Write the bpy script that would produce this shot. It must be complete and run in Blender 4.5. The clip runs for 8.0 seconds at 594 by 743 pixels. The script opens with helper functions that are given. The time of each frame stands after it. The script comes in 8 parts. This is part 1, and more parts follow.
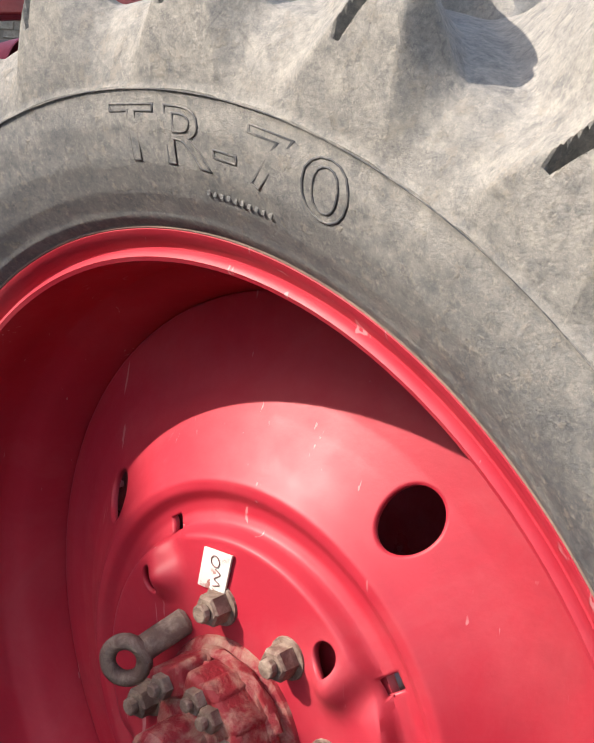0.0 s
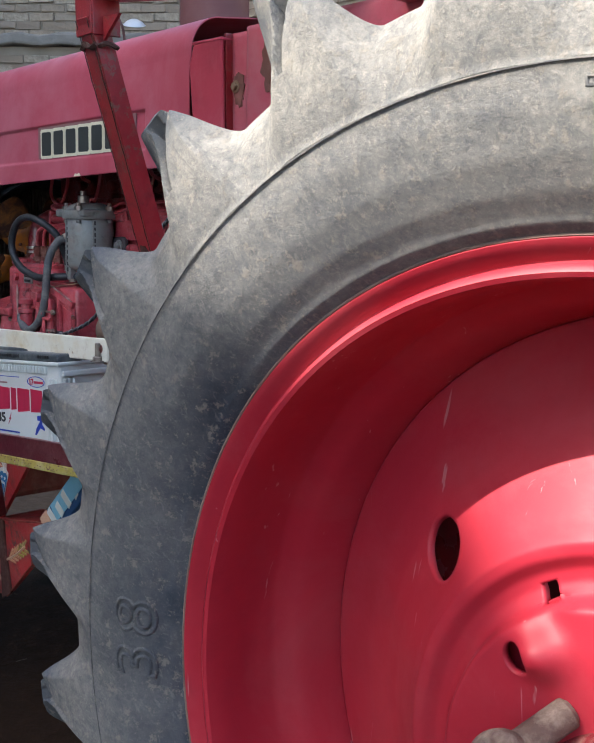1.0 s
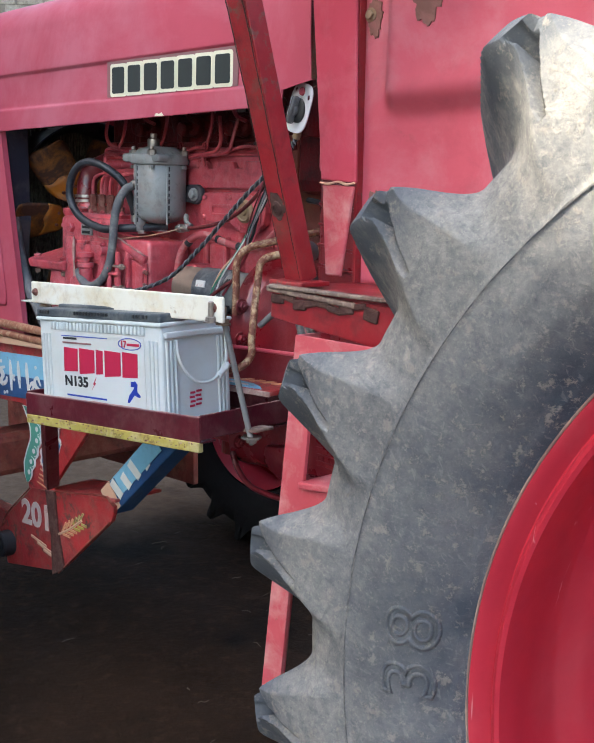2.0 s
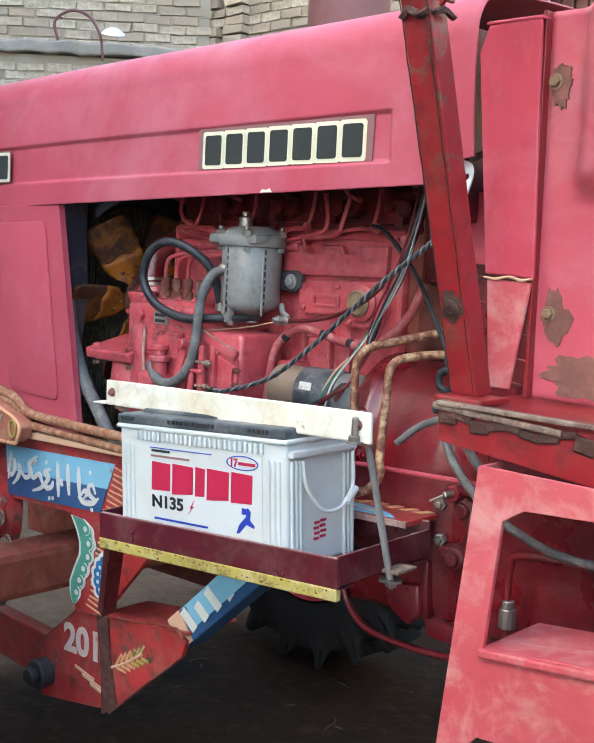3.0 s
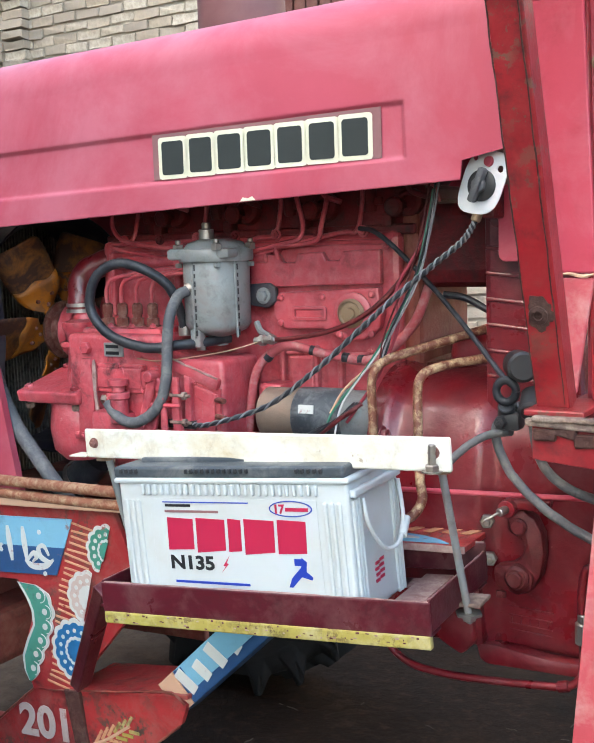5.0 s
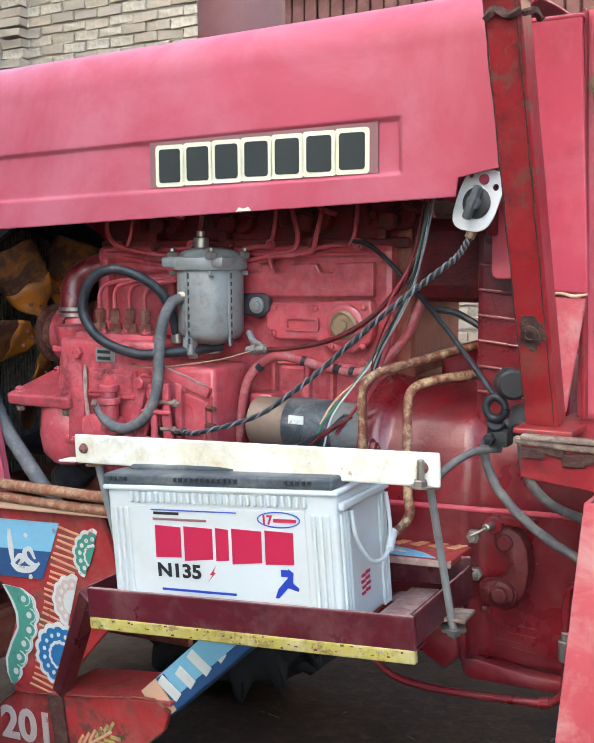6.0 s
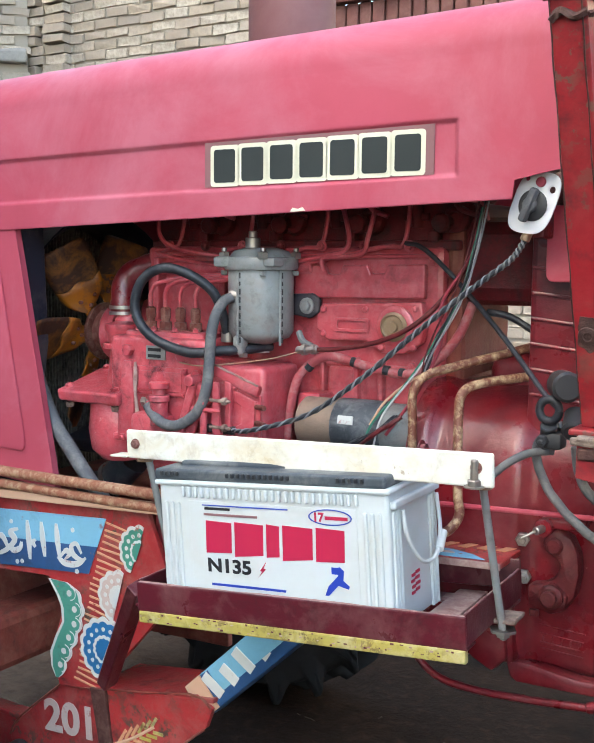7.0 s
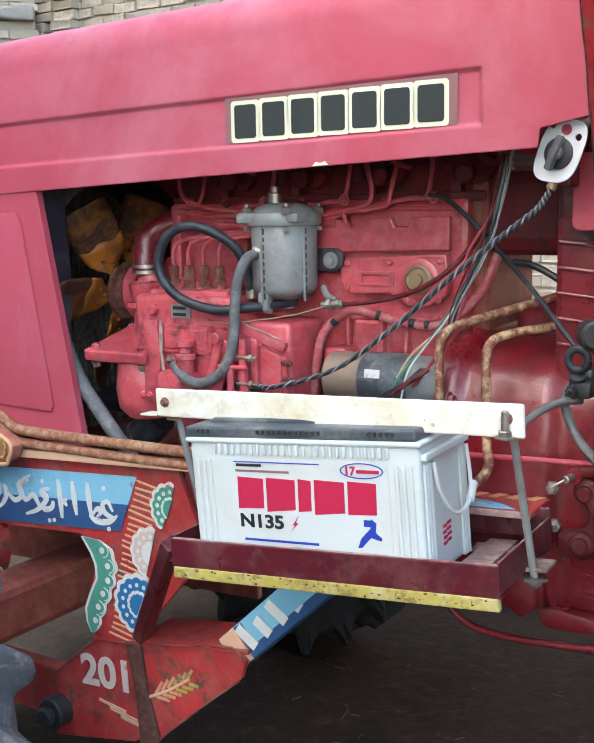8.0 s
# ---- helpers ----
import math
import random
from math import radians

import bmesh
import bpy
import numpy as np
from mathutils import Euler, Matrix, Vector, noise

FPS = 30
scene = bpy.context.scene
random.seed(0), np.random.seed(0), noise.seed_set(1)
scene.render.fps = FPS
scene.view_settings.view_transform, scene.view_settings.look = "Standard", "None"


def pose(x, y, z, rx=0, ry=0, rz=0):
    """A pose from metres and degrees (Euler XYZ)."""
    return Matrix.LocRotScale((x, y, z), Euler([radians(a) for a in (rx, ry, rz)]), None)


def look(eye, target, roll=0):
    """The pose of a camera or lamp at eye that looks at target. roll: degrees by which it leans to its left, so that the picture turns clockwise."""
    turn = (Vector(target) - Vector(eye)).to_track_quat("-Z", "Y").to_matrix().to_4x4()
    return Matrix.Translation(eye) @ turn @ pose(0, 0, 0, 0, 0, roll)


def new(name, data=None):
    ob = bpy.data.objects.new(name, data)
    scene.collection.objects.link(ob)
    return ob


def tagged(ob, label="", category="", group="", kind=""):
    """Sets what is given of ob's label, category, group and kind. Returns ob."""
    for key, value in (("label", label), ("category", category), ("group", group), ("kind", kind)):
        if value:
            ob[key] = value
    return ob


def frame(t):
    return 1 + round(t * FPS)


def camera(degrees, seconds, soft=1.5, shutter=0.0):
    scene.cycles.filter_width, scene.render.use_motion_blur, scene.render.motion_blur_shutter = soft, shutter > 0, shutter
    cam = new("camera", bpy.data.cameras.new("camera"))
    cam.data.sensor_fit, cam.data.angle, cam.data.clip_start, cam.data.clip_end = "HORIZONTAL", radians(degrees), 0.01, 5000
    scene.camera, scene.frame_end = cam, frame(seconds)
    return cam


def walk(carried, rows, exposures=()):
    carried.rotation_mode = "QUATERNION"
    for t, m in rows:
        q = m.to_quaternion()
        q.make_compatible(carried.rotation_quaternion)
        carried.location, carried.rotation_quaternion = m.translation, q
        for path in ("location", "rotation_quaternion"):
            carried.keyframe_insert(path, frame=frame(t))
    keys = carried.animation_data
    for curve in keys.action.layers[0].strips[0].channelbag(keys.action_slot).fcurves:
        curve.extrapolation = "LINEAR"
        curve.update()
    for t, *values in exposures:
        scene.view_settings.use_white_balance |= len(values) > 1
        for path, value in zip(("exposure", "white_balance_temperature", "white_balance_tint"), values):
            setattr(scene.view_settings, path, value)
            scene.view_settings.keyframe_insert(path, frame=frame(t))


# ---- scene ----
cam = camera(32.0, 8.0)
PATH = [
    (0, (-0.075, 0.063, 1.247), (-1.469, 1.473, 0.983), 1.3),
    (0.5, (-0.194, 0.016, 1.266), (-1.609, 1.402, 0.989), -2.3),
    (1, (-0.421, -0.014, 1.252), (-1.89, 1.313, 0.972), 1.2),
    (1.1, (-0.455, -0.024, 1.249), (-1.914, 1.313, 0.956), 2.0),
    (1.5, (-0.596, -0.108, 1.229), (-2.012, 1.267, 0.904), 2.1),
    (1.7, (-0.671, -0.152, 1.226), (-2.059, 1.236, 0.844), 1.6),
    (2.8, (-1.158, -0.084, 1.241), (-2.527, 1.355, 1.003), 2.9),
    (3, (-1.237, -0.104, 1.247), (-2.589, 1.352, 1.021), 3.0),
    (3.5, (-1.438, -0.195, 1.252), (-2.71, 1.336, 1.051), 4.3),
    (4, (-1.567, -0.133, 1.256), (-2.747, 1.473, 1.077), 0.7),
    (4.5, (-1.637, -0.162, 1.272), (-2.698, 1.511, 1.001), -1.4),
    (5, (-1.654, -0.189, 1.28), (-2.668, 1.518, 1.038), -1.9),
    (5.2, (-1.659, -0.19, 1.274), (-2.643, 1.535, 1.039), -1.3),
    (6.3, (-1.654, -0.204, 1.302), (-2.655, 1.511, 1.064), 0.3),
    (6.5, (-1.672, -0.216, 1.307), (-2.674, 1.497, 1.064), 0.8),
    (7, (-1.678, -0.222, 1.278), (-2.725, 1.468, 1.06), 0.5),
    (7.5, (-1.678, -0.222, 1.29), (-2.715, 1.468, 1.03), 0.0),
    (8, (-1.691, -0.236, 1.282), (-2.758, 1.428, 0.975), -1.0),
]
EXPOSURES = [(0.0, 1.68, 6800, 12), (0.5, 1.79, 6700, 11), (1.0, 2.16, 6500, 9), (1.5, 2.74, 6500, 9), (2.0, 3.02, 6800, 7), (3.0, 3.35, 7100, 4), (5.0, 3.43, 7000, 4), (8.0, 3.40, 7000, 4)]
walk(cam, [(t, look(eye, target, roll)) for t, eye, target, roll in PATH], EXPOSURES)

# ---------------------------------------------------------------- light
GROUND = -0.040
SUN_TO = Vector((0.080, 0.140, -0.126)).normalized()
world = bpy.data.worlds.new("sky")
scene.world = world
world.use_nodes = True
wn = world.node_tree.nodes
sky = wn.new("ShaderNodeTexSky")
sky.sky_type = "NISHITA"
sky.sun_disc = False
sky.sun_elevation = math.asin(-SUN_TO.z)
sky.sun_rotation = math.atan2(-SUN_TO.x, -SUN_TO.y)
sky.dust_density = 2.5
wn["Background"].inputs["Strength"].default_value = 0.135
world.node_tree.links.new(sky.outputs[0], wn["Background"].inputs["Color"])
sun = new("sun", bpy.data.lights.new("sun", "SUN"))
sun.data.energy = 2.7
sun.data.angle = radians(0.55)
sun.data.color = (1.0, 0.94, 0.86)
sun.rotation_euler = SUN_TO.to_track_quat("-Z", "Y").to_euler()


# ---------------------------------------------------------------- materials
def mat_base(name):
    m = bpy.data.materials.new(name)
    m.use_nodes = True
    return m, m.node_tree.nodes, m.node_tree.links, m.node_tree.nodes["Principled BSDF"]


def noise_node(n, l, scale, detail=6.0, rough=0.6, stretch=None, distort=0.0):
    co = n.new("ShaderNodeTexCoord")
    t = n.new("ShaderNodeTexNoise")
    t.inputs["Scale"].default_value = scale
    t.inputs["Detail"].default_value = detail
    t.inputs["Roughness"].default_value = rough
    t.inputs["Distortion"].default_value = distort
    if stretch:
        mp = n.new("ShaderNodeMapping")
        mp.inputs["Scale"].default_value = stretch
        l.new(co.outputs["Object"], mp.inputs["Vector"])
        l.new(mp.outputs[0], t.inputs["Vector"])
    else:
        l.new(co.outputs["Object"], t.inputs["Vector"])
    return t.outputs["Fac"]


def ramp(n, l, fac, lo, hi, a=(0, 0, 0, 1), b=(1, 1, 1, 1)):
    r = n.new("ShaderNodeValToRGB")
    r.color_ramp.elements[0].position, r.color_ramp.elements[1].position = lo, hi
    r.color_ramp.elements[0].color, r.color_ramp.elements[1].color = a, b
    l.new(fac, r.inputs[0])
    return r.outputs[0]


def mix(n, l, fac, a, b):
    x = n.new("ShaderNodeMix")
    x.data_type = "RGBA"
    for sock, v in ((x.inputs[0], fac), (x.inputs[6], a), (x.inputs[7], b)):
        if isinstance(v, (int, float)):
            sock.default_value = v
        elif isinstance(v, tuple):
            sock.default_value = (*v[:3], 1)
        else:
            l.new(v, sock)
    return x.outputs[2]


def surface(name, base, second=None, rough=0.5, metal=0.0, dust=None, dust_amt=0.5, dust_scale=9.0, chip=None, chip_lo=0.66,
            chip_scale=22.0, var_scale=3.0, bump=0.15, bump_scale=90.0, coat=0.0, stretch=None, scratch=0.0, grime=0.0, grime_scale=28.0, grime_col=(0.03, 0.02, 0.018), spec=0.3):
    """A worn surface: slow variation of colour, dust in patches, chips to a bare colour, fine relief."""
    m, n, l, p = mat_base(name)
    second = second or tuple(c * 0.72 for c in base)
    col = mix(n, l, ramp(n, l, noise_node(n, l, var_scale, 8, 0.62, stretch), 0.3, 0.72), base, second)
    rg = rough
    if dust:
        d1 = ramp(n, l, noise_node(n, l, dust_scale, 10, 0.68, stretch, 0.4), 0.46, 0.66)
        dm = n.new("ShaderNodeMath")
        dm.operation = "MULTIPLY"
        l.new(d1, dm.inputs[0])
        dm.inputs[1].default_value = dust_amt
        col = mix(n, l, dm.outputs[0], col, dust)
    if chip:
        c1 = ramp(n, l, noise_node(n, l, chip_scale, 9, 0.7), chip_lo, chip_lo + 0.025)
        c2 = ramp(n, l, noise_node(n, l, chip_scale * 0.16, 4, 0.6), 0.46, 0.62)
        cm = n.new("ShaderNodeMath")
        cm.operation = "MULTIPLY"
        l.new(c1, cm.inputs[0])
        l.new(c2, cm.inputs[1])
        col = mix(n, l, cm.outputs[0], col, chip)
    if grime:
        g1 = ramp(n, l, noise_node(n, l, grime_scale, 10, 0.72, None, 0.3), 0.50, 0.70)
        g2 = ramp(n, l, noise_node(n, l, grime_scale * 0.2, 5, 0.6), 0.35, 0.65)
        gm = n.new("ShaderNodeMath")
        gm.operation = "MULTIPLY"
        l.new(g1, gm.inputs[0])
        l.new(g2, gm.inputs[1])
        gk = n.new("ShaderNodeMath")
        gk.operation = "MULTIPLY"
        l.new(gm.outputs[0], gk.inputs[0])
        gk.inputs[1].default_value = grime
        col = mix(n, l, gk.outputs[0], col, grime_col)
    if scratch:
        s1 = ramp(n, l, noise_node(n, l, 60, 3, 0.5, (1.0, 1.0, 0.06), 1.2), 0.70, 0.73)
        sm = n.new("ShaderNodeMath")
        sm.operation = "MULTIPLY"
        l.new(s1, sm.inputs[0])
        sm.inputs[1].default_value = scratch
        col = mix(n, l, sm.outputs[0], col, (0.75, 0.6, 0.58))
    l.new(col, p.inputs["Base Color"])
    rr = n.new("ShaderNodeMapRange")
    l.new(noise_node(n, l, 14, 6, 0.6), rr.inputs[0])
    rr.inputs[3].default_value, rr.inputs[4].default_value = max(0.02, rg - 0.12), min(1.0, rg + 0.15)
    l.new(rr.outputs[0], p.inputs["Roughness"])
    p.inputs["Metallic"].default_value = metal
    p.inputs["Specular IOR Level"].default_value = spec
    p.inputs["Coat Weight"].default_value = coat
    p.inputs["Coat Roughness"].default_value = 0.12
    b = n.new("ShaderNodeBump")
    b.inputs["Strength"].default_value = bump
    b.inputs["Distance"].default_value = 0.004
    l.new(noise_node(n, l, bump_scale, 8, 0.65), b.inputs["Height"])
    l.new(b.outputs[0], p.inputs["Normal"])
    return m


M = {}
M["bonnet"] = surface("bonnet_paint", (0.41, 0.064, 0.098), (0.335, 0.049, 0.072), rough=0.52, dust=(0.46, 0.15, 0.19), dust_amt=0.55, dust_scale=3.5, bump=0.10, bump_scale=30, grime=0.3, grime_scale=6, grime_col=(0.24, 0.03, 0.05), spec=0.3)
M["engine"] = surface("engine_paint", (0.52, 0.072, 0.090), (0.33, 0.034, 0.046), rough=0.34, var_scale=14, dust=(0.52, 0.20, 0.21), dust_amt=0.36, dust_scale=34, bump=0.5, bump_scale=95, coat=0.4, grime=1.0, grime_scale=26, grime_col=(0.050, 0.006, 0.009), chip=(0.50, 0.38, 0.33), chip_lo=0.66, chip_scale=60, spec=0.5)
# Engine red taken down in colour to stand for shade under the bonnet.
M["head"] = surface("head_paint_shaded", (0.21, 0.015, 0.020), (0.07, 0.008, 0.010), rough=0.45, var_scale=9, dust=(0.035, 0.02, 0.018), dust_amt=0.8, dust_scale=22, bump=0.7, bump_scale=110, grime=1.0)
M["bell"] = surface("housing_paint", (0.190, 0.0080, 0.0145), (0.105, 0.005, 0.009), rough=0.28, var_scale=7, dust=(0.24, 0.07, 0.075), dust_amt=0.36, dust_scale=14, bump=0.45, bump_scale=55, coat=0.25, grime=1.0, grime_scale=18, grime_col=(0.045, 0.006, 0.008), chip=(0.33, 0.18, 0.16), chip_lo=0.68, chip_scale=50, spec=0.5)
M["rim"] = surface("rim_paint", (0.42, 0.021, 0.040), (0.345, 0.015, 0.030), rough=0.5, dust=(0.46, 0.10, 0.11), dust_amt=0.28, dust_scale=5, bump=0.10, bump_scale=90, scratch=0.25, chip=(0.70, 0.45, 0.42), chip_lo=0.72, grime=0.35, grime_scale=9, grime_col=(0.17, 0.012, 0.02), spec=0.4)
M["frame"] = surface("frame_paint", (0.28, 0.013, 0.019), (0.155, 0.010, 0.013), rough=0.34, var_scale=6, dust=(0.34, 0.05, 0.05), dust_amt=0.4, dust_scale=20, chip=(0.15, 0.070, 0.05), chip_lo=0.545, chip_scale=40, bump=0.2, bump_scale=80, coat=0.2, grime=1.0, grime_scale=22, spec=0.45)
M["lever"] = surface("greasy_lever_paint", (0.12, 0.008, 0.012), (0.05, 0.007, 0.008), rough=0.40, var_scale=24, dust=(0.16, 0.045, 0.04), dust_amt=0.45, dust_scale=50, bump=0.7, bump_scale=90, grime=0.9, grime_scale=40)
M["rust"] = surface("brown_rust", (0.19, 0.085, 0.065), (0.14, 0.06, 0.045), rough=0.8, dust=(0.32, 0.13, 0.11), dust_amt=0.6, dust_scale=20, bump=0.5)
M["cab"] = surface("cab_paint", (0.53, 0.105, 0.135), (0.44, 0.062, 0.085), rough=0.40, dust=(0.52, 0.22, 0.24), dust_amt=0.5, dust_scale=5, chip=(0.17, 0.075, 0.05), chip_lo=0.56, chip_scale=9, bump=0.12, bump_scale=90, grime=0.4, grime_scale=9, grime_col=(0.17, 0.035, 0.035))
M["dash"] = surface("dash_paint", (0.47, 0.058, 0.090), (0.39, 0.036, 0.060), rough=0.42, dust=(0.52, 0.18, 0.20), dust_amt=0.45, dust_scale=6, bump=0.12, bump_scale=90, grime=0.35, grime_scale=12, grime_col=(0.16, 0.015, 0.02), chip=(0.6, 0.35, 0.33), chip_lo=0.70)
M["step"] = surface("step_paint", (0.52, 0.10, 0.115), (0.42, 0.05, 0.065), rough=0.5, var_scale=6, dust=(0.58, 0.33, 0.30), dust_amt=0.6, dust_scale=14, bump=0.2, bump_scale=60, grime=0.5, grime_scale=16, grime_col=(0.17, 0.04, 0.035), chip=(0.22, 0.11, 0.08), chip_lo=0.66, chip_scale=24)
M["maroon"] = surface("tray_paint", (0.090, 0.009, 0.016), (0.065, 0.007, 0.012), rough=0.30, grime=0.6, dust=(0.22, 0.12, 0.11), dust_amt=0.35, dust_scale=16, chip=(0.30, 0.24, 0.20), chip_lo=0.72, bump=0.2)
M["painted"] = surface("painted_red", (0.43, 0.031, 0.035), (0.27, 0.025, 0.027), rough=0.40, var_scale=9, dust=(0.30, 0.13, 0.10), dust_amt=0.5, dust_scale=22, chip=(0.12, 0.070, 0.05), chip_lo=0.54, chip_scale=40, bump=0.4, bump_scale=70, grime=1.0, grime_scale=20, spec=0.4)
M["rusty"] = surface("rusty_red_iron", (0.26, 0.052, 0.038), (0.15, 0.040, 0.030), rough=0.6, var_scale=7, dust=(0.30, 0.15, 0.10), dust_amt=0.5, dust_scale=18, bump=0.5, bump_scale=60, grime=1.0, grime_scale=16)
M["cover"] = surface("faded_cover_paint", (0.38, 0.13, 0.085), (0.30, 0.09, 0.06), rough=0.5, var_scale=9, dust=(0.45, 0.26, 0.17), dust_amt=0.5, dust_scale=24, chip=(0.12, 0.06, 0.045), chip_lo=0.56, chip_scale=40, bump=0.3)
M["hose"] = surface("hose_rubber", (0.012, 0.014, 0.018), (0.026, 0.028, 0.034), rough=0.40, bump=0.2, dust=(0.10, 0.10, 0.10), dust_amt=0.3, dust_scale=40)
M["greyhose"] = surface("grey_hose", (0.060, 0.062, 0.068), (0.12, 0.12, 0.12), rough=0.6, bump=0.4, bump_scale=150, dust=(0.22, 0.21, 0.19), dust_amt=0.6, dust_scale=36)
M["steel"] = surface("bare_steel", (0.42, 0.40, 0.37), (0.30, 0.27, 0.24), rough=0.4, metal=0.9, dust=(0.22, 0.14, 0.09), dust_amt=0.5, bump=0.2)
M["filter"] = surface("filter_aluminium_paint", (0.27, 0.285, 0.275), (0.20, 0.21, 0.205), rough=0.45, metal=0.15, var_scale=10, dust=(0.22, 0.15, 0.13), dust_amt=0.5, dust_scale=16, bump=0.3, bump_scale=60, grime=0.6, grime_scale=30)
M["dusty"] = surface("dusty_iron", (0.20, 0.14, 0.11), (0.13, 0.07, 0.055), rough=0.75, var_scale=18, dust=(0.40, 0.31, 0.24), dust_amt=0.7, dust_scale=44, bump=0.9, bump_scale=90, grime=0.5, grime_scale=50)
M["hub"] = surface("dusty_red_hub", (0.30, 0.020, 0.030), (0.20, 0.018, 0.022), rough=0.5, var_scale=14, dust=(0.42, 0.28, 0.21), dust_amt=0.75, dust_scale=30, bump=0.9, bump_scale=80, grime=0.6, grime_scale=40)
M["white"] = surface("battery_plastic", (0.53, 0.56, 0.55), (0.46, 0.49, 0.48), rough=0.38, dust=(0.44, 0.41, 0.33), dust_amt=0.35, dust_scale=9, bump=0.08)
M["band"] = surface("dusty_black_band", (0.035, 0.040, 0.045), (0.065, 0.075, 0.085), rough=0.4, var_scale=20, dust=(0.26, 0.27, 0.27), dust_amt=0.5, dust_scale=30, bump=0.4)
M["lid"] = surface("battery_lid", (0.045, 0.055, 0.065), (0.075, 0.085, 0.09), rough=0.42, dust=(0.3, 0.29, 0.26), dust_amt=0.5, dust_scale=12, bump=0.1)
M["cream"] = surface("cream_bar_paint", (0.62, 0.59, 0.48), (0.68, 0.67, 0.61), rough=0.45, dust=(0.55, 0.42, 0.22), dust_amt=0.6, dust_scale=11, chip=(0.20, 0.10, 0.05), chip_lo=0.60, chip_scale=34, bump=0.2, grime=0.6, grime_scale=34, grime_col=(0.28, 0.17, 0.08))
M["plate"] = surface("switch_plate_alu", (0.72, 0.73, 0.74), (0.62, 0.62, 0.62), rough=0.45, metal=0.2, bump=0.1)
M["black"] = surface("black_plastic", (0.022, 0.022, 0.024), (0.04, 0.04, 0.04), rough=0.45, bump=0.1)
M["brown_pipe"] = surface("hydraulic_pipe", (0.11, 0.032, 0.022), (0.17, 0.055, 0.03), rough=0.42, dust=(0.58, 0.42, 0.24), dust_amt=0.9, dust_scale=60, bump=0.3)
M["redhose"] = surface("red_hose", (0.40, 0.09, 0.10), (0.33, 0.05, 0.06), rough=0.6, dust=(0.45, 0.30, 0.28), dust_amt=0.6, dust_scale=40, bump=0.3)
M["wire_g"] = surface("green_wire", (0.05, 0.20, 0.13), rough=0.45, bump=0.0)
M["wire_w"] = surface("white_wire", (0.55, 0.56, 0.55), rough=0.45, bump=0.0)
M["wire_r"] = surface("red_wire", (0.33, 0.05, 0.07), rough=0.45, bump=0.0)
M["cable"] = surface("braided_cable", (0.028, 0.03, 0.036), (0.22, 0.23, 0.25), rough=0.5, var_scale=90, bump=0.5, bump_scale=160)
# Fan yellow and rust, both lowered in tone to hold the bonnet's shade.
M["fan"] = surface("fan_paint_shaded", (0.40, 0.13, 0.008), (0.24, 0.07, 0.008), rough=0.5, dust=(0.14, 0.06, 0.03), dust_amt=0.6, dust_scale=14, chip=(0.11, 0.05, 0.03), chip_lo=0.52, chip_scale=24, bump=0.3)
M["fan_rust"] = surface("rusted_blade_shaded", (0.065, 0.028, 0.018), (0.035, 0.016, 0.012), rough=0.6, dust=(0.45, 0.17, 0.02), dust_amt=0.5, dust_scale=16, bump=0.4)
M["scorch"] = surface("scorched_steel", (0.035, 0.018, 0.014), (0.09, 0.03, 0.024), rough=0.7, dust=(0.16, 0.09, 0.07), dust_amt=0.5, dust_scale=50, bump=0.9)
M["valve"] = surface("dull_valve", (0.17, 0.050, 0.038), (0.10, 0.030, 0.025), rough=0.45, metal=0.3, dust=(0.34, 0.22, 0.17), dust_amt=0.5, dust_scale=60, bump=0.4)
M["strand"] = surface("pale_strand", (0.26, 0.27, 0.28), (0.14, 0.14, 0.15), rough=0.5, var_scale=40, bump=0.2)
M["sign_dull"] = surface("sign_dull_white", (0.55, 0.47, 0.42), (0.46, 0.34, 0.29), rough=0.55, bump=0.2, chip=(0.33, 0.08, 0.06), chip_lo=0.56, chip_scale=50)
M["navy"] = surface("shroud_paint", (0.014, 0.015, 0.026), (0.022, 0.022, 0.034), rough=0.45, dust=(0.15, 0.13, 0.12), dust_amt=0.4, bump=0.1)
M["core"] = surface("radiator_core", (0.035, 0.032, 0.030), (0.20, 0.175, 0.14), rough=0.7, var_scale=70, bump=0.5)
M["brass"] = surface("dull_brass", (0.30, 0.21, 0.12), (0.20, 0.13, 0.09), rough=0.5, metal=0.4, bump=0.3, dust=(0.36, 0.27, 0.2), dust_amt=0.5, dust_scale=40)
M["starter"] = surface("starter_bare", (0.26, 0.20, 0.15), (0.18, 0.12, 0.09), rough=0.5, metal=0.3, dust=(0.30, 0.2, 0.15), dust_amt=0.5, dust_scale=24, bump=0.4)
M["pale_dust"] = surface("dusty_bare_paint", (0.33, 0.22, 0.19), (0.20, 0.09, 0.085), rough=0.75, var_scale=30, dust=(0.46, 0.36, 0.30), dust_amt=0.6, dust_scale=40, bump=0.5)
M["yellow"] = surface("yellow_edge_paint", (0.42, 0.35, 0.08), (0.31, 0.24, 0.06), rough=0.55, chip=(0.10, 0.05, 0.03), chip_lo=0.52, chip_scale=60, grime=0.7, grime_scale=40, dust=(0.55, 0.48, 0.32), dust_amt=0.5, dust_scale=25, bump=0.3)
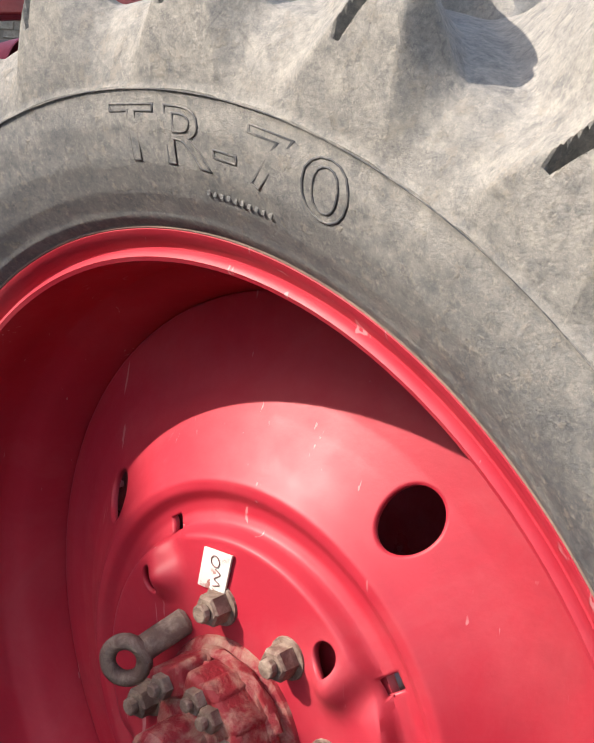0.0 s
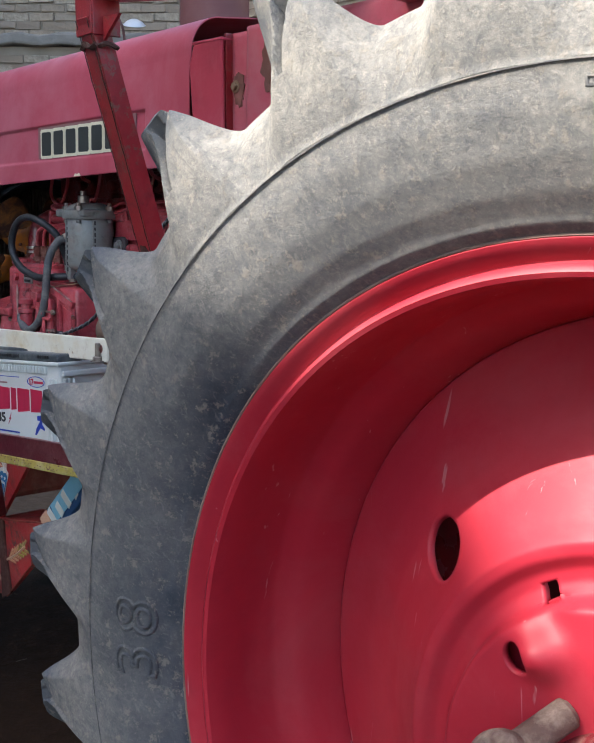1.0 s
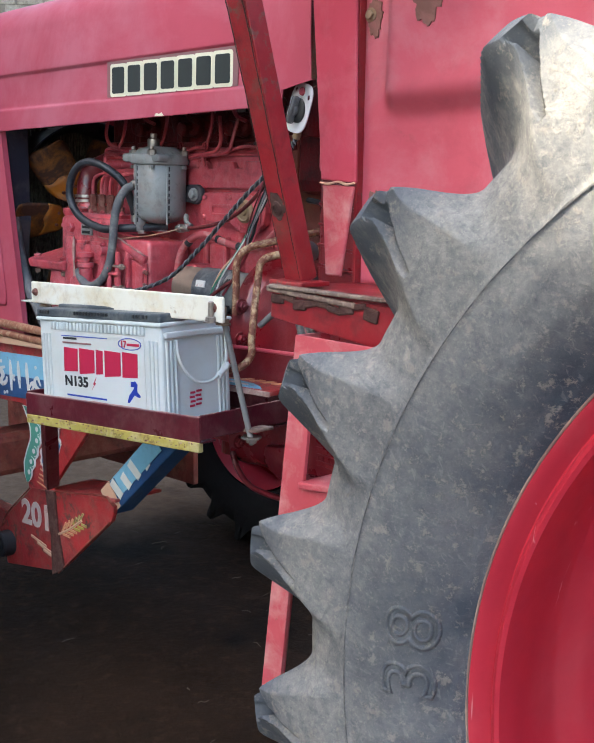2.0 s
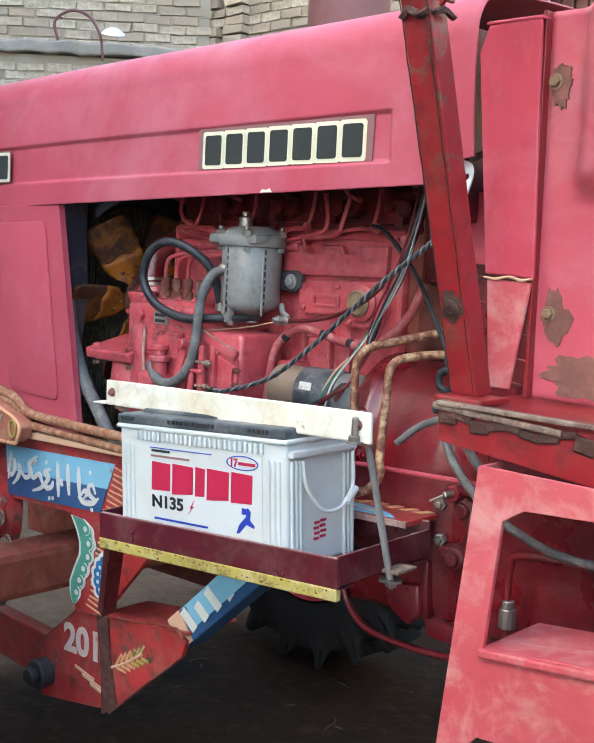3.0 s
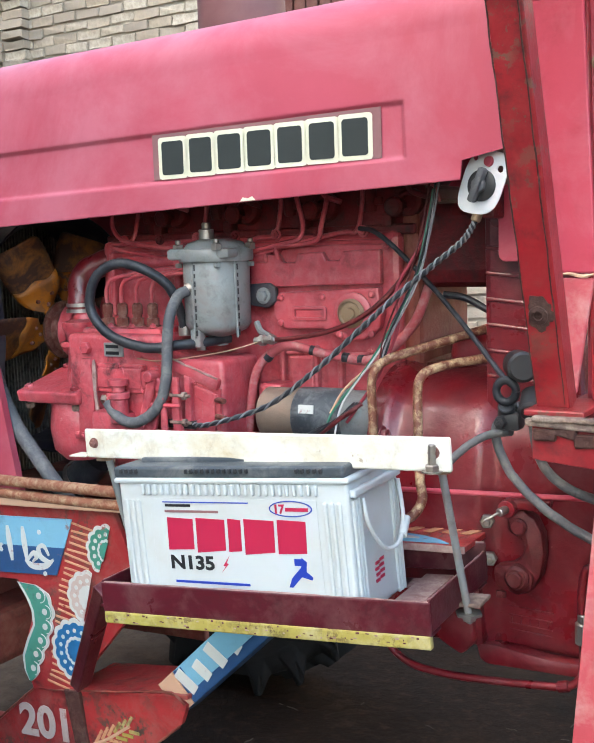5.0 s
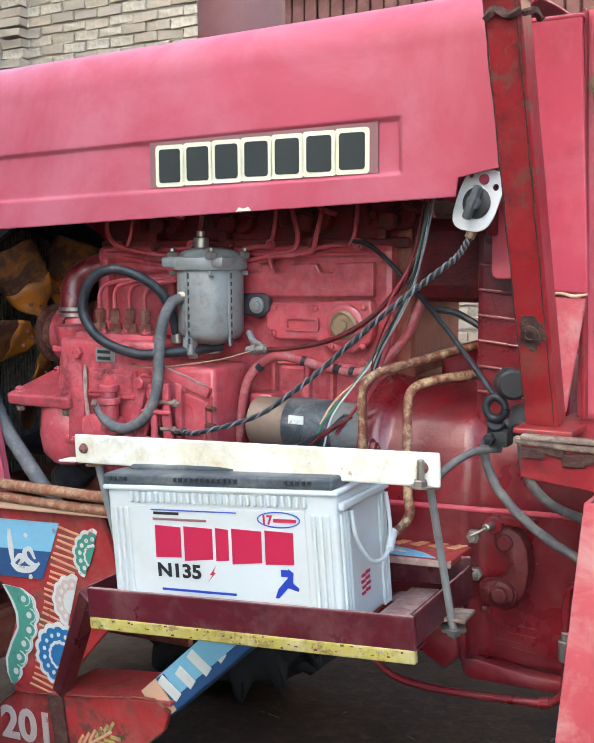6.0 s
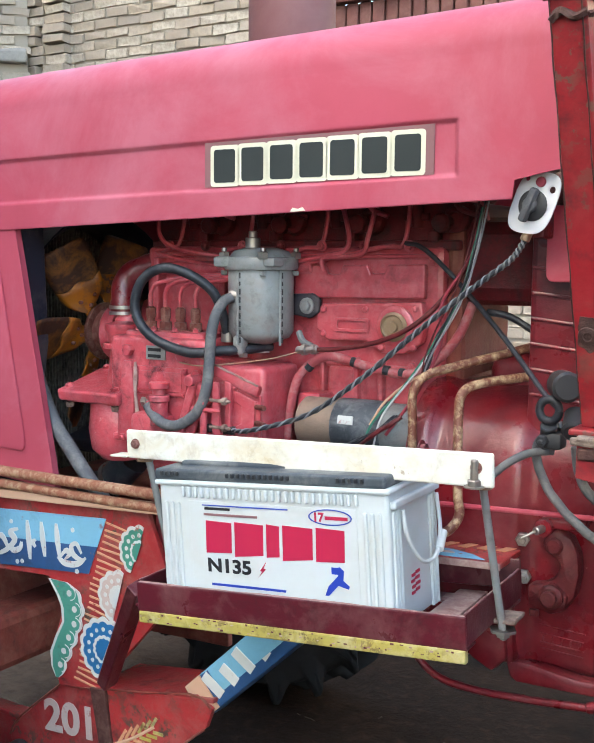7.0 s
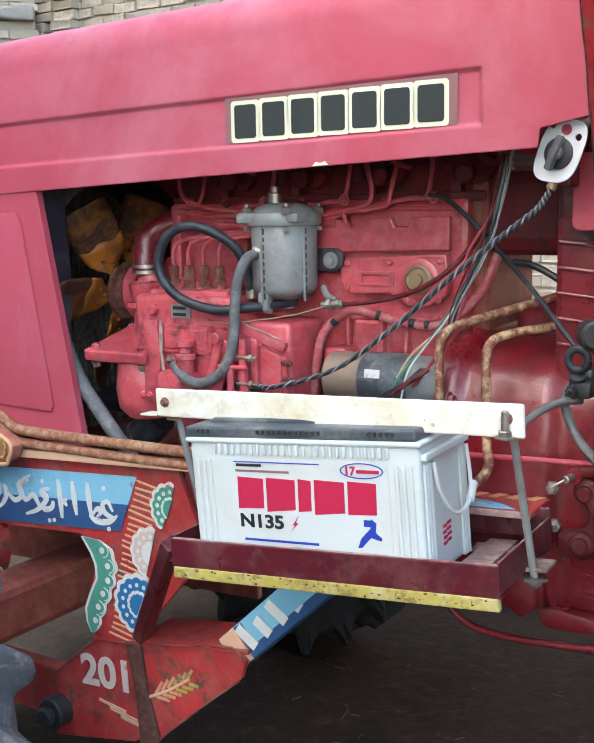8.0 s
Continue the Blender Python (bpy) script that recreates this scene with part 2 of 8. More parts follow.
M["sky_blue"] = surface("sign_light_blue", (0.15, 0.38, 0.52), (0.21, 0.44, 0.56), rough=0.5, chip=(0.24, 0.10, 0.08), chip_lo=0.62, chip_scale=40, bump=0.2, grime=0.5, grime_scale=24, grime_col=(0.06, 0.10, 0.12))
M["dark_blue"] = surface("sign_dark_blue", (0.018, 0.060, 0.16), (0.03, 0.09, 0.20), rough=0.5, chip=(0.24, 0.10, 0.08), chip_lo=0.62, chip_scale=40, bump=0.2, grime=0.6, grime_scale=24)
M["sign_white"] = surface("sign_white", (0.64, 0.64, 0.60), (0.48, 0.48, 0.44), rough=0.55, bump=0.15, chip=(0.33, 0.12, 0.10), chip_lo=0.585, chip_scale=60)
M["sign_green"] = surface("sign_green", (0.045, 0.21, 0.14), (0.07, 0.27, 0.20), rough=0.5, bump=0.2, chip=(0.28, 0.12, 0.09), chip_lo=0.62, chip_scale=60, grime=0.5, grime_scale=40)
M["sign_blue"] = surface("sign_blue", (0.012, 0.10, 0.24), (0.02, 0.15, 0.32), rough=0.5, bump=0.2, chip=(0.28, 0.12, 0.09), chip_lo=0.64, chip_scale=60, grime=0.4, grime_scale=40)
M["sign_orange"] = surface("sign_orange", (0.58, 0.25, 0.12), (0.55, 0.33, 0.2), rough=0.5, bump=0.2, chip=(0.28, 0.06, 0.05), chip_lo=0.58, chip_scale=80)
M["sign_peach"] = surface("sign_peach", (0.62, 0.40, 0.26), (0.52, 0.30, 0.2), rough=0.5, bump=0.15)
M["label_red"] = surface("label_red", (0.44, 0.016, 0.055), (0.38, 0.02, 0.055), rough=0.4, bump=0.0)
M["label_black"] = surface("label_black", (0.02, 0.02, 0.022), rough=0.4, bump=0.0)
M["label_blue"] = surface("label_blue", (0.02, 0.05, 0.36), rough=0.4, bump=0.0)
M["decal_dark"] = surface("decal_dark", (0.035, 0.04, 0.038), rough=0.4, bump=0.0)
M["decal_cream"] = surface("decal_cream", (0.70, 0.67, 0.50), rough=0.4, bump=0.0)
M["decal_grey"] = surface("decal_grey", (0.25, 0.12, 0.12), rough=0.45, bump=0.0)
M["muffler"] = surface("muffler_brown", (0.17, 0.075, 0.075), (0.14, 0.065, 0.065), rough=0.6, dust=(0.2, 0.11, 0.1), dust_amt=0.4, bump=0.1)
M["gate"] = surface("gate_brown", (0.15, 0.055, 0.045), (0.11, 0.04, 0.035), rough=0.55, dust=(0.24, 0.13, 0.1), dust_amt=0.4, bump=0.15)
M["plaster"] = surface("cement_plaster", (0.31, 0.285, 0.255), (0.22, 0.20, 0.175), rough=0.9, dust=(0.38, 0.345, 0.30), dust_amt=0.6, dust_scale=6, bump=1.0, bump_scale=14)
M["mortar"] = surface("mortar", (0.37, 0.315, 0.25), (0.27, 0.225, 0.175), rough=0.95, bump=0.6, bump_scale=40)
M["straw"] = surface("pale_litter", (0.12, 0.10, 0.078), rough=0.8, bump=0.0)
M["pink"] = surface("rope_orange", (0.20, 0.06, 0.035), (0.26, 0.11, 0.06), rough=0.6, dust=(0.50, 0.36, 0.22), dust_amt=0.6, dust_scale=60, bump=0.4)


def rubber_material():
    """Grey weathered rubber: cleaner near the rim, dried mud outwards, fine scuffs and crumbs."""
    m, n, l, p = mat_base("tyre_rubber")

    def math_node(op, a, k):
        x = n.new("ShaderNodeMath")
        x.operation = op
        for sock, v in ((x.inputs[0], a), (x.inputs[1], k)):
            if isinstance(v, float):
                sock.default_value = v
            else:
                l.new(v, sock)
        return x.outputs[0]

    def scuffs(turn, scale, lo):
        co = n.new("ShaderNodeTexCoord")
        r = n.new("ShaderNodeMapping")
        r.inputs["Rotation"].default_value = (0, radians(turn), 0)
        s = n.new("ShaderNodeMapping")
        s.inputs["Scale"].default_value = (1.0, 0.6, 0.26)
        s.inputs["Location"].default_value = (turn * 0.1, 0, 0)
        t = n.new("ShaderNodeTexNoise")
        t.inputs["Scale"].default_value = scale
        t.inputs["Detail"].default_value = 3.0
        t.inputs["Distortion"].default_value = 0.5
        l.new(co.outputs["Object"], r.inputs["Vector"])
        l.new(r.outputs[0], s.inputs["Vector"])
        l.new(s.outputs[0], t.inputs["Vector"])
        return ramp(n, l, t.outputs["Fac"], lo, lo + 0.05)

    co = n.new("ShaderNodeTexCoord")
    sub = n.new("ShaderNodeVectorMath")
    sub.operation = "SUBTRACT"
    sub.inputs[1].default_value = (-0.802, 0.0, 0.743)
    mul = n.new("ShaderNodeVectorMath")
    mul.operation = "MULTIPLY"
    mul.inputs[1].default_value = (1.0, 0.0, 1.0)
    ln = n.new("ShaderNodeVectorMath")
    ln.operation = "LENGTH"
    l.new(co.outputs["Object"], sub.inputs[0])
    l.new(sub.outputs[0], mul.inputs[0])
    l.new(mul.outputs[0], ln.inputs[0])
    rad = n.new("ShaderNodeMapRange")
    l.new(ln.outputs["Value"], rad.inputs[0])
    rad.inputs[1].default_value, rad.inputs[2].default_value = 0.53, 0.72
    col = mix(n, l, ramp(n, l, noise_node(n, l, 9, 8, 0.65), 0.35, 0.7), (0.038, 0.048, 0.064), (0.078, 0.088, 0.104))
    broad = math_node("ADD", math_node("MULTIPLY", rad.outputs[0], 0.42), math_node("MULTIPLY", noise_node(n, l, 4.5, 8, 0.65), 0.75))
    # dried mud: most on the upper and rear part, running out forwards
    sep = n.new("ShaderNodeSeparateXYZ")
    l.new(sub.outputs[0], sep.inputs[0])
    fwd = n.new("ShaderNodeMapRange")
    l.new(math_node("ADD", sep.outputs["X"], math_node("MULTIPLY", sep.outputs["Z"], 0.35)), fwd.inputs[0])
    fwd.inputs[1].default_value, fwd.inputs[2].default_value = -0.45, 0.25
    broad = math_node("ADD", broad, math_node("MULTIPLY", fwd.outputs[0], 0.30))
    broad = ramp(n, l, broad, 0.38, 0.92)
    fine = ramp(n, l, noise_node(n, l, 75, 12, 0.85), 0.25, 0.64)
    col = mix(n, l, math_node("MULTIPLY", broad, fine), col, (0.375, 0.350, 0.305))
    speck = ramp(n, l, noise_node(n, l, 190, 7, 0.85), 0.54, 0.60)
    col = mix(n, l, math_node("MULTIPLY", speck, math_node("MULTIPLY", broad, 0.6)), col, (0.40, 0.365, 0.31))
    pit = ramp(n, l, noise_node(n, l, 120, 9, 0.85), 0.57, 0.63)
    col = mix(n, l, math_node("MULTIPLY", pit, 0.3), col, (0.075, 0.08, 0.09))
    for turn, scale, lo, amt, tone in ((20, 230, 0.63, 0.13, (0.44, 0.42, 0.37)), (75, 260, 0.63, 0.12, (0.42, 0.40, 0.35)), (55, 90, 0.64, 0.28, (0.08, 0.082, 0.086)), (150, 100, 0.64, 0.28, (0.08, 0.082, 0.085)), (100, 150, 0.63, 0.25, (0.11, 0.11, 0.11))):
        col = mix(n, l, math_node("MULTIPLY", scuffs(turn, scale, lo), amt), col, tone)
    # bar ends rubbed bare and dark, and crumbs of clay caught on them
    tip = n.new("ShaderNodeMapRange")
    l.new(ln.outputs["Value"], tip.inputs[0])
    tip.inputs[1].default_value, tip.inputs[2].default_value = 0.690, 0.745
    bare = math_node("MULTIPLY", tip.outputs[0], ramp(n, l, noise_node(n, l, 16, 8, 0.7), 0.34, 0.52))
    away = n.new("ShaderNodeMapRange")
    l.new(fwd.outputs[0], away.inputs[0])
    away.inputs[1].default_value, away.inputs[2].default_value = 0.95, 0.45
    col = mix(n, l, math_node("MULTIPLY", bare, math_node("MULTIPLY", away.outputs[0], 0.85)), col, (0.070, 0.082, 0.098))
    crumb = ramp(n, l, noise_node(n, l, 62, 10, 0.75), 0.56, 0.61)
    col = mix(n, l, math_node("MULTIPLY", crumb, 0.45), col, (0.34, 0.30, 0.25))
    l.new(col, p.inputs["Base Color"])
    p.inputs["Roughness"].default_value = 0.75
    p.inputs["Specular IOR Level"].default_value = 0.25
    b = n.new("ShaderNodeBump")
    b.inputs["Strength"].default_value = 0.6
    b.inputs["Distance"].default_value = 0.005
    l.new(math_node("ADD", noise_node(n, l, 130, 12, 0.8), math_node("MULTIPLY", crumb, 0.5)), b.inputs["Height"])
    l.new(b.outputs[0], p.inputs["Normal"])
    return m


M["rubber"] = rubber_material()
# Dark rubber for raised letters and lines, in place of their shadow edges.
M["rubber_dark"] = surface("shadow_line_rubber", (0.05, 0.054, 0.06), (0.10, 0.10, 0.10), rough=0.7, dust=(0.32, 0.29, 0.25), dust_amt=0.6, dust_scale=60, bump=0.4)
# Tyre rubber blackened to stand for the shade on the far front wheel.
M["rubber_shaded"] = surface("shaded_rubber", (0.012, 0.012, 0.013), (0.022, 0.022, 0.023), rough=0.85, bump=0.4, spec=0.1)
M["bead_dust"] = surface("bead_dust", (0.27, 0.19, 0.145), (0.15, 0.10, 0.085), rough=0.85, bump=0.6, var_scale=20)


def brick_material():
    m, n, l, p = mat_base("tan_brick")
    info = n.new("ShaderNodeObjectInfo")
    geo = n.new("ShaderNodeNewGeometry")
    add = n.new("ShaderNodeMath")
    add.operation = "ADD"
    l.new(info.outputs["Random"], add.inputs[0])
    l.new(geo.outputs["Random Per Island"], add.inputs[1])
    fr = n.new("ShaderNodeMath")
    fr.operation = "FRACT"
    l.new(add.outputs[0], fr.inputs[0])
    r = n.new("ShaderNodeValToRGB")
    e = r.color_ramp.elements
    e[0].color, e[1].color = (0.44, 0.365, 0.275, 1), (0.38, 0.315, 0.24, 1)
    for pos, c in ((0.35, (0.49, 0.415, 0.32, 1)), (0.6, (0.39, 0.305, 0.22, 1)), (0.85, (0.31, 0.245, 0.185, 1))):
        x = e.new(pos)
        x.color = c
    l.new(fr.outputs[0], r.inputs[0])
    col = mix(n, l, ramp(n, l, noise_node(n, l, 22, 8, 0.7), 0.42, 0.66), r.outputs[0], (0.29, 0.235, 0.18))
    l.new(col, p.inputs["Base Color"])
    p.inputs["Roughness"].default_value = 0.92
    b = n.new("ShaderNodeBump")
    b.inputs["Strength"].default_value = 0.5
    b.inputs["Distance"].default_value = 0.006
    l.new(noise_node(n, l, 60, 8, 0.7), b.inputs["Height"])
    l.new(b.outputs[0], p.inputs["Normal"])
    return m


def soil_material():
    m, n, l, p = mat_base("oily_shaded_soil")
    # oil-dark earth, lowered further in colour to stand for deep shade
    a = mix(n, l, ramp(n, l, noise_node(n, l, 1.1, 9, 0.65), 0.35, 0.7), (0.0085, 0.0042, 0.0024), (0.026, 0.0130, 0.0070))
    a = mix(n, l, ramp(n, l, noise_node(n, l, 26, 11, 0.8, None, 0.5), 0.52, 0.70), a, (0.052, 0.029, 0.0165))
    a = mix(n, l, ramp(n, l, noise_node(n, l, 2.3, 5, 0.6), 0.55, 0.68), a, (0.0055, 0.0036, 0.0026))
    co = n.new("ShaderNodeTexCoord")
    sep = n.new("ShaderNodeSeparateXYZ")
    l.new(co.outputs["Object"], sep.inputs[0])
    run = n.new("ShaderNodeMath")
    run.operation = "MULTIPLY_ADD"
    l.new(noise_node(n, l, 1.6, 6, 0.6), run.inputs[0])
    run.inputs[1].default_value = 1.1
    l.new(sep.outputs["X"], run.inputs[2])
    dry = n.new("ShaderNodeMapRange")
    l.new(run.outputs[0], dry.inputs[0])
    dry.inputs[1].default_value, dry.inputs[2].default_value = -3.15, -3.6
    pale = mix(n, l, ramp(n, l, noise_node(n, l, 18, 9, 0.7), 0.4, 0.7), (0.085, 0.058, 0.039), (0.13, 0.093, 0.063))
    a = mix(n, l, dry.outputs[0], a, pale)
    l.new(a, p.inputs["Base Color"])
    rr = n.new("ShaderNodeMapRange")
    l.new(noise_node(n, l, 3, 6, 0.6), rr.inputs[0])
    rr.inputs[3].default_value, rr.inputs[4].default_value = 0.6, 0.95
    p.inputs["Specular IOR Level"].default_value = 0.12
    l.new(rr.outputs[0], p.inputs["Roughness"])
    b = n.new("ShaderNodeBump")
    b.inputs["Strength"].default_value = 0.9
    b.inputs["Distance"].default_value = 0.012
    l.new(noise_node(n, l, 24, 10, 0.7), b.inputs["Height"])
    l.new(b.outputs[0], p.inputs["Normal"])
    return m


M["brick"] = brick_material()
M["soil"] = soil_material()


# ---------------------------------------------------------------- mesh helpers
WHERE = {}


def thing(name, loc, label, category, group="", kind=""):
    ob = new(name)
    ob.location = loc
    WHERE[ob] = Matrix.Translation(loc)
    return tagged(ob, label, category, group, kind)


def link_mesh(name, me, material, parent=None, label="", smooth=False):
    if material is not None and not me.materials:
        me.materials.append(material)
    if smooth:
        me.polygons.foreach_set("use_smooth", [True] * len(me.polygons))
    ob = new(name, me)
    WHERE[ob] = Matrix()
    if parent is not None:
        ob.parent = parent
        ob.matrix_parent_inverse = WHERE[parent].inverted()
    if label:
        tagged(ob, label)
    return ob


def part(name, bm, material, parent=None, label="", smooth=False):
    """Links a bmesh as one mesh object under a thing or a part."""
    bmesh.ops.recalc_face_normals(bm, faces=bm.faces[:])
    me = bpy.data.meshes.new(name)
    bm.to_mesh(me)
    bm.free()
    if smooth:
        ob = link_mesh(name, me, material, parent, label)
        for poly in me.polygons:
            poly.use_smooth = True
        me.set_sharp_from_angle(angle=radians(38))
        return ob
    return link_mesh(name, me, material, parent, label)


def join_into(bm, other, m=None):
    me = bpy.data.meshes.new("tmp")
    other.to_mesh(me)
    other.free()
    if m is not None:
        me.transform(m)
    bm.from_mesh(me)
    bpy.data.meshes.remove(me)
    return bm


def box(c, s, bevel=0.003, rot=None, seg=2):
    bm = bmesh.new()
    bmesh.ops.create_cube(bm, size=1.0)
    bmesh.ops.scale(bm, vec=s, verts=bm.verts)
    if bevel:
        bmesh.ops.bevel(bm, geom=bm.edges[:], offset=min(bevel, min(s) * 0.45), segments=seg, profile=0.5, affect="EDGES")
    m = Matrix.Translation(c) @ (rot.to_4x4() if rot else Matrix())
    bmesh.ops.transform(bm, matrix=m, verts=bm.verts)
    return bm


def boxes(*args):
    bm = bmesh.new()
    for a in args:
        join_into(bm, a)
    return bm


def axis_matrix(p, d):
    """A frame at p whose z axis runs along d."""
    return Matrix.Translation(p) @ Vector(d).to_track_quat("Z", "Y").to_matrix().to_4x4()


def lathe(profile, p=(0, 0, 0), d=(0, 0, 1), seg=32, closed=False):
    """Turns (radius, height) pairs about the axis through p along d."""
    bm = bmesh.new()
    rings = []
    for r, h in profile:
        if r < 1e-6:
            rings.append([bm.verts.new((0, 0, h))])
        else:
            rings.append([bm.verts.new((r * math.cos(2 * math.pi * k / seg), r * math.sin(2 * math.pi * k / seg), h)) for k in range(seg)])
    pairs = list(zip(rings, rings[1:])) + ([(rings[-1], rings[0])] if closed else [])
    for a, b in pairs:
        for k in range(seg):
            q = (k + 1) % seg
            if len(a) == 1 and len(b) == 1:
                continue
            if len(a) == 1:
                bm.faces.new((a[0], b[k], b[q]))
            elif len(b) == 1:
                bm.faces.new((a[k], a[q], b[0]))
            else:
                bm.faces.new((a[k], a[q], b[q], b[k]))
    bmesh.ops.transform(bm, matrix=axis_matrix(p, d), verts=bm.verts)
    return bm


def rod(p0, p1, r, seg=16, bevel=0.0015):
    p0, p1 = Vector(p0), Vector(p1)
    L = (p1 - p0).length
    b = min(bevel, r * 0.4, L * 0.4)
    return lathe([(0, 0), (r - b, 0), (r, b), (r, L - b), (r - b, L), (0, L)], p0, p1 - p0, seg)


def hexnut(p, d, r=0.011, h=0.011, stud=0.006, stud_h=0.008):
    bm = lathe([(0, 0), (r, 0), (r, h * 0.86), (r * 0.86, h), (0, h)], p, d, 6)
    if stud_h:
        q = Vector(p) + Vector(d).normalized() * h
        join_into(bm, rod(q, q + Vector(d).normalized() * stud_h, stud, 10))
    return bm


def smooth_path(pts, n=10):
    P = [Vector(p) for p in pts]
    P = [P[0] * 2 - P[1]] + P + [P[-1] * 2 - P[-2]]
    out = []
    for i in range(1, len(P) - 2):
        a, b, c, d = P[i - 1:i + 3]
        for k in range(n):
            t = k / n
            out.append(0.5 * ((2 * b) + (c - a) * t + (2 * a - 5 * b + 4 * c - d) * t * t + (3 * b - a - 3 * c + d) * t ** 3))
    out.append(P[-2])
    return out


def tube(pts, r, seg=10, n=10, ripple=0.0, ripple_n=2.0, straight=False):
    """A round tube along a smooth path; ripple gives it a twist of strands."""
    path = [Vector(p) for p in pts] if straight else smooth_path(pts, n)
    bm = bmesh.new()
    up = Vector((0, 0, 1))
    rings = []
    run = 0.0
    for i, c in enumerate(path):
        t = (path[min(i + 1, len(path) - 1)] - path[max(i - 1, 0)]).normalized()
        if abs(t.dot(up)) > 0.98:
            up = Vector((0, 1, 0))
        s = t.cross(up).normalized()
        up = s.cross(t).normalized()
        if i:
            run += (c - path[i - 1]).length
        ring = []
        for k in range(seg):
            a = 2 * math.pi * k / seg
            rr = r * (1 + ripple * math.cos(ripple_n * a - run * 160))
            ring.append(bm.verts.new(c + (s * math.cos(a) + up * math.sin(a)) * rr))
        rings.append(ring)
    for a, b in zip(rings, rings[1:]):
        for k in range(seg):
            q = (k + 1) % seg
            bm.faces.new((a[k], a[q], b[q], b[k]))
    bm.faces.new(rings[0])
    bm.faces.new(rings[-1][::-1])
    return bm


def prism(poly, y0, y1, bevel=0.0, holes=()):
    """A flat plate: a polygon in x and z between two depths."""
    bm = bmesh.new()
    loops = []
    for ring in (poly, *holes):
        vs = [bm.verts.new((x, y0, z)) for x, z in ring]
        loops += [bm.edges.new((vs[i], vs[(i + 1) % len(vs)])) for i in range(len(vs))]
    bmesh.ops.triangle_fill(bm, use_beauty=True, use_dissolve=True, edges=loops)
    ext = bmesh.ops.extrude_face_region(bm, geom=bm.faces[:])
    bmesh.ops.translate(bm, vec=(0, y1 - y0, 0), verts=[v for v in ext["geom"] if isinstance(v, bmesh.types.BMVert)])
    bmesh.ops.recalc_face_normals(bm, faces=bm.faces[:])
    if bevel:
        sharp = [e for e in bm.edges if len(e.link_faces) == 2 and e.calc_face_angle(0) > 0.6]
        bmesh.ops.bevel(bm, geom=sharp, offset=bevel, segments=2, profile=0.5, affect="EDGES")
    return bm


def rounded(x0, z0, x1, z1, r, n=5, skew=0.0):
    """A rounded rectangle in x and z; skew leans it."""
    pts = []
    for cx, cz, a0 in ((x1 - r, z1 - r, 0), (x0 + r, z1 - r, 90), (x0 + r, z0 + r, 180), (x1 - r, z0 + r, 270)):
        for k in range(n + 1):
            a = radians(a0 + 90 * k / n)
            z = cz + r * math.sin(a)
            pts.append((cx + r * math.cos(a) + skew * (z - z0), z))
    return pts


def circle_pts(cx, cz, r, n=24, rz=None):
    return [(cx + r * math.cos(2 * math.pi * k / n), cz + (rz or r) * math.sin(2 * math.pi * k / n)) for k in range(n)]


def grid_mesh(name, V, closed_u=False, closed_v=False):
    """A mesh over a grid of points V[u, v]."""
    nu, nv = V.shape[:2]
    idx = np.arange(nu * nv).reshape(nu, nv)
    u1 = np.roll(idx, -1, 0) if closed_u else idx[1:]
    u0 = idx if closed_u else idx[:-1]
    if closed_v:
        q = np.stack([u0, u1, np.roll(u1, -1, 1), np.roll(u0, -1, 1)], -1)
    else:
        q = np.stack([u0[:, :-1], u1[:, :-1], u1[:, 1:], u0[:, 1:]], -1)
    me = bpy.data.meshes.new(name)
    me.from_pydata(V.reshape(-1, 3).tolist(), [], q.reshape(-1, 4).tolist())
    me.update()
    return me


def sstep(a, b, x):
    t = np.clip((x - a) / (b - a), 0, 1)
    return t * t * (3 - 2 * t)


def lettering(name, text, size, m, material, parent, outline=0.0, extrude=0.0006, label=""):
    """Words in the built-in font as a mesh at the pose m; outline makes raised contour lines instead of solid letters."""
    cu = bpy.data.curves.new(name, "FONT")
    cu.body, cu.size, cu.align_x = text, size, "CENTER"
    if outline:
        cu.fill_mode, cu.bevel_depth, cu.bevel_resolution, cu.resolution_u = "NONE", outline, 1, 4
    else:
        cu.extrude, cu.resolution_u, cu.offset = extrude, 4, size * 0.034
    tmp = new(name, cu)
    bpy.context.view_layer.update()
    me = bpy.data.meshes.new_from_object(tmp.evaluated_get(bpy.context.evaluated_depsgraph_get()))
    bpy.data.objects.remove(tmp)
    me.materials.clear()
    me.transform(m)
    me.materials.append(material)
    return link_mesh(name, me, None, parent, label)


def face_south(x, y, z, tilt=0.0):
    """A pose for flat work that faces the camera's side (towards -y), turned in its plane by tilt degrees."""
    return Matrix.Translation((x, y, z)) @ Matrix.Rotation(radians(90), 4, "X") @ Matrix.Rotation(radians(tilt), 4, "Z")


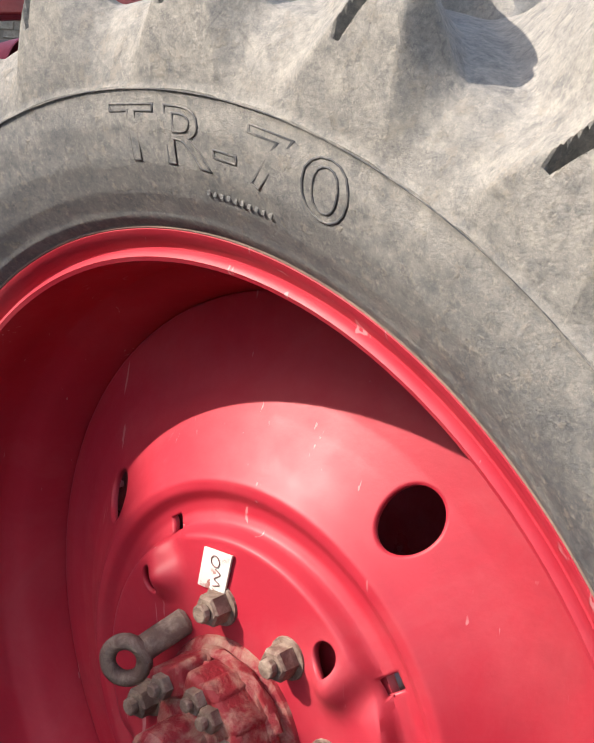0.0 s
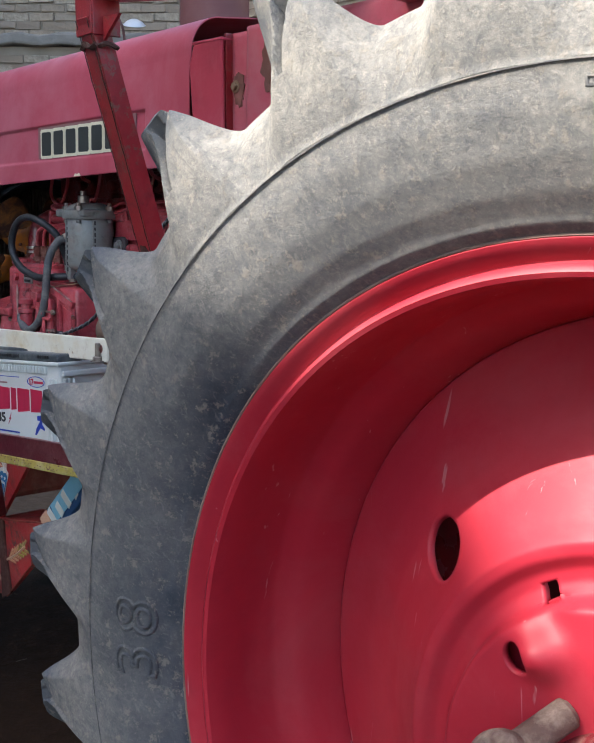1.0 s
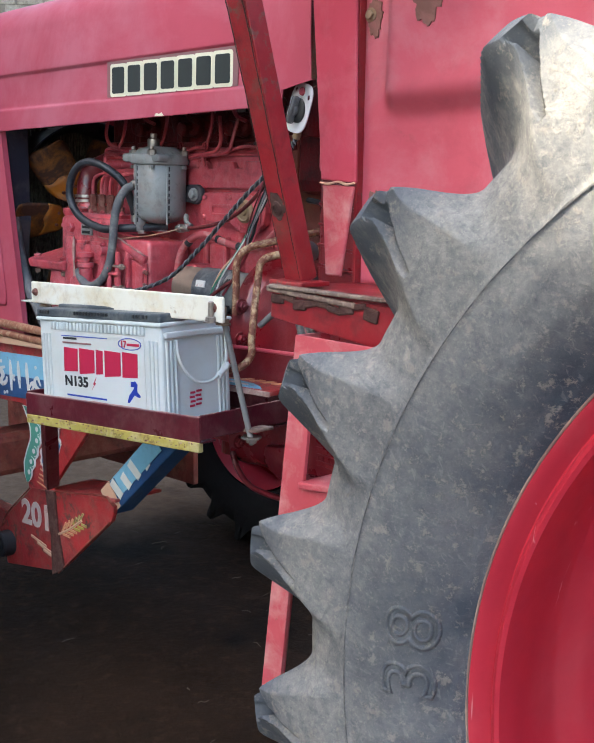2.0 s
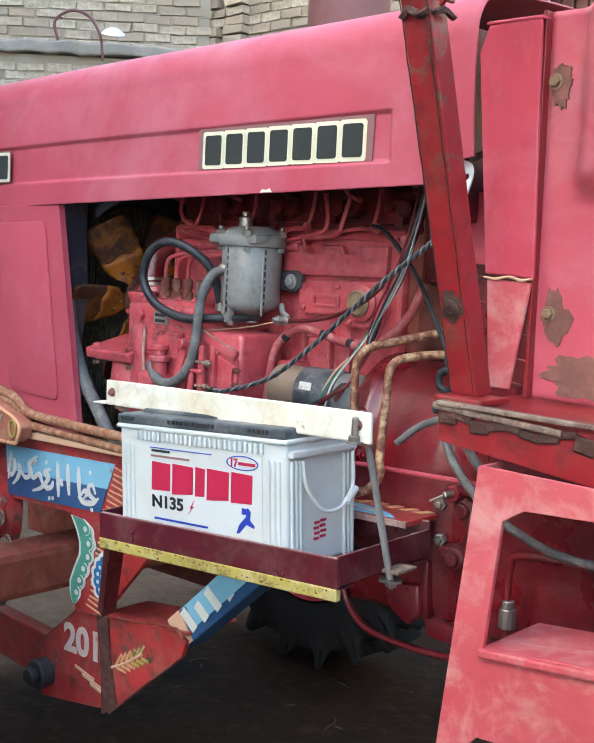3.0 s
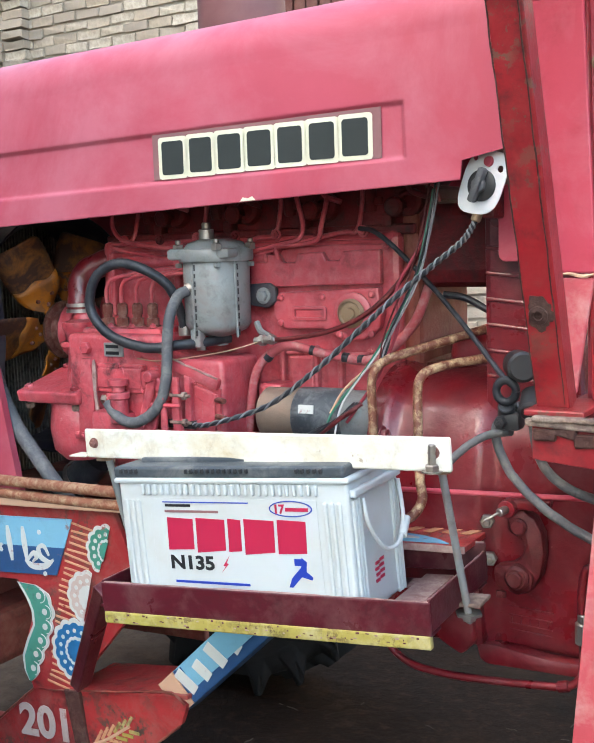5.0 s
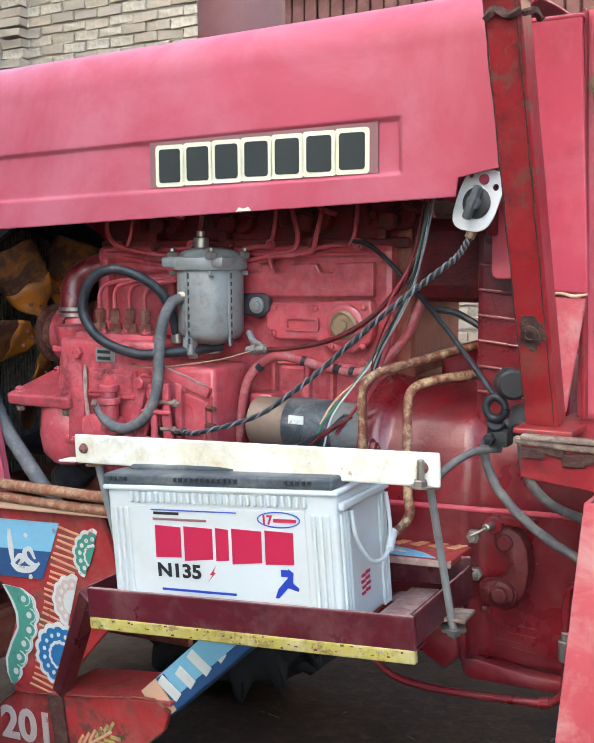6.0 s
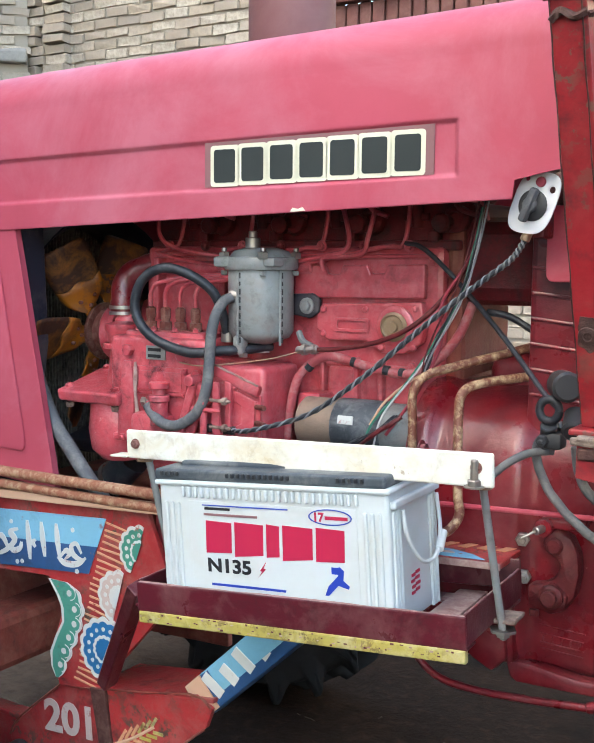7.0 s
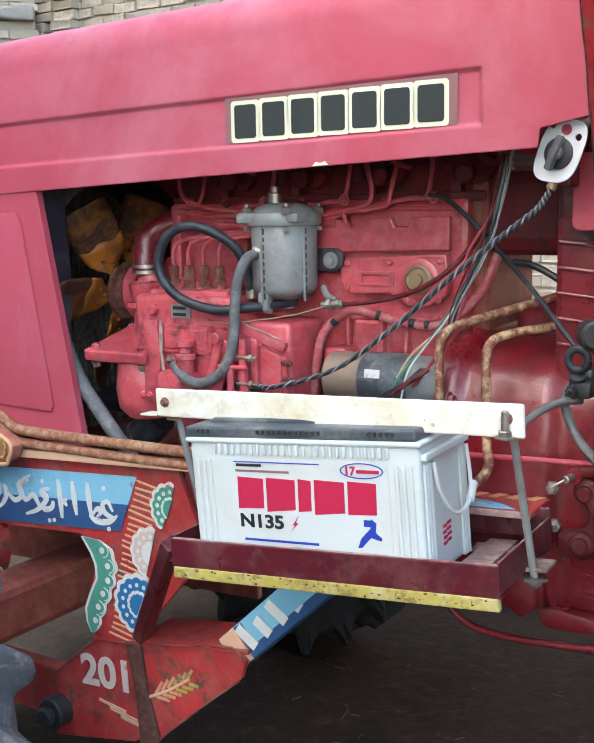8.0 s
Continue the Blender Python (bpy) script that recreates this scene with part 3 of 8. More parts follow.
# ---------------------------------------------------------------- ground and walls
def ground():
    n = 121
    a = np.linspace(-1, 1, n)
    s = np.sign(a) * (np.abs(a) ** 3 * 58 + np.abs(a) * 4)
    X, Y = np.meshgrid(s - 2.5, s + 1.5, indexing="ij")
    Z = np.full_like(X, GROUND)
    for i in range(n):
        for j in range(n):
            Z[i, j] += 0.018 * noise.noise((X[i, j] * 1.7, Y[i, j] * 1.7, 0)) - 0.012
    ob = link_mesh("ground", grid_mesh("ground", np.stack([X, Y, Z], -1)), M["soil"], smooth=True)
    return tagged(ob, "oil-stained earth yard, darkened further for shade, with paler scuffs", "ground", kind="structure")


ground()


def litter():
    """Pale straws, scraps and grit that lie on the soil."""
    rnd = random.Random(4)
    bm = bmesh.new()
    for k in range(120):
        x, y = rnd.uniform(-4.6, -1.6), rnd.uniform(1.2, 4.2)
        a, L, w = rnd.uniform(0, 6.28), rnd.uniform(0.005, 0.022) * (1 if k % 12 else 2.5), rnd.uniform(0.0006, 0.0016)
        pts = [(x, y, GROUND + 0.004)]
        for s in range(4):
            a += rnd.uniform(-0.5, 0.5)
            pts.append((pts[-1][0] + math.cos(a) * L / 2, pts[-1][1] + math.sin(a) * L / 2, GROUND + 0.004 + rnd.uniform(0, 0.004)))
        join_into(bm, tube(pts, w, 3, 2))
    ob = part("litter", bm, M["straw"])
    tagged(ob, "pale straw and scraps scattered on the soil", "litter", kind="stuff")


litter()


def brick_mesh(rnd, L=0.222, D=0.10, H=0.068):
    bm = box((0, 0, 0), (L, D, H), 0.006, seg=1)
    for v in bm.verts:
        v.co += Vector((rnd.uniform(-1, 1), rnd.uniform(-1, 1), rnd.uniform(-1, 1))) * 0.0075
    me = bpy.data.meshes.new("brick")
    bm.to_mesh(me)
    bm.free()
    me.materials.append(M["brick"])
    return me


RND = random.Random(11)
BRICKS = [brick_mesh(RND) for _ in range(8)]


def brick_wall(name, origin, along, length, z0, z1, near, label, thick=0.30):
    """A brick wall from origin along a direction; the bricks within near=(s0, s1, zmin, zmax) are pieces, the rest one part."""
    ang = math.atan2(along[1], along[0])
    base = Matrix.Translation((origin[0], origin[1], 0)) @ Matrix.Rotation(ang, 4, "Z")
    core = box((length / 2, thick / 2 + 0.012, (z0 + z1) / 2), (length, thick, z1 - z0), 0)
    bmesh.ops.transform(core, matrix=base, verts=core.verts)
    wall = part(name, core, M["mortar"])
    tagged(wall, label, "wall", kind="structure")
    rest = bmesh.new()
    pitch, course = 0.236, 0.080
    for c in range(int((z1 - z0) / course)):
        z = z0 + course * (c + 0.5)
        off = 0.0 if c % 2 else pitch / 2
        for k in range(int(length / pitch) + 1):
            s = k * pitch + off
            if s > length - 0.05:
                continue
            m = base @ Matrix.Translation((s + RND.uniform(-0.008, 0.008), 0.046 + RND.uniform(-0.008, 0.006), z + RND.uniform(-0.006, 0.006))) @ Matrix.Rotation(RND.uniform(-0.03, 0.03), 4, "Y") @ Matrix.Rotation(RND.uniform(-0.02, 0.02), 4, "Z")
            me = BRICKS[RND.randrange(8)]
            if near[0] < s < near[1] and near[2] < z < near[3]:
                ob = link_mesh("brick", me, None, wall)
                ob.matrix_basis = m
            else:
                i0 = len(rest.verts)
                rest.from_mesh(me)
                rest.verts.ensure_lookup_table()
                for v in rest.verts[i0:]:
                    v.co = m @ v.co
    if rest.verts:
        r = part("brickwork", rest, M["brick"], wall)
        tagged(r, kind="stuff")
    else:
        rest.free()
    return wall


BACK_Y = 6.2
CORNER = (-7.95, BACK_Y)


def walls():
    brick_wall("wall_back", CORNER, (1, 0), 2.35, GROUND, 4.9, (0.0, 2.35, 2.0, 3.5), "tan brick wall with rough mortar joints")
    brick_wall("wall_back_beside_gate", (-3.2, BACK_Y), (1, 0), 5.2, GROUND, 4.9, (9, 9, 9, 9), "tan brick wall beyond the gate")
    brick_wall("wall_over_gate", (-5.6, BACK_Y), (1, 0), 2.4, 3.12, 4.9, (9, 9, 9, 9), "tan brick wall above the gate")
    brick_wall("wall_under_gate", (-5.6, BACK_Y), (1, 0), 2.4, GROUND, 1.36, (9, 9, 9, 9), "tan brick wall below the gate")
    d = Vector((0.72, 0.69)).normalized()
    L = 5.4
    o = Vector((CORNER[0] - 0.28, CORNER[1] - 0.12)) - d * L
    brick_wall("wall_side", (o.x, o.y), (d.x, d.y), L, 2.92, 4.9, (2.4, 5.4, 2.9, 3.6), "tan brick side wall set back above a cement ledge")
    o2 = o + Vector((d.y, -d.x)) * 0.14
    brick_wall("wall_side_lower", (o2.x, o2.y), (d.x, d.y), L, GROUND, 2.83, (2.4, 5.4, 2.35, 2.85), "lower side wall of greyish bricks under a cement ledge", 0.40)
    mid = o2 + d * (L / 2) + Vector((-d.y, d.x)) * 0.10
    bm = box((mid.x, mid.y, 2.885), (L, 0.34, 0.10), 0.02, Matrix.Rotation(math.atan2(d.y, d.x), 3, "Z"))
    bmesh.ops.subdivide_edges(bm, edges=[e for e in bm.edges if e.calc_length() > 1], cuts=60)
    for v in bm.verts:
        v.co.z += 0.030 * noise.noise(v.co * 5.0) + 0.012 * noise.noise(v.co * 17.0)
    tagged(part("ledge", bm, M["plaster"]), "rough grey cement ledge along the side wall", "ledge", kind="structure")


walls()


def pilaster():
    p = thing("pilaster", (CORNER[0] - 0.13, CORNER[1], GROUND), "toothed brick pilaster at the corner of the yard", "pilaster", kind="structure")
    part("pilaster_core", box((CORNER[0] - 0.16, CORNER[1] + 0.13, 2.4), (0.36, 0.30, 4.95), 0.01), M["mortar"], p)
    for c in range(60):
        z = GROUND + 0.08 * (c + 0.5)
        long = (c // 2) % 2
        for k in range(2):
            ob = link_mesh("brick", BRICKS[RND.randrange(8)], None, p)
            ob.matrix_basis = WHERE[p] @ Matrix.Translation((-0.12 + 0.235 * k - (0.07 if long and k == 0 else 0.0), -0.03 - 0.03 * long + RND.uniform(-0.006, 0.006), z - GROUND)) @ Matrix.Rotation(radians(RND.uniform(-2, 2)), 4, "Z")


pilaster()


def gate():
    g = thing("door_1", (-4.4, BACK_Y, 1.36), "closed brown sheet-metal shutter with ribbed slats in the brick wall", "shutter", kind="structure")
    x0, x1, z0, z1 = -5.6, -3.2, 1.37, 3.11
    zc, zh = (z0 + z1) / 2, z1 - z0
    for a, b in (((x0 + 0.04, BACK_Y + 0.03, zc), (0.08, 0.09, zh)), ((x1 - 0.04, BACK_Y + 0.03, zc), (0.08, 0.09, zh)), (((x0 + x1) / 2, BACK_Y + 0.03, z1 - 0.04), (x1 - x0 - 0.16, 0.09, 0.08)), (((x0 + x1) / 2, BACK_Y + 0.03, z0 + 0.04), (x1 - x0 - 0.16, 0.09, 0.08))):
        part("gate_frame", box(a, b, 0.008), M["gate"], g)
    n = 22
    w = (x1 - x0 - 0.18) / n
    for k in range(n):
        x = x0 + 0.09 + w * (k + 0.5)
        part("slat", box((x, BACK_Y + 0.05 + 0.006 * (k % 2), zc), (w * 0.86, 0.03, zh - 0.17), 0.006, seg=1), M["gate"], g)
    part("backing", box(((x0 + x1) / 2, BACK_Y + 0.085, zc), (x1 - x0 - 0.16, 0.012, zh - 0.16), 0), M["gate"], g)


gate()


def enclosure():
    """Plain walls out of view behind the camera; the tall one is added only to shade the tractor."""
    e = Vector((0.407, -0.653)).normalized()
    s = 50.0
    p = Vector((-1.05 - 0.080 * s, 0.6 - 0.140 * s))
    h = 1.08 + 0.126 * s
    a, b = p - e * 11.0, p + e * 9.0
    mid = (a + b) / 2
    nrm = Vector((e.y, -e.x))
    if nrm.x > 0:
        nrm = -nrm
    c = mid + nrm * 0.2
    bm = box((c.x, c.y, h / 2), (20.0, 0.4, h), 0.02, Matrix.Rotation(math.atan2(e.y, e.x), 3, "Z"))
    tagged(part("wall_neighbour", bm, M["plaster"]), "plain tall unseen wall added to shade the tractor", "wall", kind="structure")
    # raised section of the added wall, keeps sun off the cab side
    e1, e0 = -0.148, -11.0
    c2 = p + e * ((e0 + e1) / 2) + nrm * 0.22
    bm = box((c2.x, c2.y, h + 1.5), (e1 - e0, 0.36, 3.0), 0.02, Matrix.Rotation(math.atan2(e.y, e.x), 3, "Z"))
    tagged(part("wall_neighbour_upper", bm, M["plaster"]), "plain upper part of the unseen wall added for shade", "wall", kind="structure")
    bm = box((6.5, -2.0, 1.4), (0.3, 17.0, 2.9), 0.02)
    tagged(part("wall_yard_east", bm, M["plaster"]), "plain rendered yard wall", "wall", kind="structure")


enclosure()


# ---------------------------------------------------------------- the tractor
tractor = thing("tractor", (-2.2, 1.575, GROUND), "old red farm tractor with faded bonnet and open engine side", "tractor")
AX, AZ = -0.802, 0.743


CARCASS = np.array([(-0.150, -0.002), (-0.163, 0.010), (-0.171, 0.022), (-0.181, 0.036), (-0.194, 0.062), (-0.202, 0.095), (-0.203, 0.122), (-0.199, 0.148), (-0.191, 0.172), (-0.176, 0.193), (-0.140, 0.205), (-0.07, 0.212), (0, 0.214)])


def sidewall_y(r, yc=0.781, r_bead=0.510, R=0.784):
    """The depth of the rear tyre's outer sidewall at a radius."""
    return yc + float(np.interp((r - r_bead) * 0.282 / (R - r_bead), CARCASS[:9, 1], CARCASS[:9, 0]))


def tyre_mesh(name, cx, cz, yc, half, R, r_bead, lugs, per, ns, phase, seed, flip=1):
    """A farm tyre: a turned carcass whose shoulders and tread rise into slanting bars with hollowed ends."""
    k = half / 0.203
    base = CARCASS
    top = np.array([(-0.150, -0.002), (-0.163, 0.010), (-0.171, 0.022), (-0.181, 0.036), (-0.194, 0.062), (-0.202, 0.095), (-0.2045, 0.127), (-0.208, 0.160), (-0.210, 0.215), (-0.207, 0.258), (-0.190, 0.276), (-0.10, 0.280), (0, 0.282)])
    depth = R - r_bead
    both = []
    for prof in (base, top):
        y = np.concatenate([prof[:, 0], -prof[-2::-1, 0]]) * k
        r = r_bead + np.concatenate([prof[:, 1], prof[-2::-1, 1]]) * depth / 0.282
        both.append((y, r))
    m = len(both[0][0])
    keys = np.linspace(0, 1, m)
    wts = np.linspace(0, 1, ns)
    curves = []
    for y, r in both:
        # a rounded spline through the profile
        yy, rr = np.interp(wts, keys, y), np.interp(wts, keys, r)
        for _ in range(2):
            yy[1:-1] = (yy[:-2] + 2 * yy[1:-1] + yy[2:]) / 4
            rr[1:-1] = (rr[:-2] + 2 * rr[1:-1] + rr[2:]) / 4
        curves.append((yy, rr))
    (yb, rb), (yt, rt) = curves
    nt = lugs * per
    th = np.arange(nt) * 2 * math.pi / nt
    pitch = 2 * math.pi / lugs
    T, Yb = np.meshgrid(th, yb, indexing="ij")
    Rb = np.broadcast_to(rb, T.shape)
    side = np.where(Yb < 0, -1.0, 1.0)
    edge = half * 0.86
    inward = np.clip(edge - np.abs(Yb), 0, None)
    slant = inward / R * 1.05
    cen = phase + flip * slant + np.where(side > 0, pitch / 2, 0)
    u = (T - cen + pitch / 2) % pitch - pitch / 2
    arc = u * Rb
    q = R / 0.785
    low = sstep(r_bead + depth * 0.66, r_bead + depth * 0.50, Rb)
    flat = arc
    arc = arc + 0.010 * (1 - low) * q
    wt = (0.015 + 0.027 * low) * q
    fl = np.where(arc > 0, 0.068 - 0.040 * low, 0.050 - 0.022 * low) * q
    x = np.clip((wt + fl - np.abs(arc)) / fl, 0, 1)
    mask = np.where(np.abs(arc) < wt, 1.0, x * x * (1.6 - 0.6 * x))
    mask *= sstep(r_bead + depth * 0.40, r_bead + depth * 0.47, Rb)
    # bars end a little past the middle of the tread
    mask *= np.where(np.abs(Yb) < half * 0.12, 0.55, 1.0)
    # a wedge-shaped slit in each bar's end, wide outwards and running out to a point, with a sloping facet beside it
    fr = (Rb - r_bead) / depth
    f = np.clip((fr - 0.570) / 0.17, 0, 1)
    off = flat - np.interp(fr, [0.57, 0.74], [0.018, -0.012]) * q
    wide = (0.0012 + 0.0068 * f) * q
    rim_end = sstep(0.80, 0.76, fr) * (np.abs(Yb) > half * 0.80)
    slit = sstep(wide + 0.0035 * q, wide - 0.001, np.abs(off)) * sstep(0.0, 0.12, f) * rim_end
    facet = np.clip(1 + off / (0.036 * q), 0, 1) * (off < 0) * f * rim_end
    mask = mask * (1 - 0.85 * slit - 0.30 * facet * (1 - slit))
    Y = Yb + (np.broadcast_to(yt, T.shape) - Yb) * mask
    Rr = Rb + (np.broadcast_to(rt, T.shape) - Rb) * mask
    Y = Y - side * 0.012 * q * slit * f
    # raised rings on the sidewall
    for rr0, h, w in ((r_bead + depth * 0.435, 0.0020, 0.0018), (r_bead + depth * 0.050, 0.0006, 0.0025)):
        Y = Y + side * h * np.exp(-((Rr - rr0) / w) ** 2) * (np.abs(Yb) > half * 0.6)
    rng = np.random.RandomState(seed)
    wob = sum(a * np.sin(f * T + ph + 17 * Yb) for a, f, ph in zip((0.0012, 0.001, 0.0007), (7, 19, 43), rng.rand(3) * 6))
    Rr = Rr + wob * mask
    V = np.stack([cx + Rr * np.cos(T), yc + Y, cz + Rr * np.sin(T)], -1)
    return grid_mesh(name, V, closed_u=True)


def polar_disc(name, cx, cz, prof, holes, nt=600, nr=180):
    """A pressed wheel disc: depth by radius, with round and square holes cut through it."""
    pr = np.array(prof)
    r = np.linspace(pr[0, 0], pr[-1, 0], nr)
    y = np.interp(r, pr[:, 0], pr[:, 1])
    y[1:-1] = (y[:-2] + 6 * y[1:-1] + y[2:]) / 8
    bm = bmesh.new()
    ring = [[bm.verts.new((cx + a * math.cos(2 * math.pi * k / nt), b, cz + a * math.sin(2 * math.pi * k / nt))) for k in range(nt)] for a, b in zip(r, y)]

    def off(kind, dx, dz, dz0=(0, 0)):
        return math.hypot(dx, dz) if kind == "round" else max(abs(dx * 0.86 + dz * 0.51), abs(-dx * 0.51 + dz * 0.86))

    for a, b in zip(ring, ring[1:]):
        for k in range(nt):
            q = (k + 1) % nt
            f = (a[k], a[q], b[q], b[k])
            mx, mz = sum(v.co.x for v in f) / 4, sum(v.co.z for v in f) / 4
            if not any(off(kind, mx - hx, mz - hz, (hx, hz)) < hr * (1.10 if kind == "round" else 1.35) for hx, hz, hr, kind in holes):
                bm.faces.new(f)
    for v in [v for v in bm.verts if not v.link_faces]:
        bm.verts.remove(v)
    for hx, hz, hr, kind in holes:
        border = [e for e in bm.edges if len(e.link_faces) == 1 and all(off(kind, v.co.x - hx, v.co.z - hz, (hx, hz)) < hr * (1.38 if kind == "round" else 1.9) for v in e.verts)]
        inner = {}
        for v in {v for e in border for v in e.verts}:
            dx, dz = v.co.x - hx, v.co.z - hz
            d = off(kind, dx, dz)
            if kind == "round":
                ox, oz = hx + dx * hr * 1.12 / d, hz + dz * hr * 1.12 / d
                v.co = (ox, float(np.interp(math.hypot(ox - cx, oz - cz), r, y)), oz)
            x, z = hx + dx * hr / d, hz + dz * hr / d
            inner[v] = bm.verts.new((x, float(np.interp(math.hypot(x - cx, z - cz), r, y)), z))
        for e in border:
            p, q = e.verts
            bm.faces.new((p, q, inner[q], inner[p]))
    side = 1 if y[0] < y[-1] else -1
    # the raised plate is let down round each square hole, and a pressed dome rises over one side of the slotted hole
    for k in range(4):
        for deg, r0, push, wide in ((27.5, 0.200, -0.012, 0.022), (33.0, 0.171, 0.019, 0.023)):
            t = radians(deg + 90 * k)
            bx, bz = cx + r0 * math.cos(t), cz + r0 * math.sin(t)
            for v in bm.verts:
                d = math.hypot(v.co.x - bx, v.co.z - bz)
                if d < 0.06:
                    fall = math.exp(-(d / wide) ** 2)
                    v.co.y -= side * (push * fall if push > 0 else push * fall * float(sstep(0.214, 0.200, math.hypot(v.co.x - cx, v.co.z - cz))))
    return bm


def rear_wheel(cx, yc, flip=1):
    """flip=1: the wheel whose outer face looks towards -y."""
    sgn = flip
    y0 = lambda d: yc - sgn * d
    prof = [(0.0, 0.084), (0.06, 0.084), (0.197, 0.083), (0.2015, 0.082), (0.2050, 0.072), (0.2085, 0.061), (0.220, 0.055), (0.232, 0.056), (0.244, 0.064), (0.255, 0.064), (0.270, 0.051), (0.295, 0.033), (0.316, 0.019), (0.34, 0.006), (0.38, -0.009), (0.419, -0.020), (0.440, -0.024)]
    holes = []
    for kind, r, hr, first in (("round", 0.308, 0.0295, 52.8), ("square", 0.2150, 0.0085, 27.5), ("round", 0.176, 0.0155, 41.5)):
        for k in range(4):
            a = radians(first + 90 * k)
            holes.append((cx + r * math.cos(a), AZ + r * math.sin(a), hr, kind))
    disc = part("rear_wheel", polar_disc("rear_wheel", cx, AZ, [(r, y0(d)) for r, d in prof], holes), M["rim"], tractor, "red rear wheel with a dished disc and round holes", smooth=True)
    so = disc.modifiers.new("thickness", "SOLIDIFY")
    so.thickness, so.offset = 0.008, 1 if sgn > 0 else -1
    rim_prof = [(0.514, 0.145), (0.514, 0.152), (0.511, 0.155), (0.507, 0.153), (0.502, 0.147), (0.495, 0.142), (0.4915, 0.1425), (0.4890, 0.1475), (0.4865, 0.1490), (0.4840, 0.1475), (0.482, 0.140), (0.481, 0.120), (0.481, 0.106), (0.481, 0.096), (0.481, 0.088), (0.478, 0.060), (0.476, 0.050), (0.462, 0.034), (0.455, 0.020), (0.450, 0.002), (0.445, -0.012), (0.4425, -0.024), (0.441, -0.060), (0.448, -0.075), (0.475, -0.10), (0.495, -0.13), (0.512, -0.15)]
    bm = lathe([(r, -sgn * d) for r, d in rim_prof], (cx, yc, AZ), (0, 1, 0), 192)
    rim = part("rim", bm, M["rim"], disc, smooth=True)
    so = rim.modifiers.new("thickness", "SOLIDIFY")
    so.thickness, so.offset = 0.004, 0
    ring = [(cx + 0.5145 * math.cos(t), yc - sgn * 0.1545, AZ + 0.5145 * math.sin(t)) for t in np.linspace(0, 2 * math.pi, 129)]
    part("bead_line", tube(ring, 0.0032, 6, 1, straight=True), M["bead_dust"], disc, "dusty tan bead line")
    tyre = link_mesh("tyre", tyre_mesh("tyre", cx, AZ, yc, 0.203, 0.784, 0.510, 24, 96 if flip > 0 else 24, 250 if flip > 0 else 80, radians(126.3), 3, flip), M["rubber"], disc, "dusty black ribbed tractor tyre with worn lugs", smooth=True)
    tyre.data.set_sharp_from_angle(angle=radians(32))
    return disc, tyre, y0


WHEEL, TYRE, WY = rear_wheel(AX, 0.781, 1)
rear_wheel(AX, 2.37, -1)


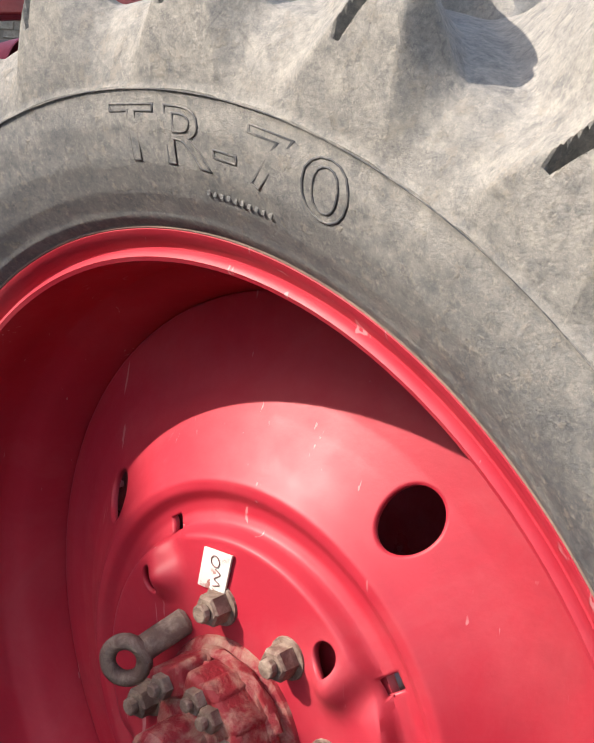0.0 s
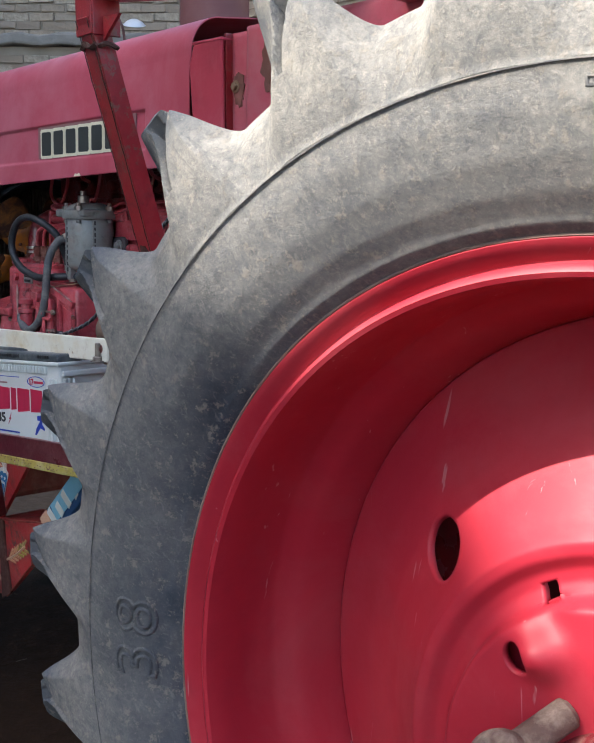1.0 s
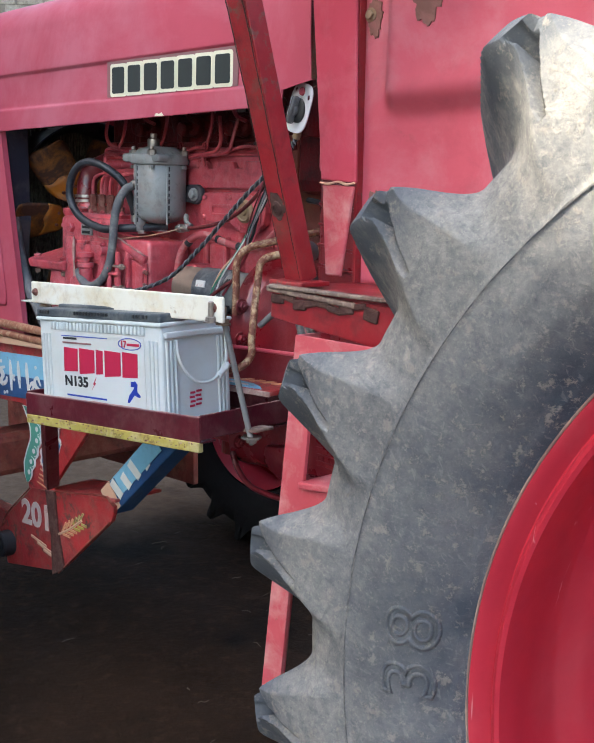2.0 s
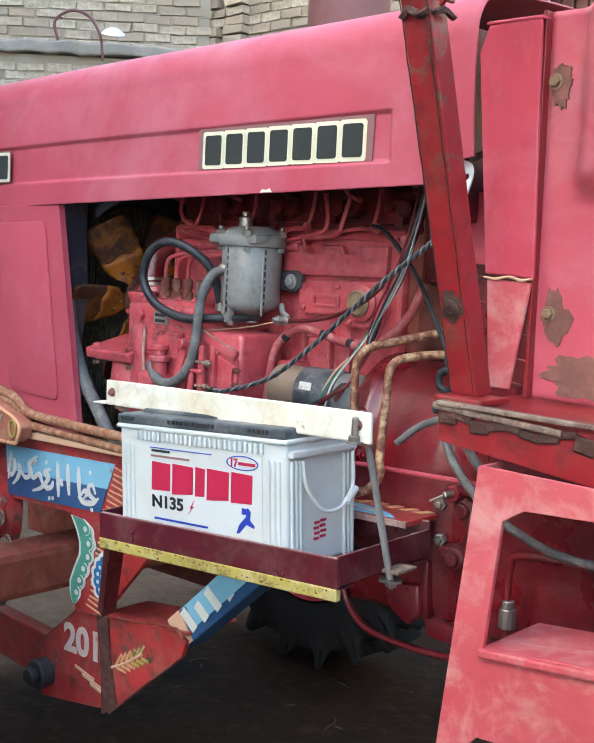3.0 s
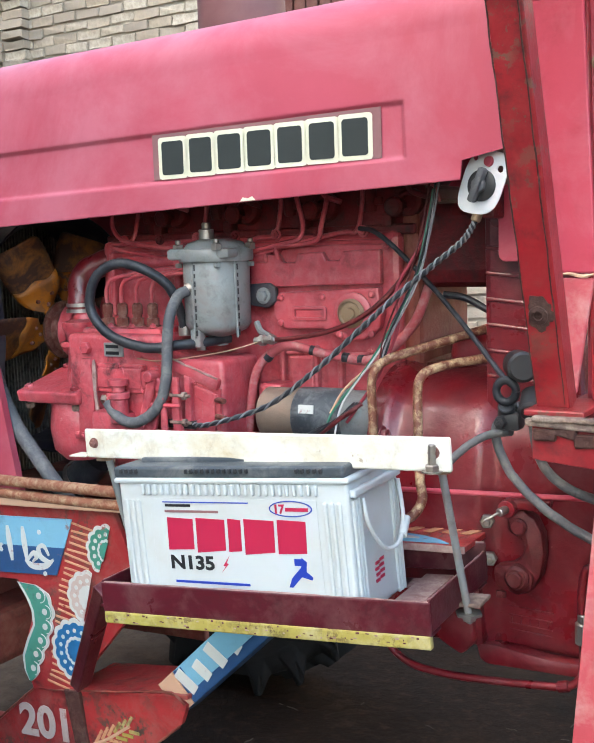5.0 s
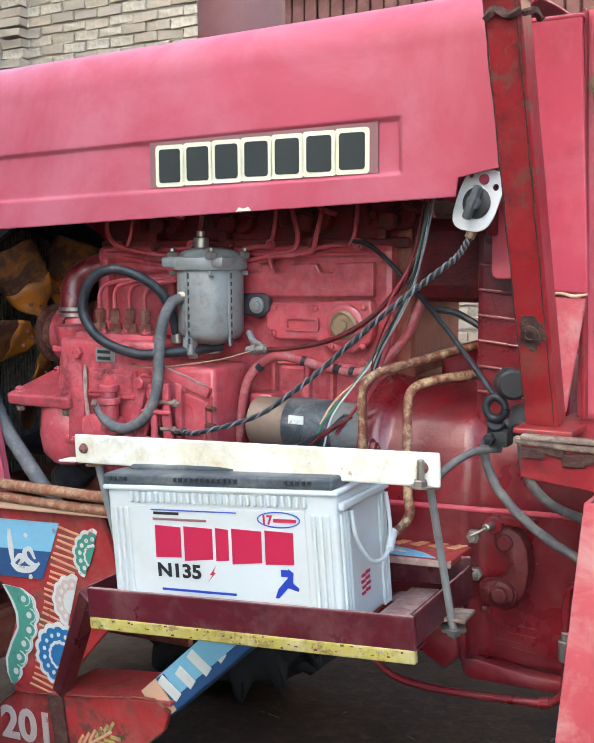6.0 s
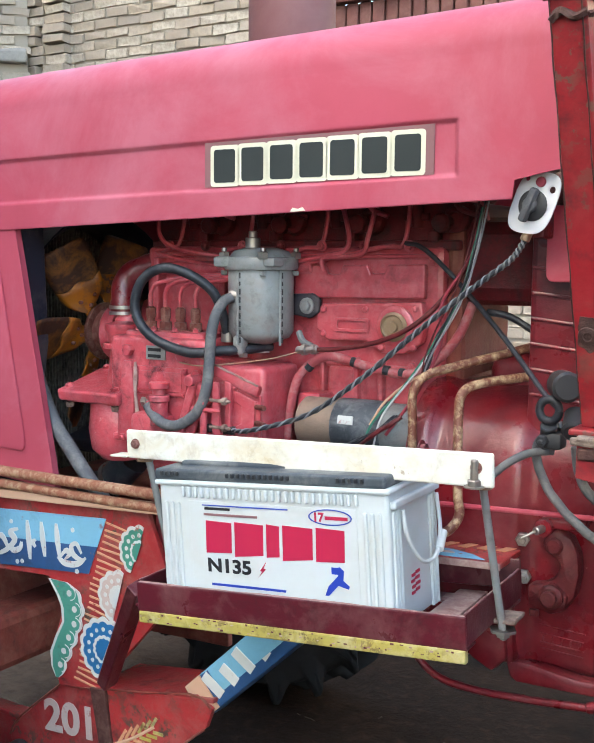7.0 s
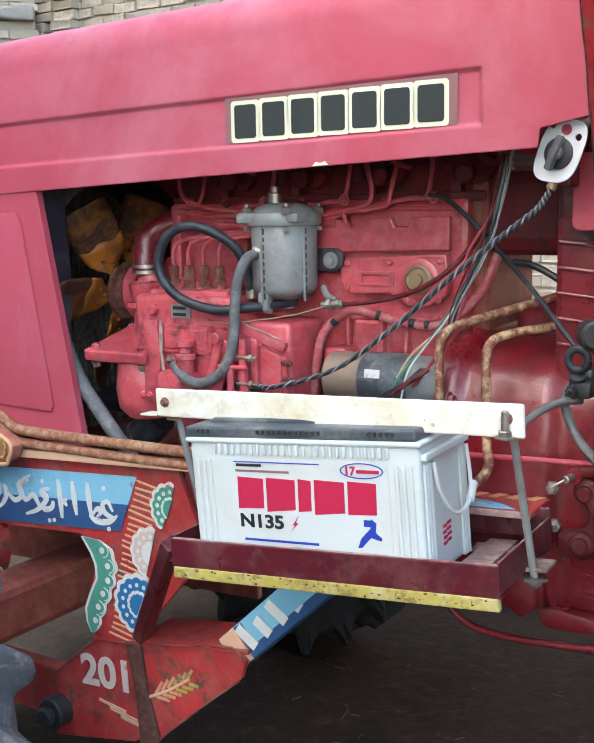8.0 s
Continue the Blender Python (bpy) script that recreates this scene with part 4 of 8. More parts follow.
def wheel_details():
    yd = 0.699
    # clamp nuts on the disc
    for deg in (5, 50.5, 93, 185, 230, 275, 320):
        a = radians(deg)
        x, z = AX + 0.131 * math.cos(a), AZ + 0.131 * math.sin(a)
        part("wheel_nut", boxes(lathe([(0, 0), (0.0225, 0), (0.0215, 0.004), (0, 0.004)], (x, yd, z), (0, -1, 0), 20), hexnut((x, yd - 0.003, z), (0, -1, 0), 0.0172, 0.022, 0.0098, 0.009)), M["dusty"], WHEEL, "dust-caked wheel nut")
    # ring-ended stud
    base, cen = Vector((-0.866, 0.702, 0.842)), Vector((-0.899, 0.642, 0.807))
    bm = rod(base, base + (cen - base) * 0.76, 0.0145, 20, 0.004)
    right, upv = Vector((0.75, 0.66, 0.0)), Vector((0.05, -0.06, 1.0))
    ring = [cen + right * (0.0195 * math.cos(t)) + upv * (0.0215 * math.sin(t)) for t in np.linspace(0, 2 * math.pi, 25)]
    join_into(bm, tube(ring, 0.0088, 10, 2))
    part("eye_bolt", bm, M["dusty"], WHEEL, "grey dust-caked eye bolt", smooth=True)
    # hub: sleeve, collar halves and their bolts
    bm = lathe([(0.0, 0.110), (0.030, 0.110), (0.036, 0.104), (0.037, 0.062), (0.052, 0.058), (0.060, 0.050), (0.064, 0.030), (0.078, 0.026), (0.084, 0.018), (0.088, 0.010), (0.096, 0.006), (0.098, 0.0)], (AX, yd, AZ), (0, -1, 0), 40)
    hub = part("hub", bm, M["hub"], WHEEL, "red hub clamp caked in dust", smooth=True)
    for deg, L in ((50, 0.062), (70, 0.05), (242, 0.062), (112, 0.052), (298, 0.052), (20, 0.045)):
        a = radians(deg)
        c = Vector((AX + 0.068 * math.cos(a), yd - 0.040, AZ + 0.068 * math.sin(a)))
        rot = Matrix.Rotation(-a, 3, "Y")
        part("clamp_lug", box(c, (0.034, 0.05, L), 0.007, rot, 3), M["hub"], hub, smooth=True)
        part("clamp_bolt", hexnut(c + Vector((0, -0.024, 0)), (0, -1, 0), 0.013, 0.012, 0.007, 0.008), M["dusty"], hub)
    for deg, r, d in ((60, 0.074, 0.030), (60, 0.086, 0.018), (130, 0.080, 0.020), (15, 0.082, 0.022)):
        t0 = radians(deg)
        arc = [(AX + r * math.cos(t0 + s), yd - d, AZ + r * math.sin(t0 + s)) for s in np.linspace(-0.7, 0.7, 12)]
        part("collar_rib", tube(arc, 0.0075, 8, 2, 0.12, 5), M["hub"], hub, smooth=True)
    part("axle_end", rod((AX, yd - 0.108, AZ), (AX, yd - 0.150, AZ), 0.026, 24, 0.004), M["dusty"], hub, smooth=True)
    part("hub_flange", lathe([(0.0, 0.0), (0.205, 0.0), (0.208, 0.004), (0.208, 0.014), (0.0, 0.014)], (AX, 0.738, AZ), (0, -1, 0), 64), M["rim"], WHEEL, smooth=True)
    # paper sticker with a faint stamp
    st = part("sticker", prism([(-0.828, 0.932), (-0.788, 0.931), (-0.802, 0.887), (-0.841, 0.889)], 0.6942, 0.6965), M["sign_white"], WHEEL, "small white paper sticker")
    part("stamp", boxes(tube([(-0.812 + 0.006 * math.cos(t), 0.6938, 0.920 + 0.006 * math.sin(t)) for t in np.linspace(0, 6.2, 12)], 0.0007, 5, 2), tube([(-0.813, 0.6938, 0.912), (-0.806, 0.6938, 0.907), (-0.815, 0.6938, 0.901), (-0.808, 0.6938, 0.896), (-0.818, 0.6938, 0.893)], 0.0007, 5, 4)), M["decal_grey"], st)
    # raised size lettering that follows the sidewall
    def wrap(ob, r0, deg, rise):
        a0 = radians(deg)
        for v in ob.data.vertices:
            r, a = r0 + v.co.y, a0 - v.co.x / r0
            v.co = (AX + r * math.cos(a), sidewall_y(r) - rise - v.co.z, AZ + r * math.sin(a))
    for ch, deg, wide in (("T", 86.5, 1.35), ("R", 80.5, 1.4), ("-", 76.0, 1.5), ("7", 71.7, 1.45), ("0", 65.9, 1.5)):
        wrap(lettering("raised_letter", ch, 0.066, Matrix.Diagonal((wide, 1, 1, 1)), M["rubber_dark"], TYRE, outline=0.0009), 0.572, deg, 0.0002)
    for ch, deg in (("3", 178.0), ("8", 172.3)):
        wrap(lettering("raised_letter", ch, 0.068, Matrix.Diagonal((1.3, 1, 1, 1)), M["rubber"], TYRE, outline=0.0020), 0.538, deg, 0.0006)
    for k in range(10):
        a = radians(78.6 - k * 0.80)
        r = 0.5545
        part("small_mark", box((AX + r * math.cos(a), sidewall_y(r), AZ + r * math.sin(a)), (0.0042, 0.0014, 0.0065), 0.0005, Matrix.Rotation(math.pi / 2 - a, 3, "Y"), 1), M["rubber"], TYRE)
    # raised outlines under each bar
    for k in range(24):
        a = radians(126.3) + k * 2 * math.pi / 24
        pts = []
        for r, da in ((0.700, -0.055), (0.684, -0.060), (0.668, -0.063), (0.652, -0.054), (0.652, 0.0), (0.652, 0.066)):
            pts.append((AX + r * math.cos(a + da), sidewall_y(r) - 0.0012, AZ + r * math.sin(a + da)))
        part("bar_outline", tube(pts, 0.0015, 6, 1, straight=True), M["rubber_dark"], TYRE)
    # fine mould lines round the sidewall
    for r, t in ((0.6285, 0.0007),):
        pts = [(AX + r * math.cos(a), sidewall_y(r) - 0.0016, AZ + r * math.sin(a)) for a in np.linspace(0, 2 * math.pi, 241)]
        part("mould_line", tube(pts, t, 6, 1, straight=True), M["rubber_dark"], TYRE)
    # the wheel leans a little out of the upright
    lean = Vector((0, -1, 0)).rotation_difference(Vector((0.0411, -1.0, -0.0702))).to_matrix().to_4x4()
    m = Matrix.Translation((-0.8137, 0.6603, 0.7443)) @ lean @ Matrix.Scale(0.988, 4) @ Matrix.Translation((-AX, -0.6265, -AZ))
    for ob in (WHEEL, *WHEEL.children_recursive):
        ob.data.transform(m)


wheel_details()



# ---- bonnet
def bonnet_z(x):
    """Heights of the lower edge and the top of the bonnet."""
    return 1.366 + 0.036 * (x + 2.215), 1.668 + 0.024 * (x + 2.26)


def bonnet():
    xs = np.concatenate([np.linspace(-3.95, -2.42, 90), np.linspace(-2.41, -2.145, 90)])
    P = 130
    V = np.zeros((len(xs), P, 3))
    yc, hw, rad = 1.575, 0.335, 0.085
    for i, x in enumerate(xs):
        lo, hi = bonnet_z(x)
        taper = 0.10 * max(0.0, (-3.2 - x)) * 0.35
        h = hw - taper
        pts = []
        for s in np.linspace(0, 1, 90):
            z = lo + (hi - rad - lo) * s
            pts.append((yc - h + 0.012 * s ** 3, z))
        for k in range(1, 13):
            a = math.pi / 2 * k / 12
            pts.append((yc - h + 0.012 + rad * (1 - math.cos(a)), hi - rad + rad * math.sin(a)))
        for k in range(1, 29):
            f = k / 28
            y = (yc - h + 0.012 + rad) * (1 - f) + (yc + h - 0.02) * f
            pts.append((y, hi + 0.022 * math.sin(math.pi * f)))
        V[i, :, 0] = x
        V[i, :, 1:] = pts
        # pressed panel with a crisp edge
        cu, cl = 1.4872 + 0.0226 * (x + 2.319), 1.402 + 0.0240 * (x + 2.30)
        for k in range(90):
            z = V[i, k, 2]
            inside = min(cu - z, z - cl, -2.305 - x)
            V[i, k, 1] += 0.007 * float(sstep(-0.0015, 0.0065, inside))
    # rear edge leans, and the lower rear corner is cut away
    for i, x in enumerate(xs):
        f = max(0.0, (x + 2.42) / 0.275)
        V[i, :, 0] += f * 0.0 - f * 0.10 * (V[i, :, 2] - 1.431) * 0.9
    for i, x in enumerate(xs):
        for k in range(90):
            top = 1.394 + 0.20 * (V[i, k, 0] + 2.217)
            if V[i, k, 0] > -2.217 and V[i, k, 2] < top:
                V[i, k, 2] = top + (V[i, k, 2] - top) * 0.02
    me = grid_mesh("bonnet", V)
    ob = link_mesh("bonnet", me, M["bonnet"], tractor, "faded raspberry-red sheet-metal bonnet with a pressed side panel", smooth=True)
    me.set_sharp_from_angle(angle=radians(50))
    so = ob.modifiers.new("thickness", "SOLIDIFY")
    so.thickness, so.offset = 0.003, -1
    # far side of the bonnet
    bm = prism([(-3.95, 0.86), (-3.0, 0.86), (-3.0, 1.34), (-2.2, 1.37), (-2.2, 1.62), (-3.95, 1.60)], 1.898, 1.902)
    part("bonnet_side", bm, M["bonnet"], tractor)
    # front grille
    part("grille", box((-3.955, 1.575, 1.2), (0.02, 0.60, 0.82), 0.008), M["bonnet"], tractor)
    # maker's mark: plain dark blocks with a cream border, on a worn patch
    mark = part("maker_mark", prism([(-2.778, 1.398), (-2.345, 1.406), (-2.345, 1.482), (-2.778, 1.474)], 1.2445, 1.2460), M["decal_grey"], ob, "worn maker's mark of dark blocks edged in cream")
    for k in range(7):
        x0 = -2.762 + k * 0.0578
        zb = 1.3985 + 0.020 * (x0 + 2.76)
        part("mark_border", prism(rounded(x0 - 0.0035, zb, x0 + 0.0560, zb + 0.0700, 0.006, 3), 1.2437, 1.2444), M["decal_cream"], mark)
        part("mark_block", prism(rounded(x0 + 0.004, zb + 0.007, x0 + 0.0485, zb + 0.0630, 0.005, 3), 1.2429, 1.2436), M["decal_dark"], mark)
    num = part("model_mark", prism([(-3.64, 1.380), (-3.455, 1.383), (-3.455, 1.454), (-3.64, 1.451)], 1.2470, 1.2480), M["decal_grey"], ob, "worn model mark of dark blocks edged in cream")
    for k in range(3):
        x0 = -3.628 + k * 0.058
        part("mark_border", prism(rounded(x0 - 0.003, 1.380, x0 + 0.054, 1.450, 0.006, 3), 1.2462, 1.2469), M["decal_cream"], num)
        part("mark_block", prism(rounded(x0 + 0.004, 1.387, x0 + 0.047, 1.443, 0.005, 3), 1.2454, 1.2461), M["decal_dark"], num)
    # bare chip on the lower edge
    part("bare_chip", prism([(-2.600, 1.3535), (-2.594, 1.360), (-2.584, 1.358), (-2.576, 1.361), (-2.570, 1.3545)], 1.2385, 1.2405), M["decal_cream"], ob)


bonnet()


def side_panel():
    poly = [(-3.95, 0.86), (-3.150, 0.815), (-3.250, 1.331), (-3.95, 1.306)]
    bm = prism(poly, 1.246, 1.252, 0.0015)
    ob = part("side_panel", bm, M["bonnet"], tractor, "faded red front side panel with a pressed rectangle")
    corners = [Vector(c) for c in ((-3.428, 0.887), (-3.227, 0.884), (-3.299, 1.291), (-3.502, 1.283))]
    rim = []
    for u, v in rounded(0, 0, 1, 1, 0.07, 6):
        rim.append(tuple((corners[0] * (1 - u) + corners[1] * u) * (1 - v) + (corners[3] * (1 - u) + corners[2] * u) * v))
    part("pressing", prism(rim, 1.2395, 1.2475, 0.0045), M["bonnet"], ob, smooth=True)
    part("panel_edge", prism([(-3.156, 0.815), (-3.150, 0.815), (-3.250, 1.331), (-3.256, 1.331)], 1.2465, 1.262, 0.001), M["bonnet"], ob)


side_panel()


# ---- radiator, fan
def cooling():
    rad = part("radiator", box((-3.50, 1.575, 1.06), (0.09, 0.54, 0.62), 0.01), M["core"], tractor, "dusty radiator core behind the fan")
    for k in range(54):
        y = 1.315 + k * 0.0098
        part("fin", box((-3.452, y, 1.06), (0.006, 0.0035, 0.60), 0), M["core"], rad)
    bm = bmesh.new()
    join_into(bm, lathe([(0.250, 0.0), (0.262, 0.0), (0.262, 0.11), (0.275, 0.14), (0.272, 0.142), (0.256, 0.112), (0.250, 0.104)], (-3.45, 1.575, 1.10), (1, 0, 0), 48, closed=True))
    part("fan_shroud", bm, M["navy"], rad, "dark fan shroud", smooth=True)
    part("shroud_plate", prism([(-3.34, 0.78), (-3.30, 0.78), (-3.245, 1.10), (-3.255, 1.34), (-3.36, 1.34)], 1.26, 1.33, 0.004), M["navy"], rad)
    FC = Vector((-3.258, 1.500, 1.114))
    hub = part("fan", lathe([(0.0, 0.0), (0.060, 0.0), (0.063, 0.005), (0.063, 0.012), (0.050, 0.014), (0.046, 0.040), (0.0, 0.042)], FC + Vector((0.006, 0, 0)), (1, 0, 0), 40), M["valve"], tractor, "fan with chipped yellow and rusty blades", smooth=True)
    part("fan_pulley", lathe([(0.0, 0.0), (0.058, 0.0), (0.064, 0.008), (0.050, 0.018), (0.064, 0.028), (0.058, 0.034), (0.0, 0.036)], FC + Vector((0.045, 0, 0)), (1, 0, 0), 36), M["engine"], hub, smooth=True)
    for k in range(6):
        a = radians(4 + 60 * k)
        ca, sa = math.cos(a), math.sin(a)

        def place(r, s, x):
            return (FC.x + x, FC.y + r * ca - s * sa, FC.z + r * sa + s * ca)
        for name, mat, rows, lift in (("fan_blade", "fan_rust", [(0.082, 0.036), (0.10, 0.040), (0.13, 0.045), (0.16, 0.048), (0.19, 0.050), (0.212, 0.046), (0.220, 0.034)], 0.0), ("blade_root", "fan", [(0.040, 0.018), (0.062, 0.020), (0.078, 0.034), (0.090, 0.0375), (0.108, 0.041), (0.126, 0.0445)], 0.0035)):
            V = np.zeros((len(rows), 11, 3))
            for i, (r, w) in enumerate(rows):
                for j in range(11):
                    s = (j / 5.0 - 1.0)
                    twist = -0.028 * float(sstep(0.06, 0.10, r))
                    edge = 0.005 * math.sin(j * 1.1 + k) if name == "blade_root" and i == len(rows) - 1 else 0.0
                    V[i, j] = place(r + edge, s * w, twist * s + lift + 0.004 * (1 - s * s))
            ob = link_mesh(name, grid_mesh(name, V), M[mat], hub, "yellow painted blade root" if lift else "", smooth=True)
            so = ob.modifiers.new("thickness", "SOLIDIFY")
            so.thickness = 0.0025
        for r, s in ((0.088, -0.016), (0.088, 0.016), (0.070, 0.0)):
            part("rivet", lathe([(0.0044, -0.004), (0.0042, 0.002), (0.002, 0.004), (0, 0.0042)], place(r, s, 0.009 - 0.45 * s), (1, 0, 0), 10), M["valve"], hub)
    part("radiator_hose", tube([(-3.275, 1.31, 1.26), (-3.270, 1.295, 1.17), (-3.246, 1.285, 1.065), (-3.192, 1.28, 0.955), (-3.130, 1.28, 0.880), (-3.072, 1.28, 0.818), (-3.03, 1.29, 0.77)], 0.0150, 14), M["greyhose"], tractor, "dusty grey hose", smooth=True)
    part("lower_hose", tube([(-3.22, 1.42, 0.78), (-3.15, 1.40, 0.80), (-3.08, 1.40, 0.86)], 0.034, 16), M["hose"], tractor, smooth=True)
    part("hose_clip", lathe([(0.036, 0), (0.038, 0), (0.038, 0.012), (0.036, 0.012)], (-3.14, 1.40, 0.81), (0.75, 0, 0.5), 24, closed=True), M["steel"], tractor)


cooling()


# ---- engine
def engine():
    blk = part("engine_block", box((-2.735, 1.545, 1.02), (0.66, 0.23, 0.56), 0.012), M["engine"], tractor, "red-painted engine block with dust on its ledges")
    part("crankcase", box((-2.72, 1.57, 0.76), (0.70, 0.26, 0.22), 0.03), M["engine"], blk)
    part("sump", box((-2.77, 1.585, 0.64), (0.60, 0.20, 0.10), 0.03), M["engine"], blk)
    F = 1.43
    # side cover with a notched upper edge
    notch = [(-2.700, 1.205), (-2.435, 1.209), (-2.435, 1.269), (-2.508, 1.2675), (-2.514, 1.252), (-2.540, 1.2515), (-2.548, 1.267), (-2.598, 1.266), (-2.604, 1.250), (-2.630, 1.2495), (-2.638, 1.265), (-2.700, 1.263)]
    part("side_cover", prism(notch, F - 0.015, F, 0.003), M["engine"], blk)
    lower = [(-2.636, 1.196), (-2.437, 1.204), (-2.431, 1.160), (-2.437, 1.132), (-2.470, 1.112), (-2.515, 1.112), (-2.545, 1.132), (-2.625, 1.130), (-2.648, 1.150), (-2.648, 1.180)]
    part("lower_cover", prism(lower, F - 0.022, F, 0.004), M["engine"], blk)
    wx0, wz0, wx1, wz1 = -2.608, 1.146, -2.537, 1.172
    part("cover_window", prism(rounded(wx0, wz0, wx1, wz1, 0.006, 3), F - 0.027, F - 0.020, 0.0015, holes=[rounded(wx0 + 0.007, wz0 + 0.006, wx1 - 0.007, wz1 - 0.006, 0.003, 3)]), M["engine"], blk)
    for x, z in ((-2.630, 1.186), (-2.545, 1.188), (-2.448, 1.192), (-2.512, 1.122), (-2.450, 1.124), (-2.632, 1.142)):
        part("screw", lathe([(0.006, 0), (0.006, 0.004), (0.0035, 0.006), (0, 0.006)], (x, F - 0.022, z), (0, -1, 0), 12), M["engine"], blk)
    part("filler_pad", lathe([(0.036, 0), (0.036, 0.008), (0.031, 0.011), (0.022, 0.011)], (-2.484, F - 0.020, 1.160), (0, -1, 0), 28), M["engine"], blk, smooth=True)
    part("filler_cap", lathe([(0, 0), (0.025, 0), (0.026, 0.005), (0.021, 0.009), (0.018, 0.006), (0.010, 0.006), (0.009, 0.010), (0, 0.010)], (-2.484, F - 0.030, 1.160), (0, -1, 0), 24), M["brass"], blk, "dull brass cap", smooth=True)
    for x in (-2.52, -2.57, -2.64):
        part("rib", box((x, F - 0.004, 1.03), (0.012, 0.02, 0.14), 0.005), M["engine"], blk)
    part("boss_panel", box((-2.60, F - 0.004, 1.045), (0.055, 0.014, 0.075), 0.01), M["engine"], blk)
    part("mounting_pad", box((-2.64, F - 0.03, 0.99), (0.05, 0.06, 0.09), 0.008), M["engine"], blk)
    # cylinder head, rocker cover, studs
    head = part("cylinder_head", boxes(box((-2.72, 1.60, 1.335), (0.70, 0.27, 0.085), 0.008), box((-2.72, 1.455, 1.302), (0.68, 0.03, 0.018), 0.004)), M["head"], tractor, "red cylinder head, its paint darkened to stand for shade")
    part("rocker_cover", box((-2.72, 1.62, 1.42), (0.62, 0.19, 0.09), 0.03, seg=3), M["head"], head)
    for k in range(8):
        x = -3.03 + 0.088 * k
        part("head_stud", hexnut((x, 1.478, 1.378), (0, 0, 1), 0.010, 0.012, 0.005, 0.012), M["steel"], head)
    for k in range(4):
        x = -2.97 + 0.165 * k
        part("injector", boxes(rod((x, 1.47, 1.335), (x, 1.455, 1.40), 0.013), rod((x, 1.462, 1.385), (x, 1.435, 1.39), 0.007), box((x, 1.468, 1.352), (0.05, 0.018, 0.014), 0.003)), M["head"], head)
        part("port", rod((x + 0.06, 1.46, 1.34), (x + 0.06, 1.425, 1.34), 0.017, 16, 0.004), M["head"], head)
    # fuel lines from pump to head
    for k in range(4):
        x0, x1 = -2.989 + 0.0365 * k, -2.97 + 0.165 * k
        part("fuel_line", tube([(x0, 1.35, 1.172), (x0, 1.35, 1.208), (x0 + 0.020, 1.352, 1.228), (x0 + 0.085, 1.375, 1.240), (-2.80 + 0.012 * k, 1.405, 1.250)], 0.0042, 8), M["engine"], tractor, smooth=True)
        part("fuel_line", tube([(-2.80 + 0.012 * k, 1.405, 1.250), (x1 - 0.05, 1.415, 1.285 + 0.004 * k), (x1 - 0.008, 1.42, 1.30), (x1, 1.43, 1.34), (x1, 1.436, 1.386)], 0.0042, 8), M["engine"], tractor, smooth=True)
    part("return_line", tube([(-3.02, 1.42, 1.385), (-3.01, 1.405, 1.32), (-2.94, 1.40, 1.290), (-2.72, 1.40, 1.272), (-2.62, 1.402, 1.284), (-2.588, 1.404, 1.292), (-2.582, 1.41, 1.315), (-2.599, 1.42, 1.365)], 0.0045, 8), M["engine"], tractor, smooth=True)
    part("return_line", tube([(-2.632, 1.405, 1.255), (-2.634, 1.402, 1.272), (-2.625, 1.402, 1.279), (-2.575, 1.404, 1.282), (-2.550, 1.406, 1.290), (-2.545, 1.412, 1.315), (-2.536, 1.42, 1.362)], 0.0045, 8), M["engine"], tractor, smooth=True)
    part("flywheel_case", box((-2.392, 1.56, 1.13), (0.034, 0.23, 0.40), 0.012), M["rusty"], blk)
    # filler boxes in the shade-darkened head red
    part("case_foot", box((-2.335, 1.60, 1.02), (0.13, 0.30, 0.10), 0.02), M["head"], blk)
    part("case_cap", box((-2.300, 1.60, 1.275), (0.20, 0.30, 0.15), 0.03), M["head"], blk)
    # front plate and timing case
    part("timing_case", boxes(box((-3.075, 1.60, 1.0), (0.045, 0.28, 0.50), 0.02), box((-3.12, 1.575, 1.13), (0.09, 0.13, 0.13), 0.03)), M["engine"], tractor, smooth=True)
    # coolant elbow
    part("coolant_hose", tube([(-3.02, 1.47, 1.262), (-3.075, 1.45, 1.258), (-3.118, 1.43, 1.232), (-3.122, 1.42, 1.185), (-3.120, 1.42, 1.160)], 0.026, 18, 16, 0.03, 5), M["bell"], tractor, "wrinkled red elbow hose", smooth=True)
    for z in (1.158, 1.170):
        part("hose_clip", lathe([(0.027, 0), (0.030, 0), (0.030, 0.007), (0.027, 0.007)], (-3.121, 1.42, z), (0, 0, 1), 24, closed=True), M["steel"], tractor)
    part("coolant_neck", boxes(rod((-3.112, 1.42, 1.158), (-3.092, 1.42, 1.02), 0.026, 20, 0.006), lathe([(0.026, 0), (0.036, 0.002), (0.036, 0.010), (0.026, 0.012)], (-3.108, 1.42, 1.130), (0, 0, 1), 24), box((-3.06, 1.42, 1.08), (0.05, 0.07, 0.13), 0.02)), M["engine"], tractor, smooth=True)


engine()


